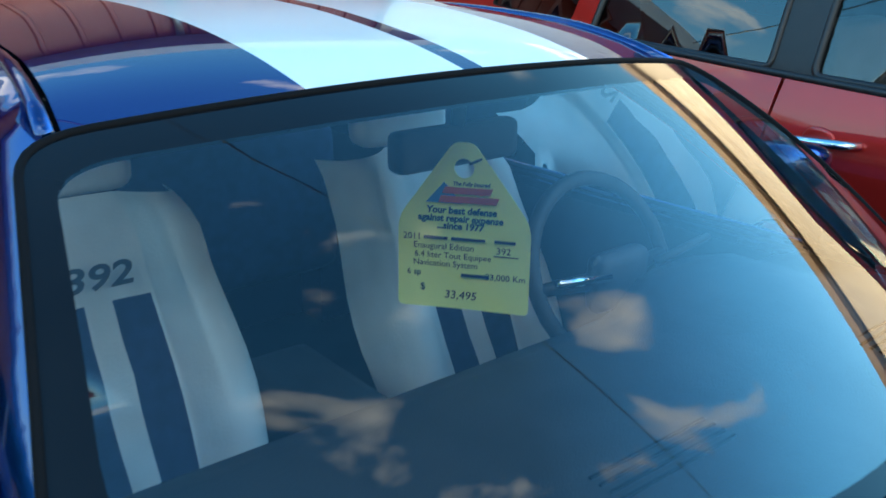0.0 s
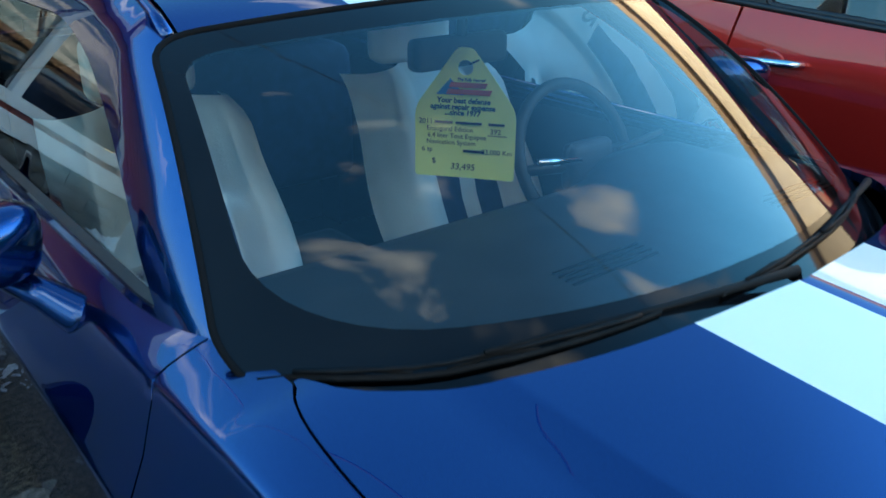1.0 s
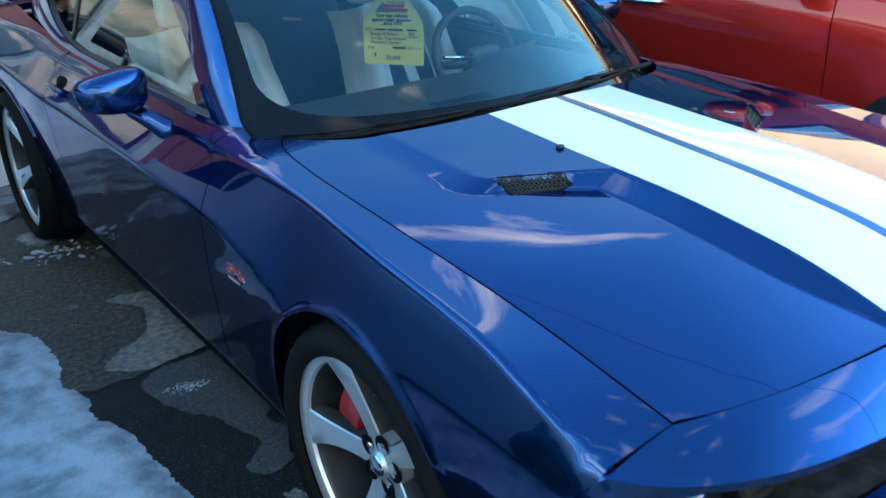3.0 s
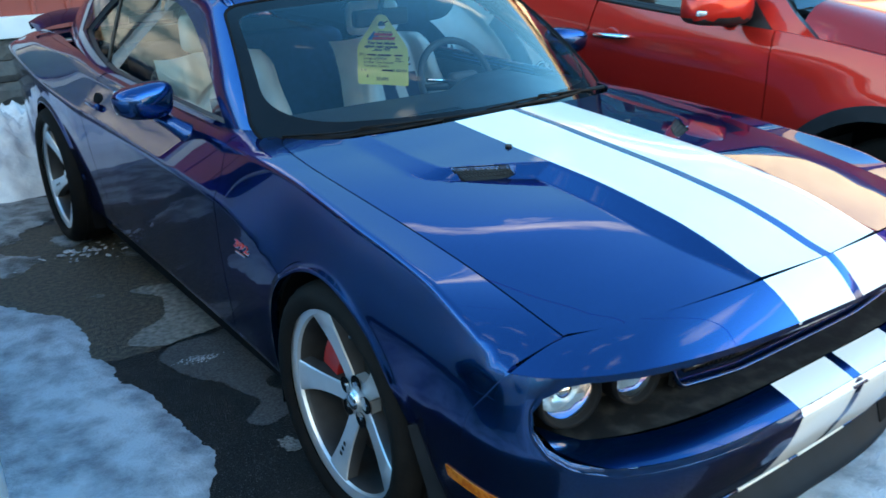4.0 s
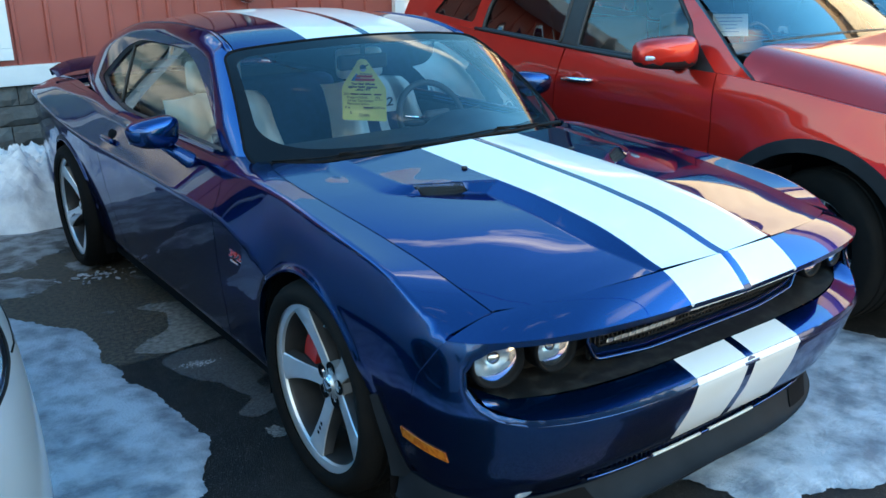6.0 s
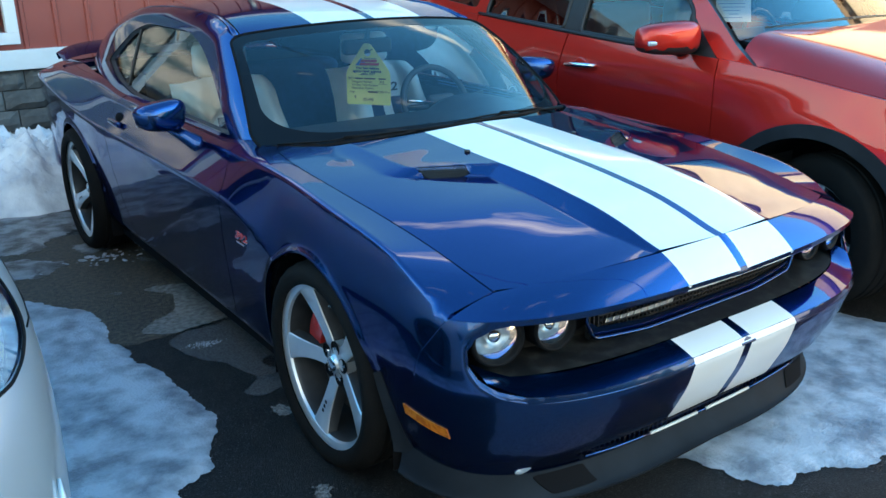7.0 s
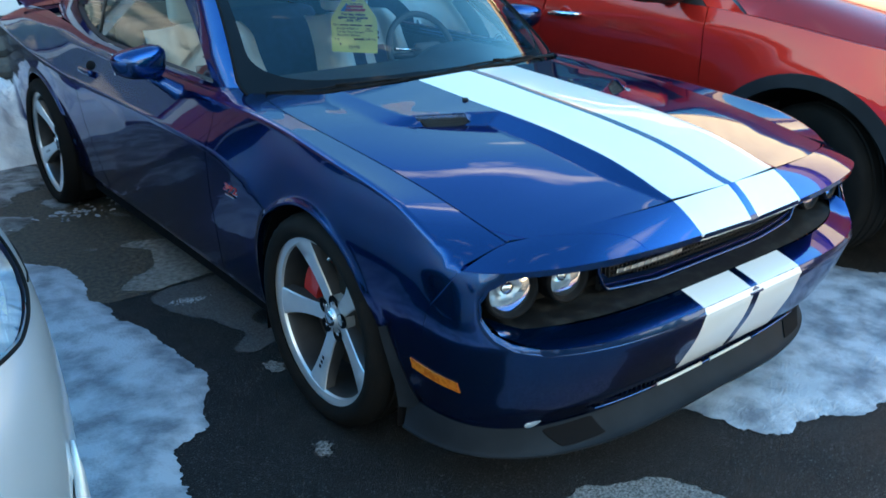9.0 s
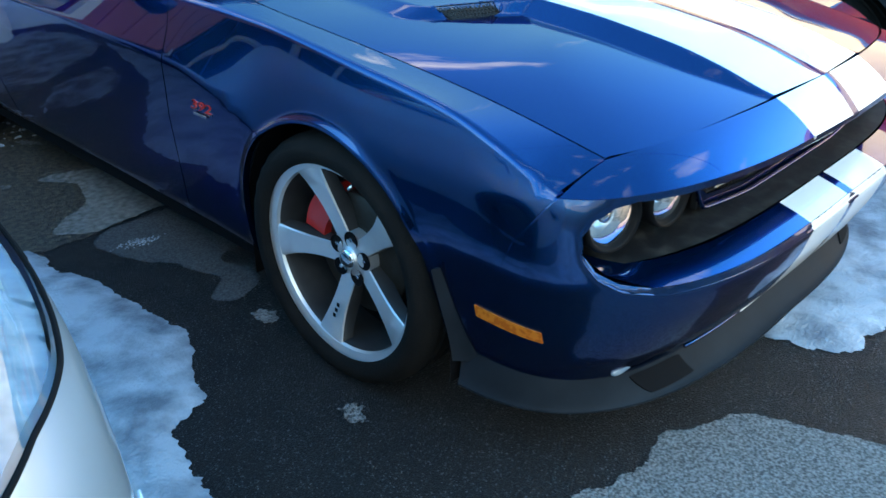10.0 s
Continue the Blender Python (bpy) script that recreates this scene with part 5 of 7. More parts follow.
us = list(np.linspace(0, 1, 34))
ks = [0, 0.08, 0.18, 0.3, 0.45, 0.6, 0.75, 0.88, 1.0]
cv = []
for u, sgn in [(u, -1) for u in us] + [(u, 1) for u in reversed(us[:-1])]:
    line = [splitter_pt(u, k) for k in ks]
    lip = line[-1]
    back = (line[-2] - lip).normalized()
    line += [lip + Vector((0, 0, -0.006)), lip + back * 0.006 + Vector((0, 0, -0.013)), lip + Vector((back.x, back.y, 0)) * 0.08 + Vector((0, 0, -0.014))]
    cv += [(sgn * p.x, p.y, p.z) for p in line]
cf = grid_faces(len(cv) // (len(ks) + 3), len(ks) + 3)
put("chin_splitter", sharp(mesh_data("chin_splitter", cv, orient(cv, cf, (0, -1, 0.3)), M_CHIN), 50), coupe, "grey-black plastic chin splitter, scuffed")
# dark brake-duct pads let into the ramp
for s in (-1, 1):
    pad, pf, _ = patch(round_loop([(0.555, 0.10), (0.735, 0.06), (0.735, 0.66), (0.595, 0.74)], 0.04), [], 0.03)
    lv = []
    for u, k in pad:
        p = splitter_pt(u, k, 0.004)
        lv.append((s * p.x, p.y - 0.002, p.z))
    put("brake_duct", shell(np.array(lv), orient(lv, pf, (0, -1, 0.5)), np.array([0, 0.004, -0.006]), M_GAP, "brake_duct"), coupe, "glossy black brake duct pad")
# painted strip along the mouth's lower edge: blue outside, white across the stripes
for x0, x1, mt in ((-0.50, -0.24, M_BLUE), (-0.24, -0.02, M_STRIPE), (-0.02, 0.02, M_BLUE), (0.02, 0.24, M_STRIPE), (0.24, 0.50, M_BLUE)):
    pts = [Vector((x, face_y(x, 0.262 + 0.02 * (x / 0.5) ** 2, -0.003), 0.259 + 0.02 * (x / 0.5) ** 2)) for x in np.linspace(x0, x1, 8)]
    rv, rf = tube(pts, 0.0055, 6)
    put("mouth_trim", mesh_data("mouth_trim", rv, rf, mt), coupe)

# dark inner body: wheel wells, floor and firewall, so that no light leaks through
def well(cy, side):
    v, f = [], []
    for s in (side,):
        k = len(v)
        for a in range(0, 181, 12):
            for x in (0.885, 0.52):
                v.append((s * x, cy + 0.415 * math.cos(radians(a)), 0.352 + 0.415 * math.sin(radians(a))))
        n = 16
        f += [(k + 2 * i, k + 2 * i + 1, k + 2 * i + 3, k + 2 * i + 2) for i in range(n - 1)]
        c = len(v)
        v += [(s * 0.52, cy - 0.43, 0.12), (s * 0.52, cy + 0.43, 0.12), (s * 0.52, cy + 0.43, 0.80), (s * 0.52, cy - 0.43, 0.80)]
        f.append((c, c + 1, c + 2, c + 3))
        for yy in (cy - 0.414, cy + 0.414):
            c = len(v)
            v += [(s * 0.52, yy, 0.16), (s * 0.885, yy, 0.16), (s * 0.885, yy, 0.40), (s * 0.52, yy, 0.40)]
            f.append((c, c + 1, c + 2, c + 3))
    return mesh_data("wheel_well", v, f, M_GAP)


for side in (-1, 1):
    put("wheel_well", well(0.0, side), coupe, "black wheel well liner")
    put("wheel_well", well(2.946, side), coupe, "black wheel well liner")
part("underbody", box_bm((1.66, 2.1, 0.06), 0, 1, (0, 1.47, 0.20)), M_GAP, coupe, "dark underbody", False)
part("engine_bay", box_bm((1.04, 1.2, 0.50), 0, 1, (0, -0.13, 0.50)), M_GAP, coupe, "", False)
part("boot_floor", box_bm((1.04, 1.2, 0.5), 0, 1, (0, 3.25, 0.52)), M_GAP, coupe, "", False)
part("rear_bumper", box_bm((1.66, 0.22, 0.66), 0.06, 3, (0, 3.96, 0.60)), M_BLUE, coupe, "blue rear bumper")
# upright black fin of the splitter along the wheel opening's front edge
for s in (-1, 1):
    fv = []
    for z, y0, w in ((0.505, -0.398, 0.010), (0.45, -0.402, 0.020), (0.38, -0.408, 0.030), (0.31, -0.414, 0.042), (0.26, -0.420, 0.056), (0.235, -0.424, 0.062)):
        flare = 0.018 + 0.020 * max(0, (0.34 - z) / 0.105) ** 1.6
        for k, dy in enumerate((0.0, w * 0.5, w)):
            fv.append((s * (float(side_x(y0 - dy, max(z, 0.24))) + 0.004 + flare * (1 - k / 2) ** 1.6), y0 - dy, z))
    put("splitter_fin", shell(np.array(fv), orient(fv, grid_faces(6, 3), (s, 0, 0)), np.array([-s * 0.03, 0, 0]), M_CHIN, "splitter_fin"), coupe)

# --- greenhouse ---
def glass_x(y, z):
    """Half-width of the cabin side, leaning in to the roof rail."""
    y, z = np.asarray(y, float), np.asarray(z, float)
    lean = np.clip((z - 0.965) / 0.38, 0, 2) ** 1.15
    return 0.792 - 0.140 * lean - 0.14 * (np.clip(y - 2.4, 0, 2) / 1.05) ** 2 - 0.022 * np.clip(1.0 - y, 0, 1) / 0.3


RAIL = curve1([1.20, 1.32, 1.5, 1.9, 2.3, 2.7, 3.0, 3.45], [1.347, 1.384, 1.414, 1.430, 1.418, 1.360, 1.282, 1.075])
cab_outer = [(0.752, 0.966)] + [(0.752 + (1.188 - 0.752) * t, 0.985 + (1.343 - 0.985) * t) for t in np.linspace(0.02, 1, 14)] + [(y, float(RAIL(y))) for y in np.linspace(1.22, 3.45, 34)] + [(3.42, 1.045), (3.1, 1.035), (2.9, 1.025), (2.5, 0.99), (2.2, 0.978), (1.6, 0.968), (1.0, 0.966), (0.88, 0.967)]
dlo = round_loop([(0.918, 0.984), (2.20, 1.000), (2.46, 1.045), (2.72, 1.125), (2.40, 1.300), (2.20, 1.345), (1.61, 1.342), (1.405, 1.287), (1.20, 1.18), (1.005, 1.05)], [0.02, 0.10, 0.10, 0.03, 0.12, 0.10, 0.12, 0.10, 0.1, 0.05])
dlo_in = [(1.86 + (a - 1.86) * 0.958, 1.15 + (b - 1.15) * 0.945) for a, b in dlo]


def cab3(uv, s, out=0.0, roll=False):
    x = glass_x(uv[:, 0], uv[:, 1]) + out
    if roll:
        # the pillar's edge rolls over towards the windscreen, the rail's towards the roof
        d = ((uv[:, 0] - 0.752) * 0.358 - (uv[:, 1] - 0.985) * 0.436) / 0.564
        t = np.clip(1 - d / 0.10, 0, 1)
        r = np.clip(1 - (RAIL(np.maximum(uv[:, 0], 1.2)) - uv[:, 1]) / 0.06, 0, 1) * smooth_step(1.1, 1.3, uv[:, 0])
        x = x - 0.034 * np.maximum(t, r) ** 2.2
    return np.stack([s * x, uv[:, 0], uv[:, 1]], 1)


for s in (-1, 1):
    v, f, _ = patch(cab_outer, [dlo], 0.024)
    v3 = cab3(v, s, 0.0, True)
    # rounded A-pillar and C-pillar flank
    f = orient(v3, f, (s, 0, 0.4))
    inw = np.tile(np.array([-s * 0.022, 0.012, -0.006]), (len(v3), 1))
    put("cabin_side", shell(v3, f, inw, M_BLUE, "cabin_side"), coupe, "blue pillars and roof rail")
    # chamfered black seal ring, then glass panes
    ring_o = np.array(densify(dlo, 0.03))
    ring_i = np.stack([1.86 + (ring_o[:, 0] - 1.86) * 0.958, 1.15 + (ring_o[:, 1] - 1.15) * 0.945], 1)
    o3, i3 = cab3(ring_o, s, -0.006), cab3(ring_i, s, -0.020)
    n = len(o3)
    rv = np.vstack([o3, i3])
    rf = [(i, (i + 1) % n, n + (i + 1) % n, n + i) for i in range(n)]
    put("window_seal", mesh_data("window_seal", rv, orient(rv, rf, (s, 0, 0)), M_BLACK), coupe, "black window seal")
    split = 2.33
    for nm, keep in (("door_glass", lambda y: y <= split), ("quarter_glass", lambda y: y > split)):
        lp = dlo_in
        if nm == "door_glass":
            lp = [(min(p[0], split - 0.006 - 0.10 * (1.3 - p[1])), p[1]) for p in lp]
        else:
            lp = [(max(p[0], split + 0.006 - 0.10 * (1.3 - p[1])), p[1]) for p in lp]
        clean = []
        for p in lp:
            if not clean or abs(p[0] - clean[-1][0]) + abs(p[1] - clean[-1][1]) > 1e-3:
                clean.append(p)
        v, f, _ = patch(clean, [], 0.05)
        v3 = cab3(v, s, -0.022)
        g = put(nm, mesh_data(nm, v3, orient(v3, f, (s, 0, 0.2)), M_SIDE), coupe, "tinted side window")
        g.visible_shadow = False
    pts = [cab3(np.array([[split - 0.10 * (1.3 - z), z]]), s, -0.019)[0] for z in np.linspace(1.01, 1.335, 8)]
    tv, tf = tube([Vector(p) for p in pts], 0.007, 6)
    put("window_divider", mesh_data("window_divider", tv, tf, M_BLACK), coupe)
    # roof gutter
    pts = [Vector((s * (float(glass_x(y, RAIL(y))) - 0.047), y, float(RAIL(y)) - 0.004)) for y in np.linspace(1.20, 3.0, 24)]
    tv, tf = tube(pts, 0.013, 8)
    put("roof_gutter", mesh_data("roof_gutter", tv, tf, M_BLUE), coupe, "blue roof gutter strip")
    gv = []
    for p in pts:
        gv += [(p.x - 0.03, p.y, p.z - 0.016), (p.x + 0.03, p.y, p.z - 0.016)]
    put("gutter_seal", mesh_data("gutter_seal", gv, grid_faces(len(pts), 2), M_GAP), coupe)

# windscreen: black border and clear middle on one curved sheet
def ws_pt(u, v, lift=0.0):
    """u across (-1 to 1), v from cowl (0) to roof (1)."""
    au = np.abs(u)
    yb, zb = 0.365 + 0.335 * au ** 2.3, 0.990 - 0.014 * au ** 2
    yt, zt = 1.105 + 0.085 * au ** 2.2, 1.384 - 0.040 * au ** 2.2
    xb, xt = 0.782, 0.640
    bul = 0.030 * 4 * v * (1 - v)
    x = u * (xb + (xt - xb) * v)
    y = yb + (yt - yb) * v - bul * 0.48
    z = zb + (zt - zb) * v + bul * 0.86 + lift
    return np.stack([x, y, z], 1)


WU, WV = 0.66, 0.80      # rough half width and slant height in metres, to keep the flat outline true
ws_outer = round_loop([(-WU + 0.050, -0.075), (WU - 0.050, -0.075), (WU, 0.035), (WU, WV), (-WU, WV), (-WU, 0.035)], [0.05, 0.05, 0.05, 0.085, 0.085, 0.05])
ws_inner = round_loop([(-WU + 0.040, 0.060), (WU - 0.040, 0.060), (WU - 0.034, WV - 0.078), (-WU + 0.034, WV - 0.078)], [0.19, 0.19, 0.08, 0.08], 10)
v, f, _ = patch(ws_outer, [ws_inner], 0.04)
v3 = ws_pt(v[:, 0] / WU, v[:, 1] / WV)
wind = put("windscreen_border", shell(v3, orient(v3, f, (0, -0.4, 1)), np.array([0, 0.004, -0.006]), M_FRIT, "windscreen_border"), coupe, "black border of the windscreen")
v, f, _ = patch(ws_inner, [], 0.045)
v3 = ws_pt(v[:, 0] / WU, v[:, 1] / WV)
wind = put("windscreen", mesh_data("windscreen", v3, orient(v3, f, (0, -0.4, 1)), M_WIND), coupe, "raked clear windscreen with sky reflections")
wind.visible_shadow = False
seal_pts = [Vector(p) for p in ws_pt(np.array([q[0] / WU for q in densify(ws_outer, 0.04)]), np.array([q[1] / WV for q in densify(ws_outer, 0.04)]))]
tv, tf = tube(seal_pts, 0.006, 6, True)
put("windscreen_seal", mesh_data("windscreen_seal", tv, tf, M_GAP), coupe)

# roof skin with stripes
ROOF_Z = curve1([1.10, 1.2, 1.35, 1.6, 1.9, 2.3, 2.7, 2.95], [1.386, 1.410, 1.435, 1.462, 1.475, 1.464, 1.414, 1.355])
cols = columns() + [0.27, 0.30, 0.34, 0.38, 0.42, 0.46, 0.50, 0.53, 0.555]


def roof_pt(r, k):
    u = cols[k] if k < len(cols) else 0.575
    t = r
    au = u / 0.575
    yf, yr = 1.112 + 0.085 * au ** 2.2, 2.95 - 0.06 * au ** 2
    y = yf + (yr - yf) * t
    sc = float(ST(y)) / 0.243
    xe = float(glass_x(y, RAIL(max(1.2, y)))) - 0.066
    x = u * sc if u <= 0.243 else 0.243 * sc + (u - 0.243) / (0.575 - 0.243) * (xe - 0.243 * sc)
    zr, zc = float(RAIL(max(1.2, y))) + 0.002, float(ROOF_Z(max(1.10, y - 0.085 * au ** 2.2 * (1 - t))))
    if y < 1.2:
        zr = 1.347 - (1.2 - y) * 0.3
    z = zc + (zr - zc) * (x / xe) ** 2.6
    return (x, y, z)


top_skin("roof", list(np.linspace(0, 1, 34)), None, roof_pt, None, [M_BLUE, M_STRIPE], (0, 0, -0.012), "blue roof with two white stripes")

# rear window, boot lid and lip spoiler
def back_pt(i, j):
    t, u = i / 10, -1 + 2 * j / 16
    y = 2.955 - 0.06 * u * u + (3.50 - 2.955) * t
    z = 1.353 - 0.06 * u * u * (1 - t) + (1.062 - 1.353) * t + 0.03 * t * (1 - t)
    return (u * (0.535 + 0.05 * t), y, z)


bv = [back_pt(i, j) for i in range(11) for j in range(17)]
g = put("rear_window", mesh_data("rear_window", bv, orient(bv, grid_faces(11, 17), (0, 0.3, 1)), M_PRIV), coupe, "dark rear window")
g.visible_shadow = False
cols = columns() + [0.30, 0.40, 0.50, 0.60, 0.66]


def boot_pt(r, k):
    u = cols[k] if k < len(cols) else 0.70
    y = 3.44 + 0.56 * r
    sc = float(ST(y)) / 0.243
    x = u * sc if u <= 0.243 else 0.243 * sc + (u - 0.243) / (0.70 - 0.243) * (float(_x6(y)) - 0.243 * sc)
    return (x, y, 1.066 - 0.03 * (u / 0.7) ** 2 - 0.012 * r)


top_skin("boot_lid", list(np.linspace(0, 1, 8)), None, boot_pt, None, [M_BLUE, M_STRIPE], (0, 0, -0.03), "blue boot lid with white stripes")
sv = []
for i in range(25):
    u = -1 + 2 * i / 24
    x = u * 0.74
    drop = 0.10 * abs(u) ** 8
    for dy, dz in ((-0.14, 0.0), (-0.07, 0.035), (0.02, 0.068), (0.05, 0.066), (0.045, 0.045), (0.0, 0.0)):
        sv.append((x, 3.94 + dy - 0.05 * u * u, 1.062 + dz * (1 - 0.4 * abs(u) ** 6) - drop * 0.4))
put("lip_spoiler", sharp(mesh_data("lip_spoiler", sv, orient(sv, grid_faces(25, 6), (0, 0, 1)), M_BLUE), 45), coupe, "blue boot lip spoiler")

# wipers
def on_cowl(x, back, up):
    """A point just behind the bonnet's rear edge."""
    ax = min(abs(x), 0.735)
    y = float(HR(ax))
    return Vector((x, y + back, bonnet_z(min(ax, 0.73), y) + up))


def wiper(x_tip, x_end, pivot, rise):
    """A blade with its frame parked along the cowl, and the arm from its pivot."""
    w = thing("wiper", "", "")
    w.parent = coupe
    blade = [on_cowl(x_tip + (x_end - x_tip) * i / 13, 0.045 + rise * i / 13, -0.010 + 0.30 * rise * i / 13) for i in range(14)]
    bv, bf = [], []
    for p in blade:
        bv += [tuple(p + Vector((0, -0.005, 0.010))), tuple(p + Vector((0, 0.007, 0.004))), tuple(p + Vector((0, 0.002, -0.012)))]
    for i in range(len(blade) - 1):
        for k in range(3):
            bf.append((3 * i + k, 3 * i + (k + 1) % 3, 3 * i + 3 + (k + 1) % 3, 3 * i + 3 + k))
    put("wiper_blade", mesh_data("wiper_blade", bv, bf, M_WIPER), w)
    bow = [p + Vector((0, -0.004, 0.011 + 0.009 * math.sin(math.pi * i / 13))) for i, p in enumerate(blade)]
    tv, tf = tube(bow[1:-1], 0.0034, 6)
    put("wiper_frame", mesh_data("wiper_frame", tv, tf, M_WIPER), w)
    for a, b in ((1, 4), (5, 8), (9, 12)):
        tv, tf = tube([blade[a] + Vector((0, 0, 0.007)), (blade[a] + blade[b]) / 2 + Vector((0, -0.004, 0.017)), blade[b] + Vector((0, 0, 0.008))], 0.0032, 6)
        put("wiper_yoke", mesh_data("wiper_yoke", tv, tf, M_WIPER), w)
    mid = bow[6]
    piv = Vector(pivot)
    arm = [piv, piv + Vector((0, 0.0, 0.016)), piv.lerp(mid, 0.45) + Vector((0, 0, 0.006)), mid + Vector((0, -0.004, 0.006))]
    tv, tf = tube(arm, [0.012, 0.009, 0.006, 0.004], 8)
    put("wiper_arm", mesh_data("wiper_arm", tv, tf, M_WIPER), w)
    return w


wiper(-0.752, -0.24, on_cowl(0.02, 0.025, -0.018), 0.012)
wiper(-0.13, 0.52, on_cowl(0.66, 0.025, -0.018), 0.035)

# door mirrors
def mirror(s):
    nu, nv = 22, 14
    v = []
    for i in range(nu):
        for j in range(nv):
            a, b = 2 * math.pi * i / nu, math.pi * j / (nv - 1)
            e = 0.62
            def pw(c):
                return math.copysign(abs(c) ** e, c)
            x = 0.104 * pw(math.cos(a)) * pw(math.sin(b))
            z = 0.063 * pw(math.sin(a)) * pw(math.sin(b))
            y = -0.075 * pw(math.cos(b))
            if y > 0:
                y *= 0.55
            x *= 1 + 0.12 * (z / 0.063)
            z *= 1 - 0.18 * (x * s / 0.104)
            v.append((x, y, z))
    f = [(i * nv + j, ((i + 1) % nu) * nv + j, ((i + 1) % nu) * nv + j + 1, i * nv + j + 1) for i in range(nu) for j in range(nv - 1)]
    head = put("door_mirror", mesh_data("door_mirror", v, orient(v, f, (0, 0, 0.0001)), M_BLUE), coupe, "blue door mirror", pose(s * (0.968 if s < 0 else 1.012), 1.19 if s < 0 else 1.15, 1.046 if s < 0 else 1.073, 0, 0, s * -12))
    bm = box_bm((0.16, 0.006, 0.085), 0.002, 1, (0, 0.040, 0.0))
    part("mirror_glass", bm, M_CHROME, head, "", False)
    pts = [(s * 0.93, 1.185, 0.992), (s * 0.88, 1.15, 0.955), (s * 0.845, 1.11, 0.925), (s * 0.83, 1.10, 0.915)]
    tv, tf = tube(pts, [0.020, 0.028, 0.036, 0.040], 12)
    put("mirror_stalk", mesh_data("mirror_stalk", tv, tf, M_BLUE), coupe)


mirror(-1)
mirror(1)

# badge on the fender: red figures over a chrome bar
for s in (-1, 1):
    bx = float(body_point(0.56, 0.675)[0]) + 0.002
    m = basis((s * bx, 0.545, 0.680), (0, -1 if s < 0 else 1, 0), (0, 0, 1))
    written("badge_rim", "392", 0.042, M_CHROME, coupe, m @ Matrix.Translation((0, -0.002, -0.0015)), depth=0.002, shear=0.25, bold=0.0022, width=1.75)
    written("fender_badge", "392", 0.042, M_CALIPER, coupe, m, depth=0.003, shear=0.25, width=1.75)
    bm = box_bm((0.070, 0.009, 0.004), 0.0015, 1)
    part("badge_bar", bm, M_CHROME, coupe, "", False, m @ Matrix.Translation((-0.006, -0.028, 0.001)))

# --- wheels ---
def tyre_mesh(R, r_in, width, name="tyre", mat=None):
    w = width / 2
    prof = [(r_in, -w * 0.86), (r_in + 0.012, -w * 0.95), (r_in + (R - r_in) * 0.45, -w * 1.0), (R - 0.030, -w * 0.97), (R - 0.012, -w * 0.88), (R - 0.003, -w * 0.74)]
    for g in (-0.45, 0.0, 0.45):
        prof += [(R, w * (g - 0.10)), (R - 0.007, w * (g - 0.07)), (R - 0.007, w * (g + 0.07)), (R, w * (g + 0.10))]
    prof += [(R - 0.003, w * 0.74), (R - 0.012, w * 0.88), (R - 0.030, w * 0.97), (r_in + (R - r_in) * 0.45, w * 1.0), (r_in + 0.012, w * 0.95), (r_in, w * 0.86)]
    v, f = lathe(prof, 72)
    # shoulder grooves: every other segment's shoulder ring is pressed in
    k = len(prof)
    v = [list(p) for p in v]
    for i in range(72):
        if i % 2 == 0:
            for j in (4, 5, k - 6, k - 5):
                r = math.hypot(v[i * k + j][1], v[i * k + j][2])
                for c in (1, 2):
                    v[i * k + j][c] *= (r - 0.004) / r
    return sharp(mesh_data(name, v, f, mat or M_RUBBER), 50)


def spoke_mesh(name, r0, r1, w0, w1, x0, x1, depth, curve=0.0, mat=None):
    """One spoke along +z; outer face towards +x, flaring to the rim and dished towards the hub. Face polished, flanks dark."""
    n = 9
    v, f, sl = [], [], []
    for i in range(n):
        t = i / (n - 1)
        r = r0 + (r1 - r0) * t
        w = w0 + (w1 - w0) * (0.55 * t + 0.45 * t ** 4) - 0.006 * math.sin(math.pi * t)
        x = x0 + (x1 - x0) * t ** 1.3
        c = curve * math.sin(math.pi * t * 0.5)
        d = depth * (1 - 0.45 * t)
        v += [(x - d, -w * 1.15 + c, r), (x - 0.004, -w + c, r), (x, -w * 0.90 + c, r), (x, w * 0.90 + c, r), (x - 0.004, w + c, r), (x - d, w * 1.15 + c, r)]
    for i in range(n - 1):
        for j in range(5):
            f.append((6 * i + j, 6 * i + 6 + j, 6 * i + 7 + j, 6 * i + 1 + j))
            sl.append(0 if 1 <= j <= 3 else 1)
    return sharp(mesh_data(name, v, orient(v, f, (1, 0, 0)), [mat or M_POLISH, M_GUN], sl), 40)


TYRE = tyre_mesh(0.364, 0.286, 0.268)
rim_v, rim_f = lathe([(0.286, -0.10), (0.264, -0.08), (0.258, 0.0), (0.262, 0.075), (0.266, 0.090), (0.270, 0.099), (0.286, 0.104), (0.293, 0.108), (0.296, 0.101), (0.290, 0.092), (0.286, 0.085)], 72)
rim_slots = [1 if (q % 10) < 4 else 0 for q in range(len(rim_f))]
RIM = sharp(mesh_data("rim", rim_v, rim_f, [M_POLISH, M_GUN], rim_slots), 40)
SPOKE = spoke_mesh("spoke", 0.040, 0.270, 0.029, 0.053, 0.052, 0.098, 0.060, 0.020)
hub_v, hub_f = lathe([(0.001, 0.070), (0.018, 0.070), (0.030, 0.067), (0.034, 0.060), (0.036, 0.058), (0.060, 0.054), (0.078, 0.050), (0.080, 0.0)], 40)
HUB = sharp(mesh_data("hub", hub_v, hub_f, M_POLISH), 40)
cap_v, cap_f = lathe([(0.001, 0.0765), (0.016, 0.0755), (0.026, 0.072), (0.029, 0.066)], 32)
CAP = mesh_data("centre_cap", cap_v, cap_f, M_CHROME)
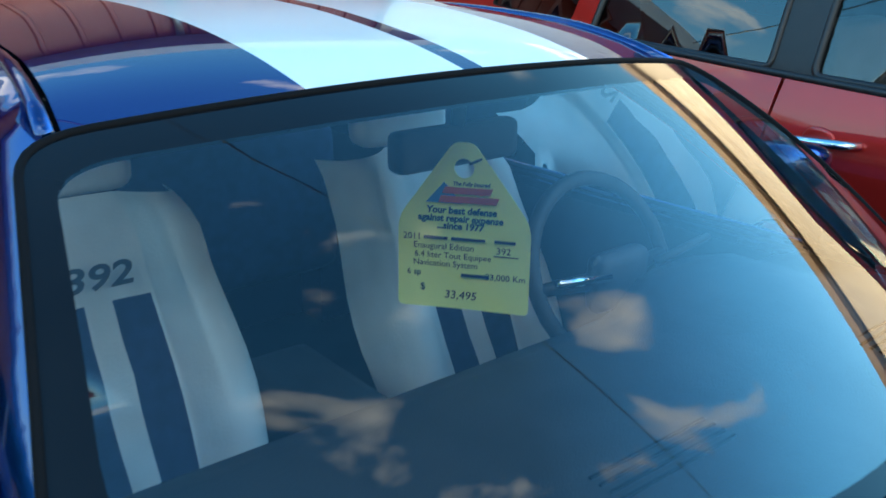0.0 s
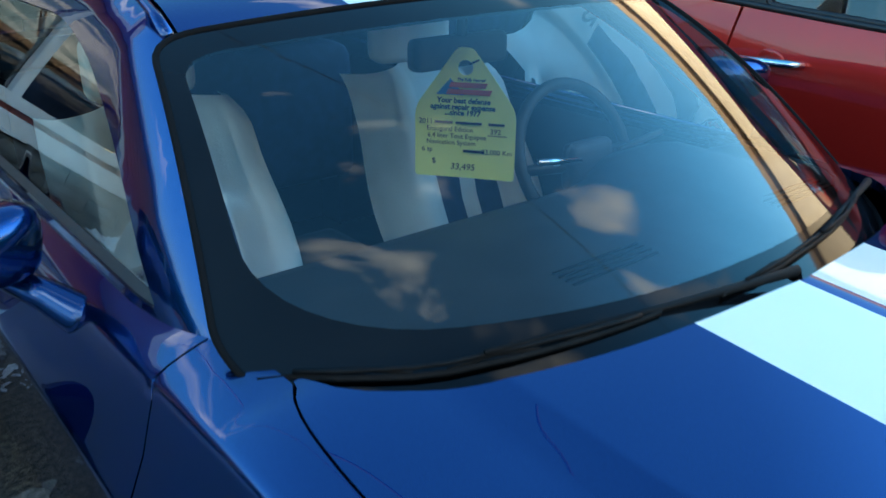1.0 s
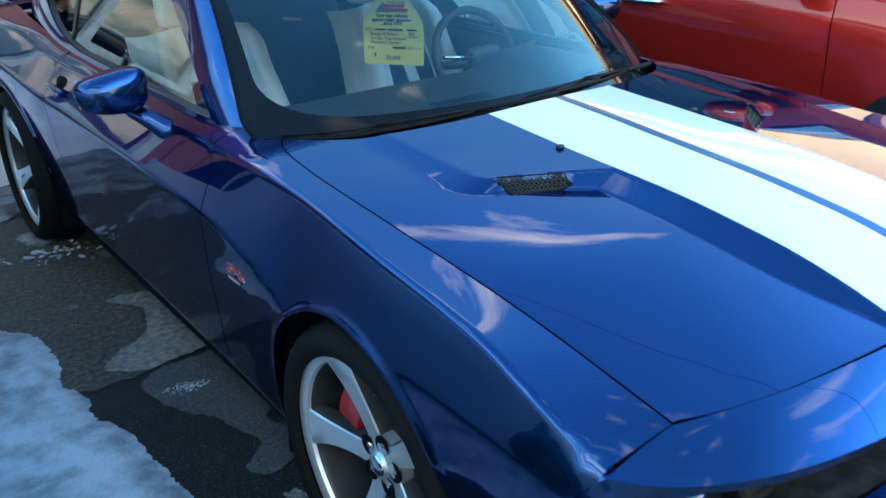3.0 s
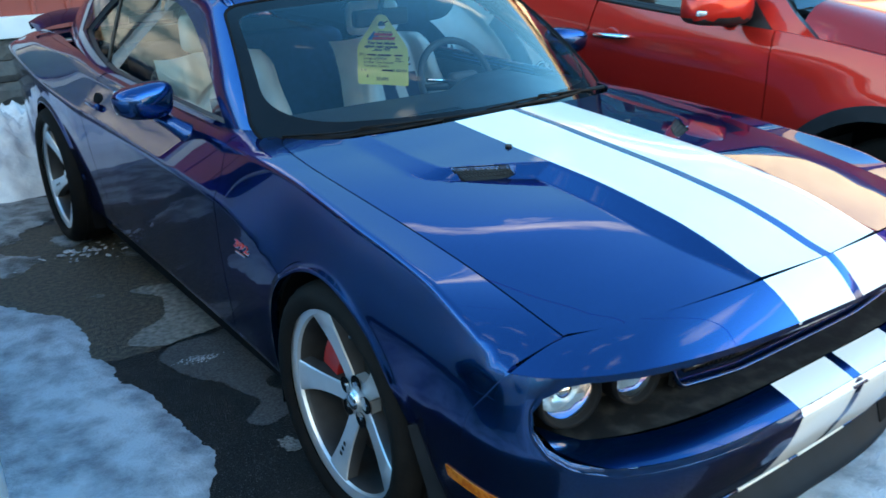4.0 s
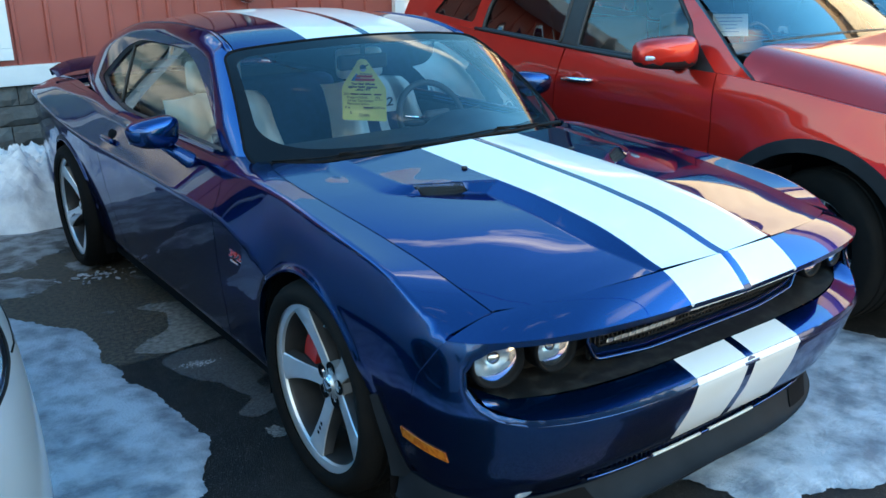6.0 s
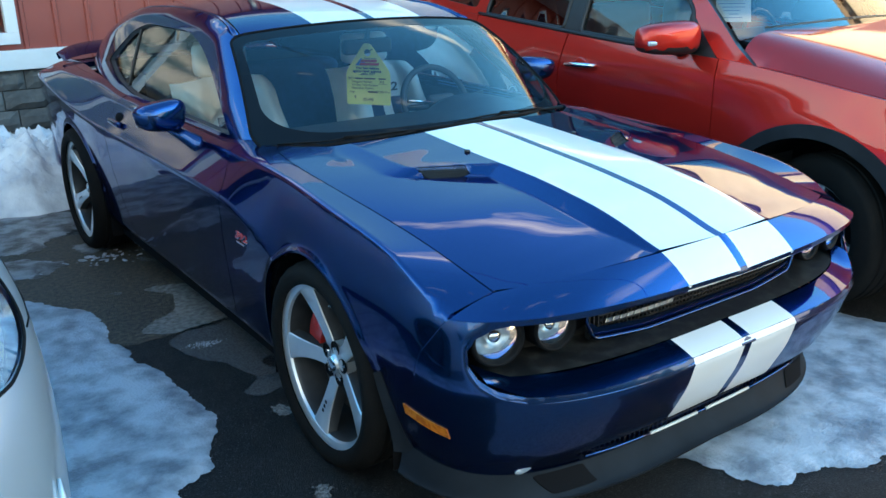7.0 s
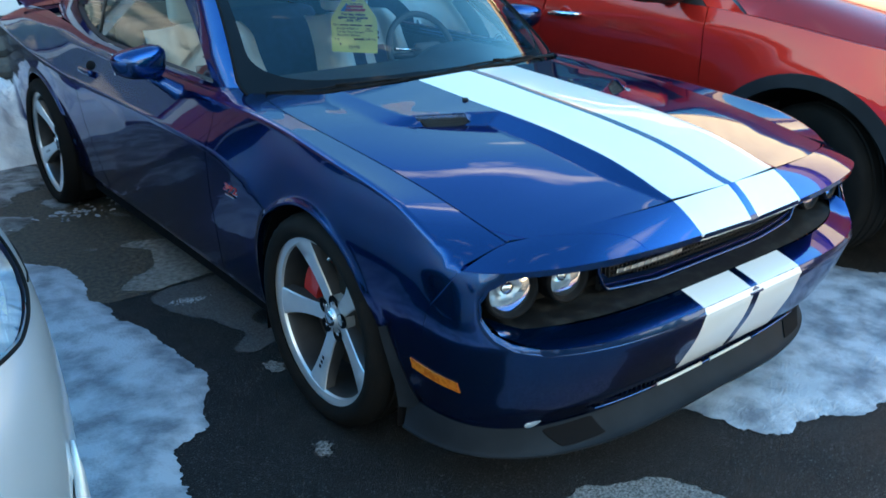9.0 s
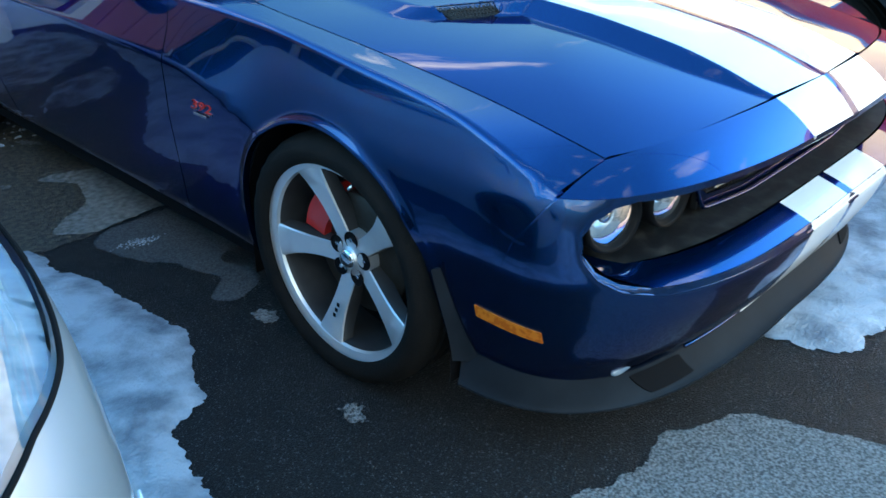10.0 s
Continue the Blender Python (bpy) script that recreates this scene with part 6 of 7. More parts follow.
lug_v, lug_f = lathe([(0.001, 0.072), (0.007, 0.071), (0.009, 0.066), (0.010, 0.054)], 6)
LUG = mesh_data("lug_nut", lug_v, lug_f, M_CHROME, smooth=False)
pit_v, pit_f = lathe([(0.001, 0.0625), (0.015, 0.0625), (0.0185, 0.0632), (0.0190, 0.0665)], 20)
PIT = mesh_data("lug_pocket", pit_v, pit_f, M_GAP)
disc_v, disc_f = lathe([(0.06, 0.02), (0.175, 0.02), (0.178, 0.016), (0.178, -0.012), (0.06, -0.012)], 48)
DISC = mesh_data("brake_disc", disc_v, disc_f, M_STEEL)
val_v, val_f = tube([(0.07, 0, 0.255), (0.094, 0, 0.238)], 0.005, 8)
VALVE = mesh_data("valve_stem", val_v, val_f, M_CHROME)
# flat black disc that stands for the shade behind the spokes
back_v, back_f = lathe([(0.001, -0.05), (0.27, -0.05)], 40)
BACKING = mesh_data("wheel_shade_disc", back_v, back_f, M_GAP)


def caliper_mesh():
    bm = bmesh.new()
    pts = []
    for a in range(-34, 35, 8):
        for r in (0.125, 0.205):
            for h in (0.045, -0.03):
                pts.append((h, r * math.sin(radians(a)), r * math.cos(radians(a))))
    n = len(pts) // 4
    f = []
    for i in range(n - 1):
        a, b = 4 * i, 4 * i + 4
        f += [(a, b, b + 2, a + 2), (a + 2, b + 2, b + 3, a + 3), (a + 1, a + 3, b + 3, b + 1), (a, a + 1, b + 1, b)]
    f += [(0, 2, 3, 1), (4 * n - 4, 4 * n - 3, 4 * n - 1, 4 * n - 2)]
    return sharp(mesh_data("brake_caliper", pts, f, M_CALIPER), 40)


CALIPER = caliper_mesh()


def coupe_wheel(s, y, turn, hub_x):
    """Outer face towards s along x."""
    wheel = thing("wheel", "", "")
    wheel.parent = coupe
    face = Matrix.Rotation(math.pi, 4, "Z") if s < 0 else Matrix.Identity(4)
    wheel.matrix_basis = Matrix.Translation((s * (hub_x - 0.070), y, 0.358)) @ face
    put("tyre", TYRE, wheel, "worn black low-profile tyre")
    rim = put("rim", RIM, wheel, "polished five-spoke alloy rim")
    put("wheel_shade_disc", BACKING, wheel)
    # angles run from straight up towards the car's nose
    sg = 1 if s < 0 else -1
    for k in range(5):
        a = radians(turn + 72 * k)
        put("spoke", SPOKE, wheel, m=Matrix.Rotation(-sg * a, 4, "X"))
    put("hub", HUB, wheel)
    put("centre_cap", CAP, wheel)
    for k in range(5):
        a = radians(turn + 36 + 72 * k)
        r = Matrix.Rotation(-sg * a, 4, "X") @ Matrix.Translation((-0.0075, 0, 0.058))
        put("lug_pocket", PIT, wheel, m=r @ Matrix.Diagonal((1.0, 1.35, 1.35, 1)))
        put("lug_nut", LUG, wheel, m=r @ Matrix.Translation((-0.0055, 0, 0)))
    put("brake_disc", DISC, wheel, "worn steel brake disc")
    put("brake_caliper", CALIPER, wheel, "red brake caliper", Matrix.Rotation(sg * radians(46), 4, "X"))
    put("valve_stem", VALVE, wheel, m=Matrix.Rotation(-sg * radians(turn + 40), 4, "X"))
    for k in range(3):
        bm = box_bm((0.002, 0.010, 0.012), 0, 1)
        part("spoke_mark", bm, M_GAP, wheel, "", False, Matrix.Rotation(-sg * radians(turn + 72 * 3), 4, "X") @ Matrix.Translation((0.0815 + 0.0042 * k, 0.010 + 0.002 * k, 0.160 + k * 0.017)))
    return wheel


for s in (-1, 1):
    coupe_wheel(s, -0.006, -27, 0.866)
    coupe_wheel(s, 2.946, 20, 0.890)

# --- cabin: seats, dashboard, wheel, mirror ---
def seat_back(s):
    """Winged bucket backrest, pale outside and across the shoulders, navy in the middle with a pale stripe."""
    us = [-1, -0.98, -0.92, -0.84, -0.72, -0.60, -0.50, -0.42, -0.38, -0.30, -0.20, -0.10, -0.075, 0, 0.075, 0.10, 0.20, 0.30, 0.38, 0.42, 0.50, 0.60, 0.72, 0.84, 0.92, 0.98, 1]
    vs = [0, 0.1, 0.2, 0.3, 0.4, 0.5, 0.60, 0.68, 0.715, 0.73, 0.78, 0.84, 0.9, 0.95, 0.98, 1.0]
    v, f, sl = [], [], []
    for t in vs:
        half = 0.258 + 0.030 * math.sin(math.pi * min(1, t * 1.25)) ** 1.5 - 0.022 * max(0, (t - 0.84) / 0.16) ** 2.5
        for u in us:
            au = abs(u)
            bol = 0.075 * math.exp(-((au - 0.70) / 0.24) ** 2) * (1 - 0.55 * max(0, t - 0.5))
            rim = 0.11 * max(0, (au - 0.86) / 0.14) ** 2
            groove = -0.010 * math.exp(-((au - 0.40) / 0.03) ** 2)
            tip = 0.06 * max(0, (t - 0.9) / 0.1) ** 2
            y = 1.50 + 0.29 * t - bol + rim - groove + tip + 0.008 * math.sin(t * 22) * (au < 0.38) * (t < 0.66)
            v.append((s * 0.430 + u * half, y, 0.46 + 0.635 * t - 0.030 * au ** 6 * t))
    n = len(us)
    for i in range(len(vs) - 1):
        for j in range(n - 1):
            f.append((i * n + j, i * n + j + 1, (i + 1) * n + j + 1, (i + 1) * n + j))
            uc, tc = abs(us[j] + us[j + 1]) / 2, (vs[i] + vs[i + 1]) / 2
            sl.append(1 if uc < 0.40 and tc < 0.72 and not uc < 0.088 else 0)
    seat = put("seat_backrest", mesh_data("seat_backrest", v, orient(v, f, (0, -1, 0)), [M_LEATHER, M_BLUELEATHER], sl), coupe, "pale leather bucket seat with a navy middle")
    written("seat_figures", "392", 0.066, M_DASH, seat, basis((s * 0.430, 1.698, 0.968), (1, 0, 0), (0, 0.42, 1)), shear=0.22, bold=0.0016, width=1.35)
    bm = box_bm((0.27, 0.10, 0.165), 0.045, 4, (s * 0.415, 1.90, 1.170))
    part("headrest", bm, M_LEATHER, seat, "pale leather headrest")
    bm = box_bm((0.54, 0.50, 0.16), 0.06, 4, (s * 0.430, 1.36, 0.42))
    part("seat_cushion", bm, M_LEATHER, seat)
    return seat


seat_back(-1)
seat_back(1)
part("rear_seat", box_bm((1.16, 0.22, 0.52), 0.08, 4, (0, 2.56, 0.80)), M_BLUELEATHER, coupe, "navy rear bench")
part("rear_shelf", box_bm((1.1, 0.62, 0.03), 0.01, 2, (0, 3.05, 1.03)), M_DASH, coupe, "dark rear shelf")
# headliner and pillars' inner faces
hv = []
for i in range(12):
    for j in range(13):
        u, t = -1 + 2 * j / 12, i / 11
        y = 1.17 + 1.75 * t
        hv.append((u * 0.565, y, float(ROOF_Z(y)) - 0.035 - 0.03 * u * u))
put("headliner", mesh_data("headliner", hv, orient(hv, grid_faces(12, 13), (0, 0, -1)), M_LINER), coupe, "grey cloth headliner")
for s in (-1, 1):
    part("sun_visor", box_bm((0.42, 0.17, 0.018), 0.008, 2), M_LINER, coupe, "", True, pose(s * 0.33, 1.26, 1.352, 10, s * 4, 0))
part("overhead_console", box_bm((0.26, 0.24, 0.05), 0.02, 3, (0.03, 1.28, 1.355)), M_DASH, coupe)
# dashboard with a hooded cluster
dv = []
prof = [(0.44, 0.955), (0.60, 0.970), (0.78, 0.981), (0.92, 0.980), (0.975, 0.962), (1.0, 0.91), (0.985, 0.80), (0.95, 0.66), (0.93, 0.50)]
for j in range(35):
    x = -0.72 + 1.44 * j / 34
    hood = 0.045 * math.exp(-((x - 0.40) / 0.16) ** 4)
    for y, z in prof:
        back = 0.28 * (abs(x) / 0.75) ** 2.3 if y < 0.7 else 0.0
        dv.append((x, y + back * (0.7 - y) / 0.3 + (0.03 * hood / 0.045 if y > 0.88 else 0), z + (hood if 0.7 < y < 0.985 and z > 0.9 else 0) - 0.006 * math.exp(-((y - 0.70) / 0.02) ** 2)))
put("dashboard", mesh_data("dashboard", dv, orient(dv, grid_faces(35, len(prof)), (0, 0, 1)), M_DASH), coupe, "dark dashboard with a hooded cluster")
for x0 in (-0.10, 0.50):
    for k in range(4):
        part("demister_slot", box_bm((0.22, 0.006, 0.003), 0.001, 1, (x0, 0.60 + 0.016 * k, 0.9735 + 0.0011 * k)), M_GAP, coupe, "", False)
sw = [(0.385 + 0.185 * math.cos(a), 1.16 + 0.075 * math.sin(a), 0.955 + 0.17 * math.sin(a)) for a in np.linspace(0, 2 * math.pi, 37)[:-1]]
tv, tf = tube(sw, 0.016, 10, True)
wheel_rim = put("steering_wheel", mesh_data("steering_wheel", tv, tf, M_DASH), coupe, "dark leather steering wheel")
bm = box_bm((0.15, 0.05, 0.12), 0.03, 3, (0.385, 1.12, 0.945))
part("wheel_boss", bm, M_DASH, wheel_rim)
for a in (0, 180, 270):
    e = Vector((0.385 + 0.18 * math.cos(radians(a)), 1.155 + 0.07 * math.sin(radians(a)), 0.95 + 0.165 * math.sin(radians(a))))
    tv, tf = tube([Vector((0.385, 1.125, 0.945)), e], [0.022, 0.014], 8)
    put("wheel_spoke", mesh_data("wheel_spoke", tv, tf, M_GUN), wheel_rim)
for s in (-1, 1):
    tv, tf = tube([(0.385 + s * 0.07, 1.08, 0.975), (0.385 + s * 0.22, 1.07, 1.0)], 0.009, 6)
    put("stalk", mesh_data("stalk", tv, tf, M_CHROME if s < 0 else M_DASH), coupe)
part("inner_mirror", box_bm((0.25, 0.045, 0.068), 0.018, 3, (0.0, 1.155, 1.262)), M_BLACK, coupe, "black rear-view mirror")
tv, tf = tube([(0, 1.15, 1.29), (0, 1.14, 1.365)], 0.012, 8)
put("mirror_stem", mesh_data("mirror_stem", tv, tf, M_BLACK), coupe)
part("cabin_floor", box_bm((1.40, 2.1, 0.06), 0.02, 1, (0, 1.75, 0.30)), M_DASH, coupe, "dark carpet", False)
part("centre_console", box_bm((0.20, 0.9, 0.30), 0.04, 3, (0, 1.42, 0.48)), M_DASH, coupe)
for s in (-1, 1):
    v = [(s * 0.765, y, z) for y in np.linspace(0.75, 2.9, 8) for z in (0.28, 0.62, 0.94)]
    put("door_trim", mesh_data("door_trim", v, orient(v, grid_faces(8, 3), (-s, 0, 0)), M_DASH), coupe, "dark door trim")

# ---- yellow-green card that hangs from the coupe's mirror ----
tag = thing("price_tag", "yellow-green warranty price tag hanging from the rear-view mirror", "price tag", at=(-0.024, 1.083, 1.004))
TM = basis((0, 0, 0), (0.130, -0.175, 0), (0, 0, 1))
W2, SH, TH = 0.109, 0.150, 0.278
outline = round_loop([(-W2, 0), (W2, 0), (W2, SH), (0.016, TH), (-0.016, TH), (-W2, SH)], [0.010, 0.010, 0.022, 0.012, 0.012, 0.022])
hook = [(0.016 * math.cos(a), TH - 0.042 + 0.016 * math.sin(a)) for a in np.linspace(0, 2 * math.pi, 19)[:-1]]
v, f, _ = patch(outline, [hook], 0.02)
curl = [(a, b, -0.006 * math.sin(math.pi * b / 0.28) + 0.004 * (a / W2) ** 2) for a, b in v]
put("card", shell(np.array(curl), orient(curl, f, (0, 0, 1)), np.array([0, 0, -0.0012]), M_TAG, "card"), tag, "", TM)

slit = [(0.010, TH - 0.036, 0.0), (0.030, TH - 0.026, 0.0), (0.029, TH - 0.023, 0.0), (0.008, TH - 0.032, 0.0)]
put("hook_slit", mesh_data("hook_slit", slit, [(0, 1, 2, 3)], M_GAP, smooth=False), tag, m=TM @ Matrix.Translation((0, 0, 0.001)))


def tag_line(name, text, size, mat, x, y, **kw):
    z = -0.006 * math.sin(math.pi * y / 0.28) + 0.004 * (x / W2) ** 2 + 0.0022
    return written(name, text, size, mat, tag, TM @ Matrix.Translation((x, y, z)), **kw)


tag_line("print_line", "Your best defense", 0.0155, M_TEAL, -0.004, 0.1660, bold=0.0006, shear=0.1)
tag_line("print_line", "against repair expense", 0.0155, M_TEAL, -0.006, 0.1525, bold=0.0006, shear=0.1)
tag_line("print_line", "...since 1977", 0.0155, M_TEAL, -0.006, 0.1400, bold=0.0006, shear=0.1)
tag_line("print_line", "The Fully Insured", 0.0085, M_TEAL, 0.012, 0.2110, bold=0.0003, shear=0.2)
# logo: a blue triangle with two red bars
tri = [(-0.062, 0.1785, 0.0), (-0.002, 0.1785, 0.0), (-0.032, 0.213, 0.0)]
put("logo_mark", mesh_data("logo_mark", tri, [(0, 1, 2)], M_PRINTBLUE, smooth=False), tag, m=TM @ Matrix.Translation((0, 0, -0.0025)))
for x, y, w, h in ((0.006, 0.2000, 0.078, 0.011), (0.008, 0.1855, 0.094, 0.011)):
    bm = box_bm((w, h, 0.0008), 0, 1)
    for vv in bm.verts:
        vv.co.x += 0.4 * vv.co.y
    part("logo_bar", bm, M_PRINTRED, tag, "", False, TM @ Matrix.Translation((x, y, -0.0015)))
# pen lines: words that can be read are written, the maker's names stay plain strokes
tag_line("pen_line", "2011", 0.0155, M_INK, -0.085, 0.1195)
for x, w in ((-0.046, 0.040), (0.008, 0.056), (0.068, 0.034)):
    part("pen_bar", box_bm((w, 0.0052, 0.0006), 0.001, 1), M_INK, tag, "", False, TM @ Matrix.Translation((x, 0.1195, -0.0015)))
tag_line("pen_line", "Enaugural Edition", 0.0145, M_INK, -0.033, 0.1045)
tag_line("pen_line", "392", 0.0160, M_INK, 0.066, 0.1040)
part("pen_bar", box_bm((0.040, 0.0014, 0.0006), 0, 1), M_INK, tag, "", False, TM @ Matrix.Translation((0.070, 0.0955, -0.0012)))
tag_line("pen_line", "6.4 liter Tout Equipee", 0.0145, M_INK, -0.018, 0.0895)
tag_line("pen_line", "Navication System", 0.0145, M_INK, -0.030, 0.0755)
tag_line("pen_line", "6 sp", 0.0145, M_INK, -0.082, 0.0590)
part("pen_bar", box_bm((0.046, 0.0060, 0.0006), 0.001, 1), M_INK, tag, "", False, TM @ Matrix.Translation((0.020, 0.0590, 0.0)))
tag_line("pen_line", "83,000 Km", 0.0150, M_INK, 0.070, 0.0595)
tag_line("pen_line", "$", 0.0170, M_INK, -0.067, 0.0345)
tag_line("pen_line", "33,495", 0.0200, M_INK, -0.004, 0.0235, shear=0.15)

# ---- the red crossover beside it: right flank at x = 1.60, nose towards -y ----
SX = 2.545            # centre line
SUV_WZ = curve1([0.20, 0.30, 0.45, 0.70, 0.90, 1.02, 1.10, 1.18, 1.26], [0.88, 0.925, 0.938, 0.945, 0.943, 0.935, 0.915, 0.885, 0.850])
SUV_PLAN = curve1([-1.05, -0.85, -0.6, -0.2, 0.3, 2.4, 3.0, 3.5], [0.72, 0.87, 0.955, 0.99, 1.0, 1.0, 0.98, 0.90])
BELT = curve1([-1.05, -0.8, -0.3, 0.05, 0.36, 0.5, 1.0, 1.5, 2.3, 3.0, 3.5], [0.90, 0.985, 1.06, 1.105, 1.135, 1.142, 1.160, 1.190, 1.245, 1.29, 1.30])
SUV_ARCH_Y, SUV_ARCH_R, SUV_REAR_Y = -0.175, 0.475, 2.585


def suv_pt(y, z):
    y, z = np.asarray(y, float), np.asarray(z, float)
    x = SUV_WZ(z) * SUV_PLAN(y)
    # swell over the wheels, crease under the handles
    for cy in (SUV_ARCH_Y, SUV_REAR_Y):
        d = np.hypot(y - cy, z - 0.37)
        x = x + 0.030 * np.exp(-((d - 0.47) / 0.13) ** 2)
    x = x + 0.006 * np.exp(-((z - (0.965 + 0.05 * (y - 1))) / 0.035) ** 2) * smooth_step(0.4, 0.6, y)
    return x


def make_suv(paint, body_label, group=""):
    suv = thing("crossover", body_label, "car", group)

    def panel(name, loop, s, label="", mat=None, out=0.0, step=0.045):
        v, f, _ = patch(loop, [], step)
        v3 = np.stack([s * (suv_pt(v[:, 0], v[:, 1]) + out), v[:, 0], v[:, 1]], 1)
        return put(name, shell(v3, orient(v3, f, (s, 0, 0)), np.array([-s * 0.02, 0, 0.0]), mat or paint, name), suv, label)

    def belt(y0, y1, n):
        return [(y0 + (y1 - y0) * k / n, float(BELT(y0 + (y1 - y0) * k / n))) for k in range(n + 1)]

    def cab_x(y, z):
        z0 = BELT(np.asarray(y, float))
        return suv_pt(y, z0) - 0.012 - 0.42 * np.clip(z - z0, 0, 1) ** 1.1

    for s in (-1, 1):
        g = 0.003
        panel("front_fender", [(0.40 - g, 0.34), (0.405 - g, 0.9), (0.42 - g, float(BELT(0.42)))] + belt(0.40, -0.95, 26) + [(-0.95, 0.45), (-0.66, 0.45)] + arc(SUV_ARCH_Y, 0.37, SUV_ARCH_R, 170, 4, 30), s)
        d1 = panel("front_door", [(0.40 + g, 0.34), (0.405 + g, 0.9), (0.42 + g, float(BELT(0.42)))] + belt(0.45, 1.53, 18) + [(1.56, 0.9), (1.58, 0.34)], s)
        d2 = panel("rear_door", [(1.58 + 2 * g, 0.34), (1.56 + 2 * g, 0.9), (1.54 + g, float(BELT(1.54)))] + belt(1.56, 2.45, 14) + [(2.42, 0.92), (2.20, 0.66), (2.12, 0.34)], s)
        panel("rear_quarter_panel", [(2.12 + g * 2, 0.34), (2.20 + g * 2, 0.66), (2.42 + g, 0.92), (2.456, float(BELT(2.456)))] + belt(2.48, 3.45, 16) + [(3.45, 0.40), (3.06, 0.38)] + arc(SUV_REAR_Y, 0.37, SUV_ARCH_R, 5, 150, 26), s)
        # grey plastic arch lips and sill
        lip_o = arc(SUV_ARCH_Y, 0.37, SUV_ARCH_R + 0.052, 176, 0, 30)
        panel("arch_cladding", lip_o + list(reversed(arc(SUV_ARCH_Y, 0.37, SUV_ARCH_R - 0.012, 176, 0, 30))), s, "grey plastic wheel arch", M_CHIN, 0.008)
        panel("arch_cladding", arc(SUV_REAR_Y, 0.37, SUV_ARCH_R + 0.052, 178, 0, 30) + list(reversed(arc(SUV_REAR_Y, 0.37, SUV_ARCH_R - 0.012, 178, 0, 30))), s, "grey plastic wheel arch", M_CHIN, 0.008)
        panel("sill_cladding", [(0.36, 0.22), (2.12, 0.22), (2.12, 0.345), (0.36, 0.345)], s, "grey plastic sill", M_CHIN, 0.010)
        for dr, hy, hz in ((d1, 1.37, 1.028), (d2, 2.36, 1.08)):
            hx = float(suv_pt(hy, hz))
            pts = [Vector((s * (hx + o), hy + dy, hz - 0.04 * dy)) for dy, o in ((-0.135, 0.004), (-0.10, 0.034), (0.0, 0.042), (0.09, 0.034), (0.115, 0.012))]
            tv, tf = tube(pts, [0.011, 0.015, 0.016, 0.015, 0.011], 10)
            put("handle", mesh_data("handle", tv, tf, M_CHROME), dr, "chrome door handle")
            bm = bmesh.new()
            bmesh.ops.create_uvsphere(bm, u_segments=20, v_segments=10, radius=1, matrix=Matrix.Translation((s * (hx - 0.004), hy + 0.0, hz)) @ Matrix.Diagonal((0.010, 0.055, 0.042, 1)))
            part("handle_cup", bm, paint, dr)
        # cabin side: pillars with window openings
        roof = curve1([0.90, 1.3, 1.7, 2.4, 3.0, 3.4], [1.615, 1.665, 1.685, 1.68, 1.63, 1.52])
        outline = [(0.20, float(BELT(0.20)) - 0.01)] + [(0.32 + 0.56 * t, 1.185 + 0.42 * t + 0.03 * t * (1 - t) * 2) for t in np.linspace(0.05, 1, 10)] + [(y, float(roof(y))) for y in np.linspace(0.92, 3.4, 20)] + [(3.48, 1.29)] + [(y, float(BELT(y)) - 0.012) for y in np.linspace(3.4, 0.24, 30)]
        w_f = round_loop([(0.60, 1.160), (1.45, 1.205), (1.45, 1.60), (1.05, 1.59), (0.80, 1.49), (0.67, 1.36)], 0.03)
        w_r = round_loop([(1.60, 1.216), (2.38, 1.265), (2.36, 1.42), (2.28, 1.60), (1.60, 1.61)], 0.03)
        w_q = round_loop([(2.50, 1.30), (3.0, 1.35), (2.85, 1.50), (2.46, 1.58)], 0.04)
        v, f, _ = patch(outline, [w_f, w_r, w_q], 0.05, None, [[(1.44, 1.602), (1.61, 1.612)], [(1.44, 1.204), (1.61, 1.216)]])
        v3 = np.stack([s * cab_x(v[:, 0], v[:, 1]), v[:, 0], v[:, 1]], 1)
        mid = v[np.array(f)].mean(1)
        # the middle pillar is matt black
        pillar = (mid[:, 0] > 1.43) & (mid[:, 0] < 1.62) & (mid[:, 1] < 1.606) & (mid[:, 1] > 1.20)
        put("cabin_side", shell(v3, orient(v3, f, (s, 0, 0.3)), np.array([-s * 0.03, 0, 0]), [paint, M_BLACK], "cabin_side", slots=[int(b) for b in pillar], flange_slot=1), suv, "painted pillars with a black middle pillar")
        for wl_ in (w_f, w_r):
            pts = [Vector((s * (float(cab_x(a, b)) - 0.002), a, b)) for a, b in densify(wl_, 0.05)]
            tv, tf = tube(pts, 0.013, 6, True)
            put("window_frame", mesh_data("window_frame", tv, tf, M_BLACK), suv, "black window frame")
        for nm, lp, mt in (("front_window", w_f, M_SIDE), ("rear_window", w_r, M_PRIV), ("quarter_window", w_q, M_PRIV)):
            v, f, _ = patch(lp, [], 0.07)
            v3 = np.stack([s * (cab_x(v[:, 0], v[:, 1]) - 0.012), v[:, 0], v[:, 1]], 1)
            gl = put(nm, mesh_data(nm, v3, orient(v3, f, (s, 0, 0.3)), mt), suv, "side window reflecting the evening sky")
            gl.visible_shadow = False
        pts = [Vector((s * (float(suv_pt(y, BELT(y))) - 0.004), y, float(BELT(y)) + 0.010)) for y in np.linspace(0.62, 2.45, 20)]
        tv, tf = tube(pts, 0.012, 8)
        put("belt_moulding", mesh_data("belt_moulding", tv, tf, M_BLACK), suv, "black belt moulding")
        # sail in front of the window and the mirror on it
        v = [(0.44, 1.137), (0.66, 1.152), (0.68, 1.345), (0.655, 1.335)]
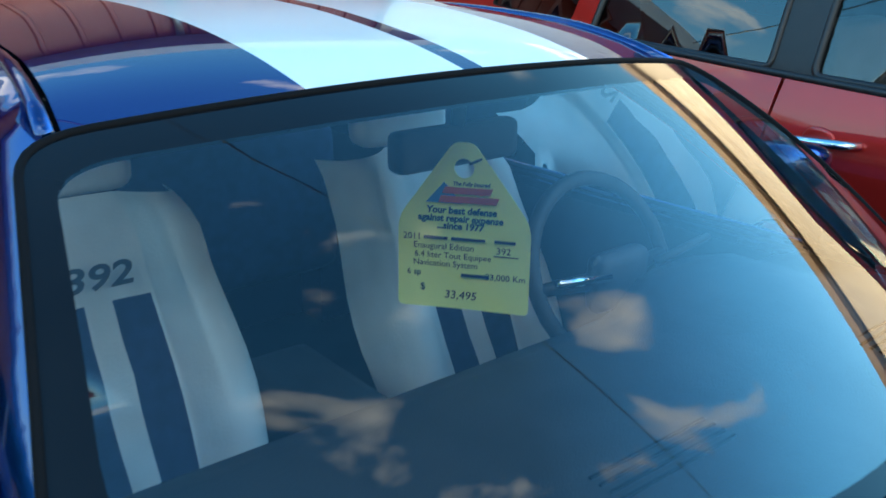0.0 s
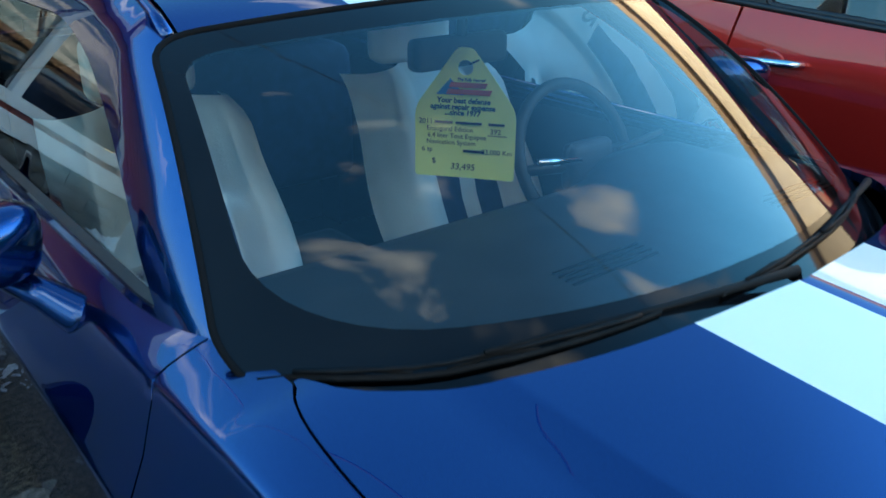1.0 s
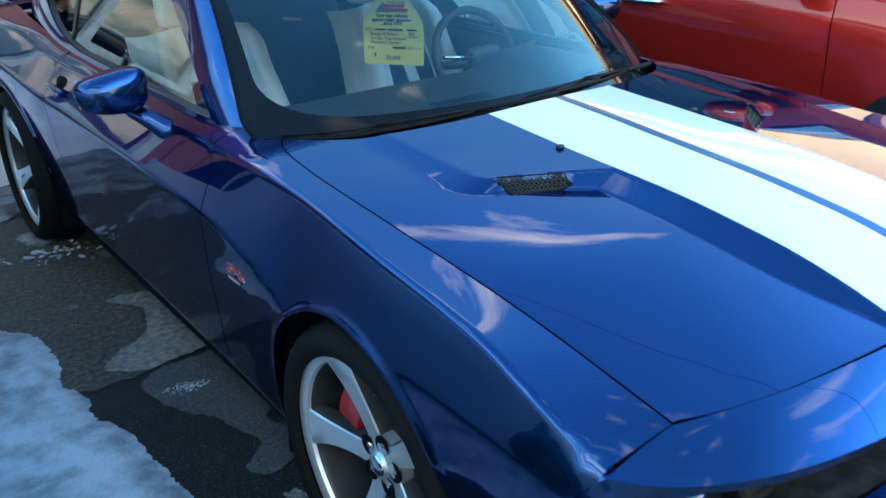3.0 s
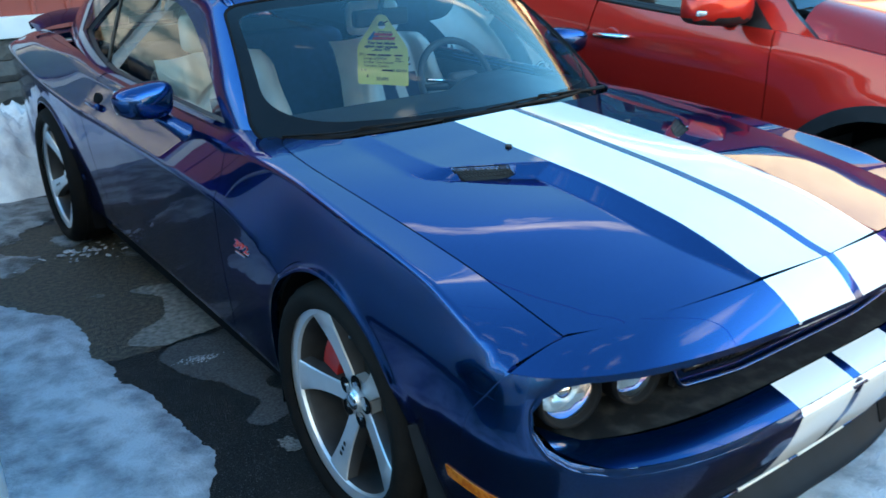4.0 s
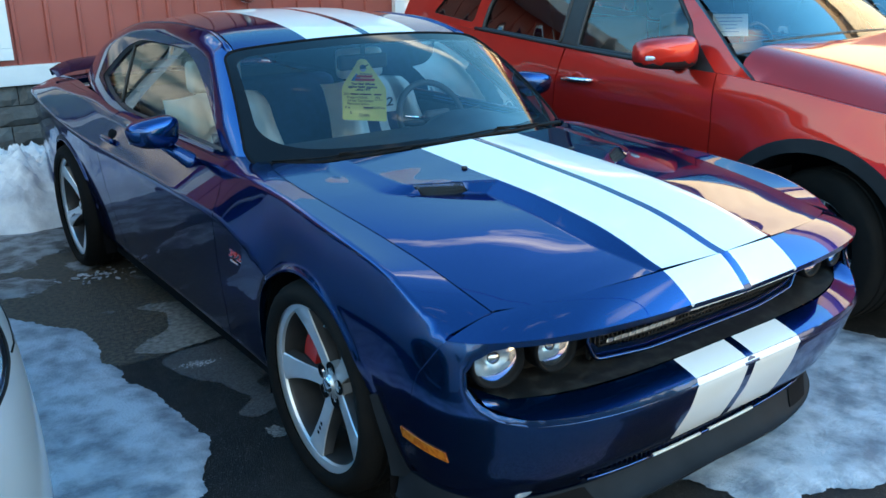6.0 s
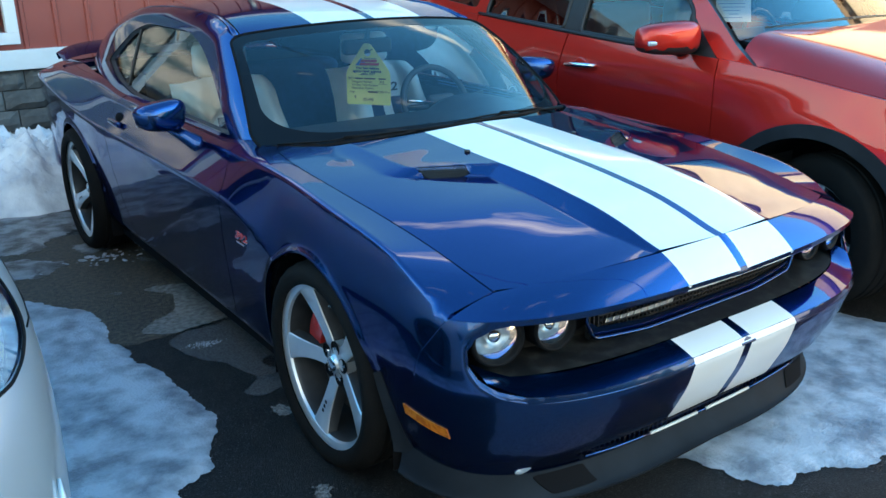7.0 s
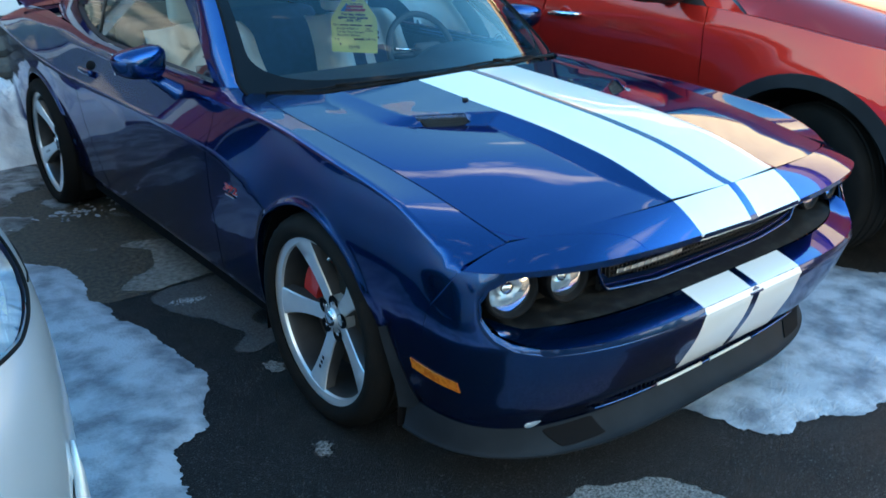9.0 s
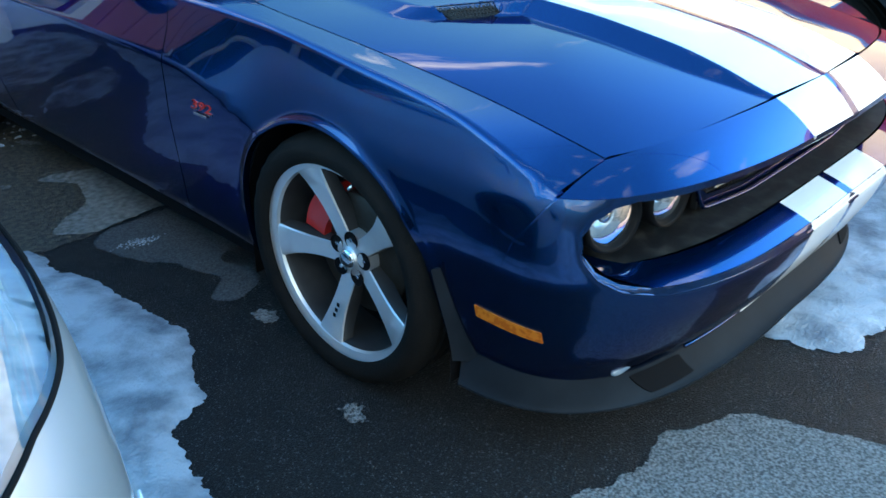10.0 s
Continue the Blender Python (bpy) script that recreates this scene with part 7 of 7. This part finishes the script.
        v3 = [(s * (float(cab_x(a, b)) + 0.005), a, b) for a, b in v]
        put("mirror_sail", shell(np.array(v3), orient(v3, [(0, 1, 2, 3)], (s, 0, 0)), np.array([-s * 0.02, 0, 0]), M_BLACK, "mirror_sail"), suv)
        nu, nv = 20, 12
        mv = []
        for i in range(nu):
            for j in range(nv):
                a, b = 2 * math.pi * i / nu, math.pi * j / (nv - 1)
                pw = lambda c: math.copysign(abs(c) ** 0.55, c)
                xx, zz, yy = 0.185 * pw(math.cos(a)) * pw(math.sin(b)), 0.082 * pw(math.sin(a)) * pw(math.sin(b)), -0.085 * pw(math.cos(b))
                mv.append((xx, yy if yy < 0 else yy * 0.5, zz * (1 + 0.12 * s * -xx / 0.185)))
        mf = [(i * nv + j, ((i + 1) % nu) * nv + j, ((i + 1) % nu) * nv + j + 1, i * nv + j + 1) for i in range(nu) for j in range(nv - 1)]
        slots = [1 if (mv[q[0]][2] + mv[q[2]][2]) / 2 < -0.045 else 0 for q in mf]
        head = put("door_mirror", mesh_data("door_mirror", mv, mf, [paint, M_BLACK], slots), suv, "painted door mirror with clear indicator", pose(s * 1.06, 0.63, 1.238, 0, 0, s * 14))
        bm = box_bm((0.14, 0.02, 0.026), 0.008, 2, (s * 0.09, -0.070, -0.016))
        part("indicator", bm, M_LAMP, head, "clear indicator lens")
        tv, tf = tube([(s * 0.95, 0.70, 1.175), (s * 0.86, 0.64, 1.165)], [0.035, 0.045], 10)
        put("mirror_stalk", mesh_data("mirror_stalk", tv, tf, M_BLACK), suv)
        # wheels
        for wy in (SUV_ARCH_Y, SUV_REAR_Y):
            wheel = thing("wheel", "", ""); wheel.parent = suv
            wheel.matrix_basis = Matrix.Translation((s * 0.76, wy - 0.03, 0.372)) @ Matrix.Rotation(radians(-14 if wy == SUV_ARCH_Y else 0), 4, "Z") @ (Matrix.Rotation(math.pi, 4, "Z") if s < 0 else Matrix.Identity(4))
            put("tyre", SUV_TYRE, wheel, "black winter tyre with deep tread")
            put("rim", SUV_RIM, wheel, "silver alloy rim")
            put("wheel_shade_disc", BACKING, wheel)
            for k in range(7):
                put("spoke", SUV_SPOKE, wheel, m=Matrix.Rotation(2 * math.pi * k / 7, 4, "X"))
        lv = []
        for a in range(0, 181, 12):
            for xx in (0.90, 0.50):
                lv.append((s * xx, SUV_ARCH_Y + 0.47 * math.cos(radians(a)), 0.37 + 0.47 * math.sin(radians(a))))
        lv += [(s * 0.5, SUV_ARCH_Y - 0.48, 0.2), (s * 0.5, SUV_ARCH_Y + 0.48, 0.2), (s * 0.5, SUV_ARCH_Y + 0.48, 0.85), (s * 0.5, SUV_ARCH_Y - 0.48, 0.85)]
        put("wheel_well", mesh_data("wheel_well", lv, [(2 * i, 2 * i + 1, 2 * i + 3, 2 * i + 2) for i in range(15)] + [(32, 33, 34, 35)], M_GAP), suv)

    # bonnet: crowned, with a shoulder line above each fender
    def loft(name, nu, nv, fn, mat, out, label="", drop=(0, 0, -0.02)):
        v = [fn(i / (nu - 1), j / (nv - 1)) for i in range(nu) for j in range(nv)]
        return put(name, shell(np.array(v), orient(v, grid_faces(nu, nv), out), np.array(drop, float), mat, name), suv, label)

    def bonnet_fn(a, b):
        y = -0.98 + 1.30 * a - 0.02
        u = -1 + 2 * b
        yy = y - 0.10 * (1 - u * u) * (1 - a) + 0.02 * a
        xe = float(suv_pt(yy, BELT(yy))) - 0.035
        z = float(BELT(yy)) + 0.006 + (0.055 + 0.075 * a) * (1 - abs(u) ** (4.2 + 9 * a ** 3)) - 0.006 * smooth_step(0.9, 1.0, abs(u))
        return (u * xe, yy, float(z))
    loft("bonnet", 24, 33, bonnet_fn, paint, (0, 0, 1), "painted bonnet reflecting a sunlit wall")

    def ws_fn(a, b):
        u = -1 + 2 * b
        yb, zb = 0.27 + 0.09 * abs(u) ** 2, 1.262 - 0.030 * u * u
        yt, zt = 0.86 + 0.05 * u * u, 1.635 - 0.035 * u * u
        bul = 0.03 * 4 * a * (1 - a)
        return (u * (0.835 - 0.185 * a), yb + (yt - yb) * a - bul * 0.5, zb + (zt - zb) * a + bul * 0.85)
    wsm = loft("windscreen", 12, 21, ws_fn, M_WIND, (0, -0.4, 1), "clear windscreen", (0, 0, -0.004))
    wsm.visible_shadow = False
    cv = [(u * 0.80, 0.25 + 0.10 * u * u + d, 1.255 - 0.030 * u * u + h) for u in np.linspace(-1, 1, 21) for d, h in ((-0.06, -0.012), (0.05, 0.014), (0.10, 0.040))]
    put("cowl_panel", mesh_data("cowl_panel", cv, orient(cv, grid_faces(21, 3), (0, 0, 1)), M_BLACK), suv, "black cowl panel")
    for px, tip in ((-0.62, 0.12), (0.05, 0.72)):
        pts = [Vector((u, 0.25 + 0.10 * (u / 0.84) ** 2 + 0.060, 1.291 - 0.030 * (u / 0.84) ** 2)) for u in np.linspace(px, tip, 9)]
        tv, tf = tube(pts, 0.010, 6)
        put("wiper", mesh_data("wiper", tv, tf, M_BLACK), suv)

    def roof_fn(a, b):
        u = -1 + 2 * b
        y = 0.87 + 2.58 * a + 0.05 * u * u * (1 - a)
        zc = 1.632 + 0.072 * math.sin(min(1, a * 2.2) * math.pi / 2) - 0.13 * max(0, a - 0.55) ** 1.5
        return (u * (0.665 - 0.03 * a), y, zc - 0.035 * abs(u) ** 3)
    loft("roof", 16, 17, roof_fn, paint, (0, 0, 1), "painted roof")
    loft("rear_body", 8, 9, lambda a, b: ((-1 + 2 * b) * (0.86 - 0.2 * a * a), 3.46 - 0.05 * a, 0.45 + 1.1 * a), paint, (0, 1, 0))
    loft("front_body", 8, 13, lambda a, b: ((-1 + 2 * b) * 0.80, -1.12 + 0.20 * (-1 + 2 * b) ** 2 + 0.08 * a, 0.30 + 0.66 * a), paint, (0, -1, 0))
    part("interior_floor", box_bm((1.6, 3.0, 0.6), 0.05, 2, (0, 1.7, 0.55)), M_DASH, suv, "dark interior", False)
    part("dashboard", box_bm((1.5, 0.5, 0.30), 0.06, 3, (0, 0.66, 1.07)), M_DASH, suv, "dark dashboard")
    for sx in (-0.37, 0.37):
        part("seat_back", box_bm((0.50, 0.16, 0.66), 0.06, 3, (sx, 1.62, 1.02)), M_DASH, suv, "dark seat")
    pts = [Vector((0.37 + 0.18 * math.cos(a), 1.06 + 0.05 * math.sin(a), 1.12 + 0.17 * math.sin(a))) for a in np.linspace(0, 2 * math.pi, 25)[:-1]]
    tv, tf = tube(pts, 0.014, 8, True)
    put("steering_wheel", mesh_data("steering_wheel", tv, tf, M_BLACK), suv)
    part("mirror", box_bm((0.22, 0.03, 0.06), 0.01, 2, (0.0, 0.85, 1.53)), M_BLACK, suv)
    return suv


SUV_TYRE = tyre_mesh(0.372, 0.232, 0.24)
srv, srf = lathe([(0.236, -0.09), (0.215, -0.07), (0.212, 0.07), (0.225, 0.095), (0.240, 0.098), (0.240, 0.09)], 56)
SUV_RIM = sharp(mesh_data("rim", srv, srf, M_SILVER), 40)
SUV_SPOKE = spoke_mesh("spoke", 0.02, 0.222, 0.016, 0.026, 0.070, 0.090, 0.040, 0.0, M_SILVER)

red_suv = make_suv(M_RED, "glossy dark red crossover with grey plastic arches, parked beside the coupe")
red_suv.location = (SX, 0, 0)
dark_suv = make_suv(M_DARKPAINT, "dark grey crossover, parked beyond the red one")
dark_suv.location = (SX + 2.75, 0.7, 0)
# price card behind the red car's windscreen
card = thing("price_card", "white handwritten price card behind the windscreen", "price card", at=(2.60, 1.06, 1.30))
cm = look((0, 0, 0), (0.55, 0.62, -0.35)).to_3x3().to_4x4()
bm = box_bm((0.21, 0.14, 0.002), 0, 1)
part("card", bm, M_PAPER, card, "", False, cm)
for k, w in enumerate((0.16, 0.14, 0.10, 0.06, 0.12)):
    part("ink_line", box_bm((w, 0.0032, 0.001), 0, 1, (-0.01 + 0.01 * (k % 2), 0.045 - 0.022 * k, 0.002)), M_PRINTBLUE, card, "", False, cm)

# ---- the silver car on the other side: only its front corner comes into view ----
silver = thing("silver_car", "silver saloon car, parked nose out on packed snow", "car")
CX, CY0, CN = -2.70, 0.20, 3.0
S_NOSE = curve1([0.15, 0.30, 0.50, 0.70, 0.90, 1.00, 1.10], [-1.18, -1.26, -1.31, -1.31, -1.26, -1.17, -0.98])
S_WID = curve1([0.15, 0.25, 0.45, 0.70, 0.88, 0.98, 1.10], [0.86, 0.90, 0.925, 0.93, 0.918, 0.892, 0.82])


def silver_pt(th, z):
    th, z = np.asarray(th, float), np.asarray(z, float)
    b, e = CY0 - S_NOSE(z), 2 / CN
    s, c = np.sin(th), np.cos(th)
    return CX + S_WID(z) * np.sign(c) * np.abs(c) ** e, CY0 - b * np.abs(s) ** e, z


SU = 1.1
sil_outer = [(0.0, 0.18), (SU * math.pi, 0.18), (SU * math.pi, 1.02), (SU * (math.pi - 0.3), 1.085), (SU * (math.pi - 1.1), 1.08), (SU * math.pi * 0.5, 1.04), (SU * 1.1, 1.08), (SU * 0.3, 1.085), (0.0, 1.02)]
lamp_loop = round_loop([(SU * a, b) for a, b in ((0.30, 1.03), (0.36, 0.965), (0.42, 0.952), (0.52, 0.948), (0.62, 0.950), (0.70, 0.960), (0.80, 0.972), (1.0, 0.978), (1.14, 0.99), (1.10, 1.035), (0.93, 1.058), (0.60, 1.068), (0.40, 1.062))], 0.02)
lamp_mir = [(SU * math.pi - a, b) for a, b in lamp_loop]
fog_loop = round_loop([(SU * 0.60, 0.70), (SU * 0.72, 0.62), (SU * 0.90, 0.46), (SU * 0.72, 0.40)], 0.04)
S_WHEELS = (-0.34, 2.42)
srv, srf = lathe([(0.236, -0.09), (0.215, -0.02), (0.16, 0.04), (0.08, 0.05), (0.001, 0.05)], 40)
STEEL_RIM = mesh_data("rim", srv, srf, M_GUN)
arch_half = []
for k in range(25):
    ay, az = S_WHEELS[0] + 0.365 * math.cos(math.pi * k / 24), max(0.19, 0.345 + 0.365 * math.sin(math.pi * k / 24))
    arch_half.append((SU * math.asin(min(1, max(0, (CY0 - ay) / (CY0 - float(S_NOSE(az))))) ** (CN / 2)), az))
arch_half = [(max(a, 0.02), b) for a, b in arch_half]
arch_loop = [(arch_half[0][0], 0.195)] + arch_half + [(arch_half[-1][0], 0.195)]
arch_mir = [(SU * math.pi - a, b) for a, b in arch_loop]
v, f, _ = patch(sil_outer, [lamp_loop, lamp_mir, fog_loop, arch_loop, arch_mir], 0.035)
v3 = np.stack(silver_pt(v[:, 0] / SU, v[:, 1]), 1)
put("front_bumper", shell(v3, orient(v3, f, (0, -1, 0)), np.array([0, 0.025, -0.004]), M_SILVER, "front_bumper"), silver, "silver front bumper")
for lp in (lamp_loop, lamp_mir):
    v, f, _ = patch(lp, [], 0.013)
    v3 = np.stack(silver_pt(v[:, 0] / SU, v[:, 1]), 1)
    c = np.array([CX, CY0, 0.6])
    rim_pts = np.array(densify(lp, 0.003))
    dist = np.array([((rim_pts - p) ** 2).sum(1).min() for p in v]) ** 0.5
    inner = v3 + (c - v3) * (0.012 + np.minimum(dist, 0.045)[:, None] * 1.2)
    hl = put("headlamp", mesh_data("headlamp", inner, orient(inner, f, (0, -1, 0)), M_LAMP), silver, "clear headlamp with chrome bowls")
    lens = put("lens", mesh_data("lens", v3, orient(v3, f, (0, -1, 0)), M_CLEAR), hl, "clear lens")
    lens.visible_shadow = False
    rim = [Vector(p) for p in np.stack(silver_pt(np.array(densify(lp, 0.02))[:, 0] / SU, np.array(densify(lp, 0.02))[:, 1]), 1)]
    tv, tf = tube(rim, 0.0038, 6, True)
    put("lamp_seal", mesh_data("lamp_seal", tv, tf, M_GAP), hl)
    s = 1 if lp is lamp_loop else -1
    for th_, z_, r_ in ((0.62, 0.995, 0.040), (0.88, 1.005, 0.040)):
        px, py, pz = silver_pt(th_ if s > 0 else math.pi - th_, z_)
        rv, rf = lathe([(0.001, -0.03), (r_ * 0.6, -0.02), (r_, 0.0), (r_ * 1.08, 0.0)], 28)
        mm = Matrix.Translation((float(px) - s * 0.05, float(py) + 0.055, float(pz))) @ Vector((1, 0, 0)).rotation_difference(Vector((s * 0.5, -1, 0.2)).normalized()).to_matrix().to_4x4()
        put("lamp_bowl", mesh_data("lamp_bowl", rv, rf, M_CHROME), hl, m=mm)
    px, py, pz = silver_pt(0.42 if s > 0 else math.pi - 0.42, 1.02)
    part("amber_reflector", box_bm((0.012, 0.10, 0.035), 0.005, 2), M_AMBER, hl, "amber corner reflector", True, Matrix.Translation((float(px) - s * 0.03, float(py) + 0.03, float(pz))))
seam = [Vector(tuple(float(c) for c in silver_pt(t, z))) + Vector((0.001, 0, 0)) for t, z in ((0.37, 0.945), (0.30, 0.93), (0.20, 0.925), (0.05, 0.925))]
tv, tf = tube(seam, 0.0025, 6)
put("panel_seam", mesh_data("panel_seam", tv, tf, M_GAP), silver)
# fender, bonnet and body behind
def silver_loft(name, fn, nu, nv, out, label="", mat=None):
    v = [fn(i / (nu - 1), j / (nv - 1)) for i in range(nu) for j in range(nv)]
    return put(name, shell(np.array(v), orient(v, grid_faces(nu, nv), out), np.array([0, 0, -0.02]), mat or M_SILVER, name), silver, label)


def silver_bonnet(a, b):
    th = math.pi * b
    x, y, z = silver_pt(th, 1.084 - 0.042 * math.sin(th) ** 6 - 0.06 * math.cos(th) ** 8)
    t = a
    return (float(x) + (CX + (float(x) - CX) * 0.86 - float(x)) * t, float(y) + (1.0 - float(y)) * t, float(z) + 0.004 + 0.10 * (1 - (1 - t) ** 2))


silver_loft("bonnet", silver_bonnet, 16, 41, (0, 0, 1), "silver bonnet")
for s in (-1, 1):
    v, f, _ = patch([(0.202, 0.20)] + [(S_WHEELS[1] - 0.365 * math.cos(math.pi * k / 24), 0.22 + 0.49 * math.sin(math.pi * k / 24)) for k in range(25)] + [(3.3, 0.20), (3.3, 1.08), (1.0, 1.08), (0.202, 1.02)], [], 0.08)
    v3 = np.stack([CX + s * S_WID(np.minimum(v[:, 1], 1.09)) * (1 - 0.02 * np.maximum(0, v[:, 0] - 2.5)), v[:, 0], v[:, 1]], 1)
    put("body_side", shell(v3, orient(v3, f, (s, 0, 0)), np.array([-s * 0.02, 0, 0]), M_SILVER, "body_side"), silver)
silver_loft("cabin", lambda a, b: (CX + (-1 + 2 * b) * (0.74 - 0.16 * math.sin(math.pi * a)), 0.75 + 2.5 * a, 1.08 + 0.46 * math.sin(math.pi * a) ** 0.6 - 0.05 * (-1 + 2 * b) ** 4), 14, 13, (0, 0, 1), "dark glass cabin", M_FRIT)
def silver_top(a, b):
    t, u = 0.34 + 0.40 * a, -1 + 2 * b
    return (CX + u * 0.90 * (0.74 - 0.16 * math.sin(math.pi * t)), 0.75 + 2.5 * t, 1.088 + 0.46 * math.sin(math.pi * t) ** 0.6 - 0.045 * u ** 4)


silver_loft("roof", silver_top, 10, 13, (0, 0, 1), "silver roof")
silver_loft("rear_panel", lambda a, b: (CX + (-1 + 2 * b) * 0.86, 3.30 + 0.06 * math.sin(math.pi * a), 0.28 + 0.80 * a), 8, 9, (0, 1, 0), "silver tail")
for s in (-1, 1):
    for t in (0.30, 0.52, 0.76):
        pil = [Vector((CX + s * (0.74 - 0.16 * math.sin(math.pi * (t + (k / 6 - 0.5) * 0.06))) * 1.004, 0.75 + 2.5 * (t + (0.5 - k / 6) * 0.03), 1.085 + (0.40 * math.sin(math.pi * t) ** 0.6) * k / 6)) for k in range(7)]
        tv, tf = tube(pil, 0.022, 8)
        put("pillar", mesh_data("pillar", tv, tf, M_SILVER), silver)
# chrome blade beside the fog lamp pocket, the pocket's dark lining
blade = [Vector(tuple(float(c) for c in silver_pt(t, z))) + Vector((0.004, -0.004, 0)) for t, z in ((0.575, 0.74), (0.585, 0.68), (0.61, 0.60), (0.65, 0.50), (0.70, 0.41))]
tv, tf = tube(blade, [0.003, 0.012, 0.019, 0.022, 0.016], 8)
put("fog_trim", mesh_data("fog_trim", tv, tf, M_SILVER), silver, "silver fog lamp trim blade")
v, f, _ = patch(fog_loop, [], 0.04)
v3 = np.stack(silver_pt(v[:, 0] / SU, v[:, 1]), 1) + np.array([-0.03, 0.05, 0])
put("fog_pocket", mesh_data("fog_pocket", v3, orient(v3, f, (0, -1, 0)), M_GAP), silver, "black fog lamp pocket")
for s in (-1, 1):
    for wy in S_WHEELS:
        wheel = thing("wheel", "", ""); wheel.parent = silver
        wheel.matrix_basis = Matrix.Translation((CX + s * 0.77, wy, 0.345)) @ (Matrix.Rotation(math.pi, 4, "Z") if s < 0 else Matrix.Identity(4)) @ Matrix.Diagonal((0.9, 0.92, 0.92, 1))
        put("tyre", SUV_TYRE, wheel, "black tyre")
        put("rim", STEEL_RIM, wheel, "black steel wheel")
        lv = []
        for a in range(0, 181, 12):
            for xx in (0.86, 0.45):
                lv.append((CX + s * xx, wy + 0.39 * math.cos(radians(a)), 0.345 + 0.39 * math.sin(radians(a))))
        lv += [(CX + s * 0.45, wy - 0.40, 0.12), (CX + s * 0.45, wy + 0.40, 0.12), (CX + s * 0.45, wy + 0.40, 0.75), (CX + s * 0.45, wy - 0.40, 0.75)]
        put("wheel_well", mesh_data("wheel_well", lv, [(2 * i, 2 * i + 1, 2 * i + 3, 2 * i + 2) for i in range(15)] + [(32, 33, 34, 35)], M_GAP), silver, "black wheel well liner")
part("underbody", box_bm((1.5, 3.4, 0.10), 0, 1, (CX, 1.2, 0.22)), M_GAP, silver, "dark underbody", False)

# ---- the sunlit beige building off to the side, seen only in paint and glass ----
east = thing("wall_east", "sunlit beige stucco building wall across the yard", "wall", kind="structure")
EX, EH = 10.5, 5.2
part("stucco", box_bm((0.4, 46, EH), 0, 1, (EX + 0.2, 0.0, EH / 2)), M_BEIGE, east, "", False)
part("eaves", box_bm((1.1, 46.6, 0.30), 0.02, 1, (EX + 0.0, 0.0, EH + 0.15)), M_EAVES, east, "brown eaves", False)
# unseen dark timber wall, added south of the yard to darken low reflections
south = thing("wall_south", "added dark brown boarded wall, out of view, that darkens low reflections", "wall", kind="structure")
part("boarding", box_bm((60, 0.4, 3.0), 0, 1, (-14, -21.2, 1.5)), M_SIDING_DARK, south, "", False)
part("eaves", box_bm((60.6, 1.0, 0.25), 0.02, 1, (-14, -21.0, 3.12)), M_EAVES, south, "brown eaves", False)
# service cable from the red building's eaves to the far wall, mirrored in glass and paint
cable = thing("overhead_cable", "black service cable strung from the eaves across the yard", "cable", at=(-1.26, 4.62, 3.06))
tv, tf = tube([Vector((11.75 * k / 24, -23.3 * k / 24, 1.85 * k / 24 - 0.5 * (k / 24) * (1 - k / 24))) for k in range(25)], 0.006, 6)
put("wire", mesh_data("wire", tv, tf, M_CABLE), cable)
part("eave_bracket", box_bm((0.05, 0.10, 0.08), 0.008, 2, (0, 0.02, 0.0)), M_GALV, cable, "small grey bracket")
# white lap-sided wing beyond the corner of the red building
wing = thing("wall_wing", "white lap-sided wing beyond the red wall", "wall", kind="structure")
for k in range(30):
    z = 0.13 * k
    v = [(CORNER_X + 0.12, WALL_Y + 1.6, z), (EX, WALL_Y + 1.6, z), (EX, WALL_Y + 1.625, z + 0.13), (CORNER_X + 0.12, WALL_Y + 1.625, z + 0.13), (CORNER_X + 0.12, WALL_Y + 1.64, z), (EX, WALL_Y + 1.64, z)]
    put("lap_board", mesh_data("lap_board", v, [(0, 1, 2, 3), (0, 4, 5, 1)], M_WSIDING, smooth=False), wing)

# ---- stone blocks of the wall's base ----
for x, z, w, h, k in STONES:
    put("stone_block", stone_mesh(w, h, k), wall_north, m=pose(x, WALL_Y + 0.018, z))
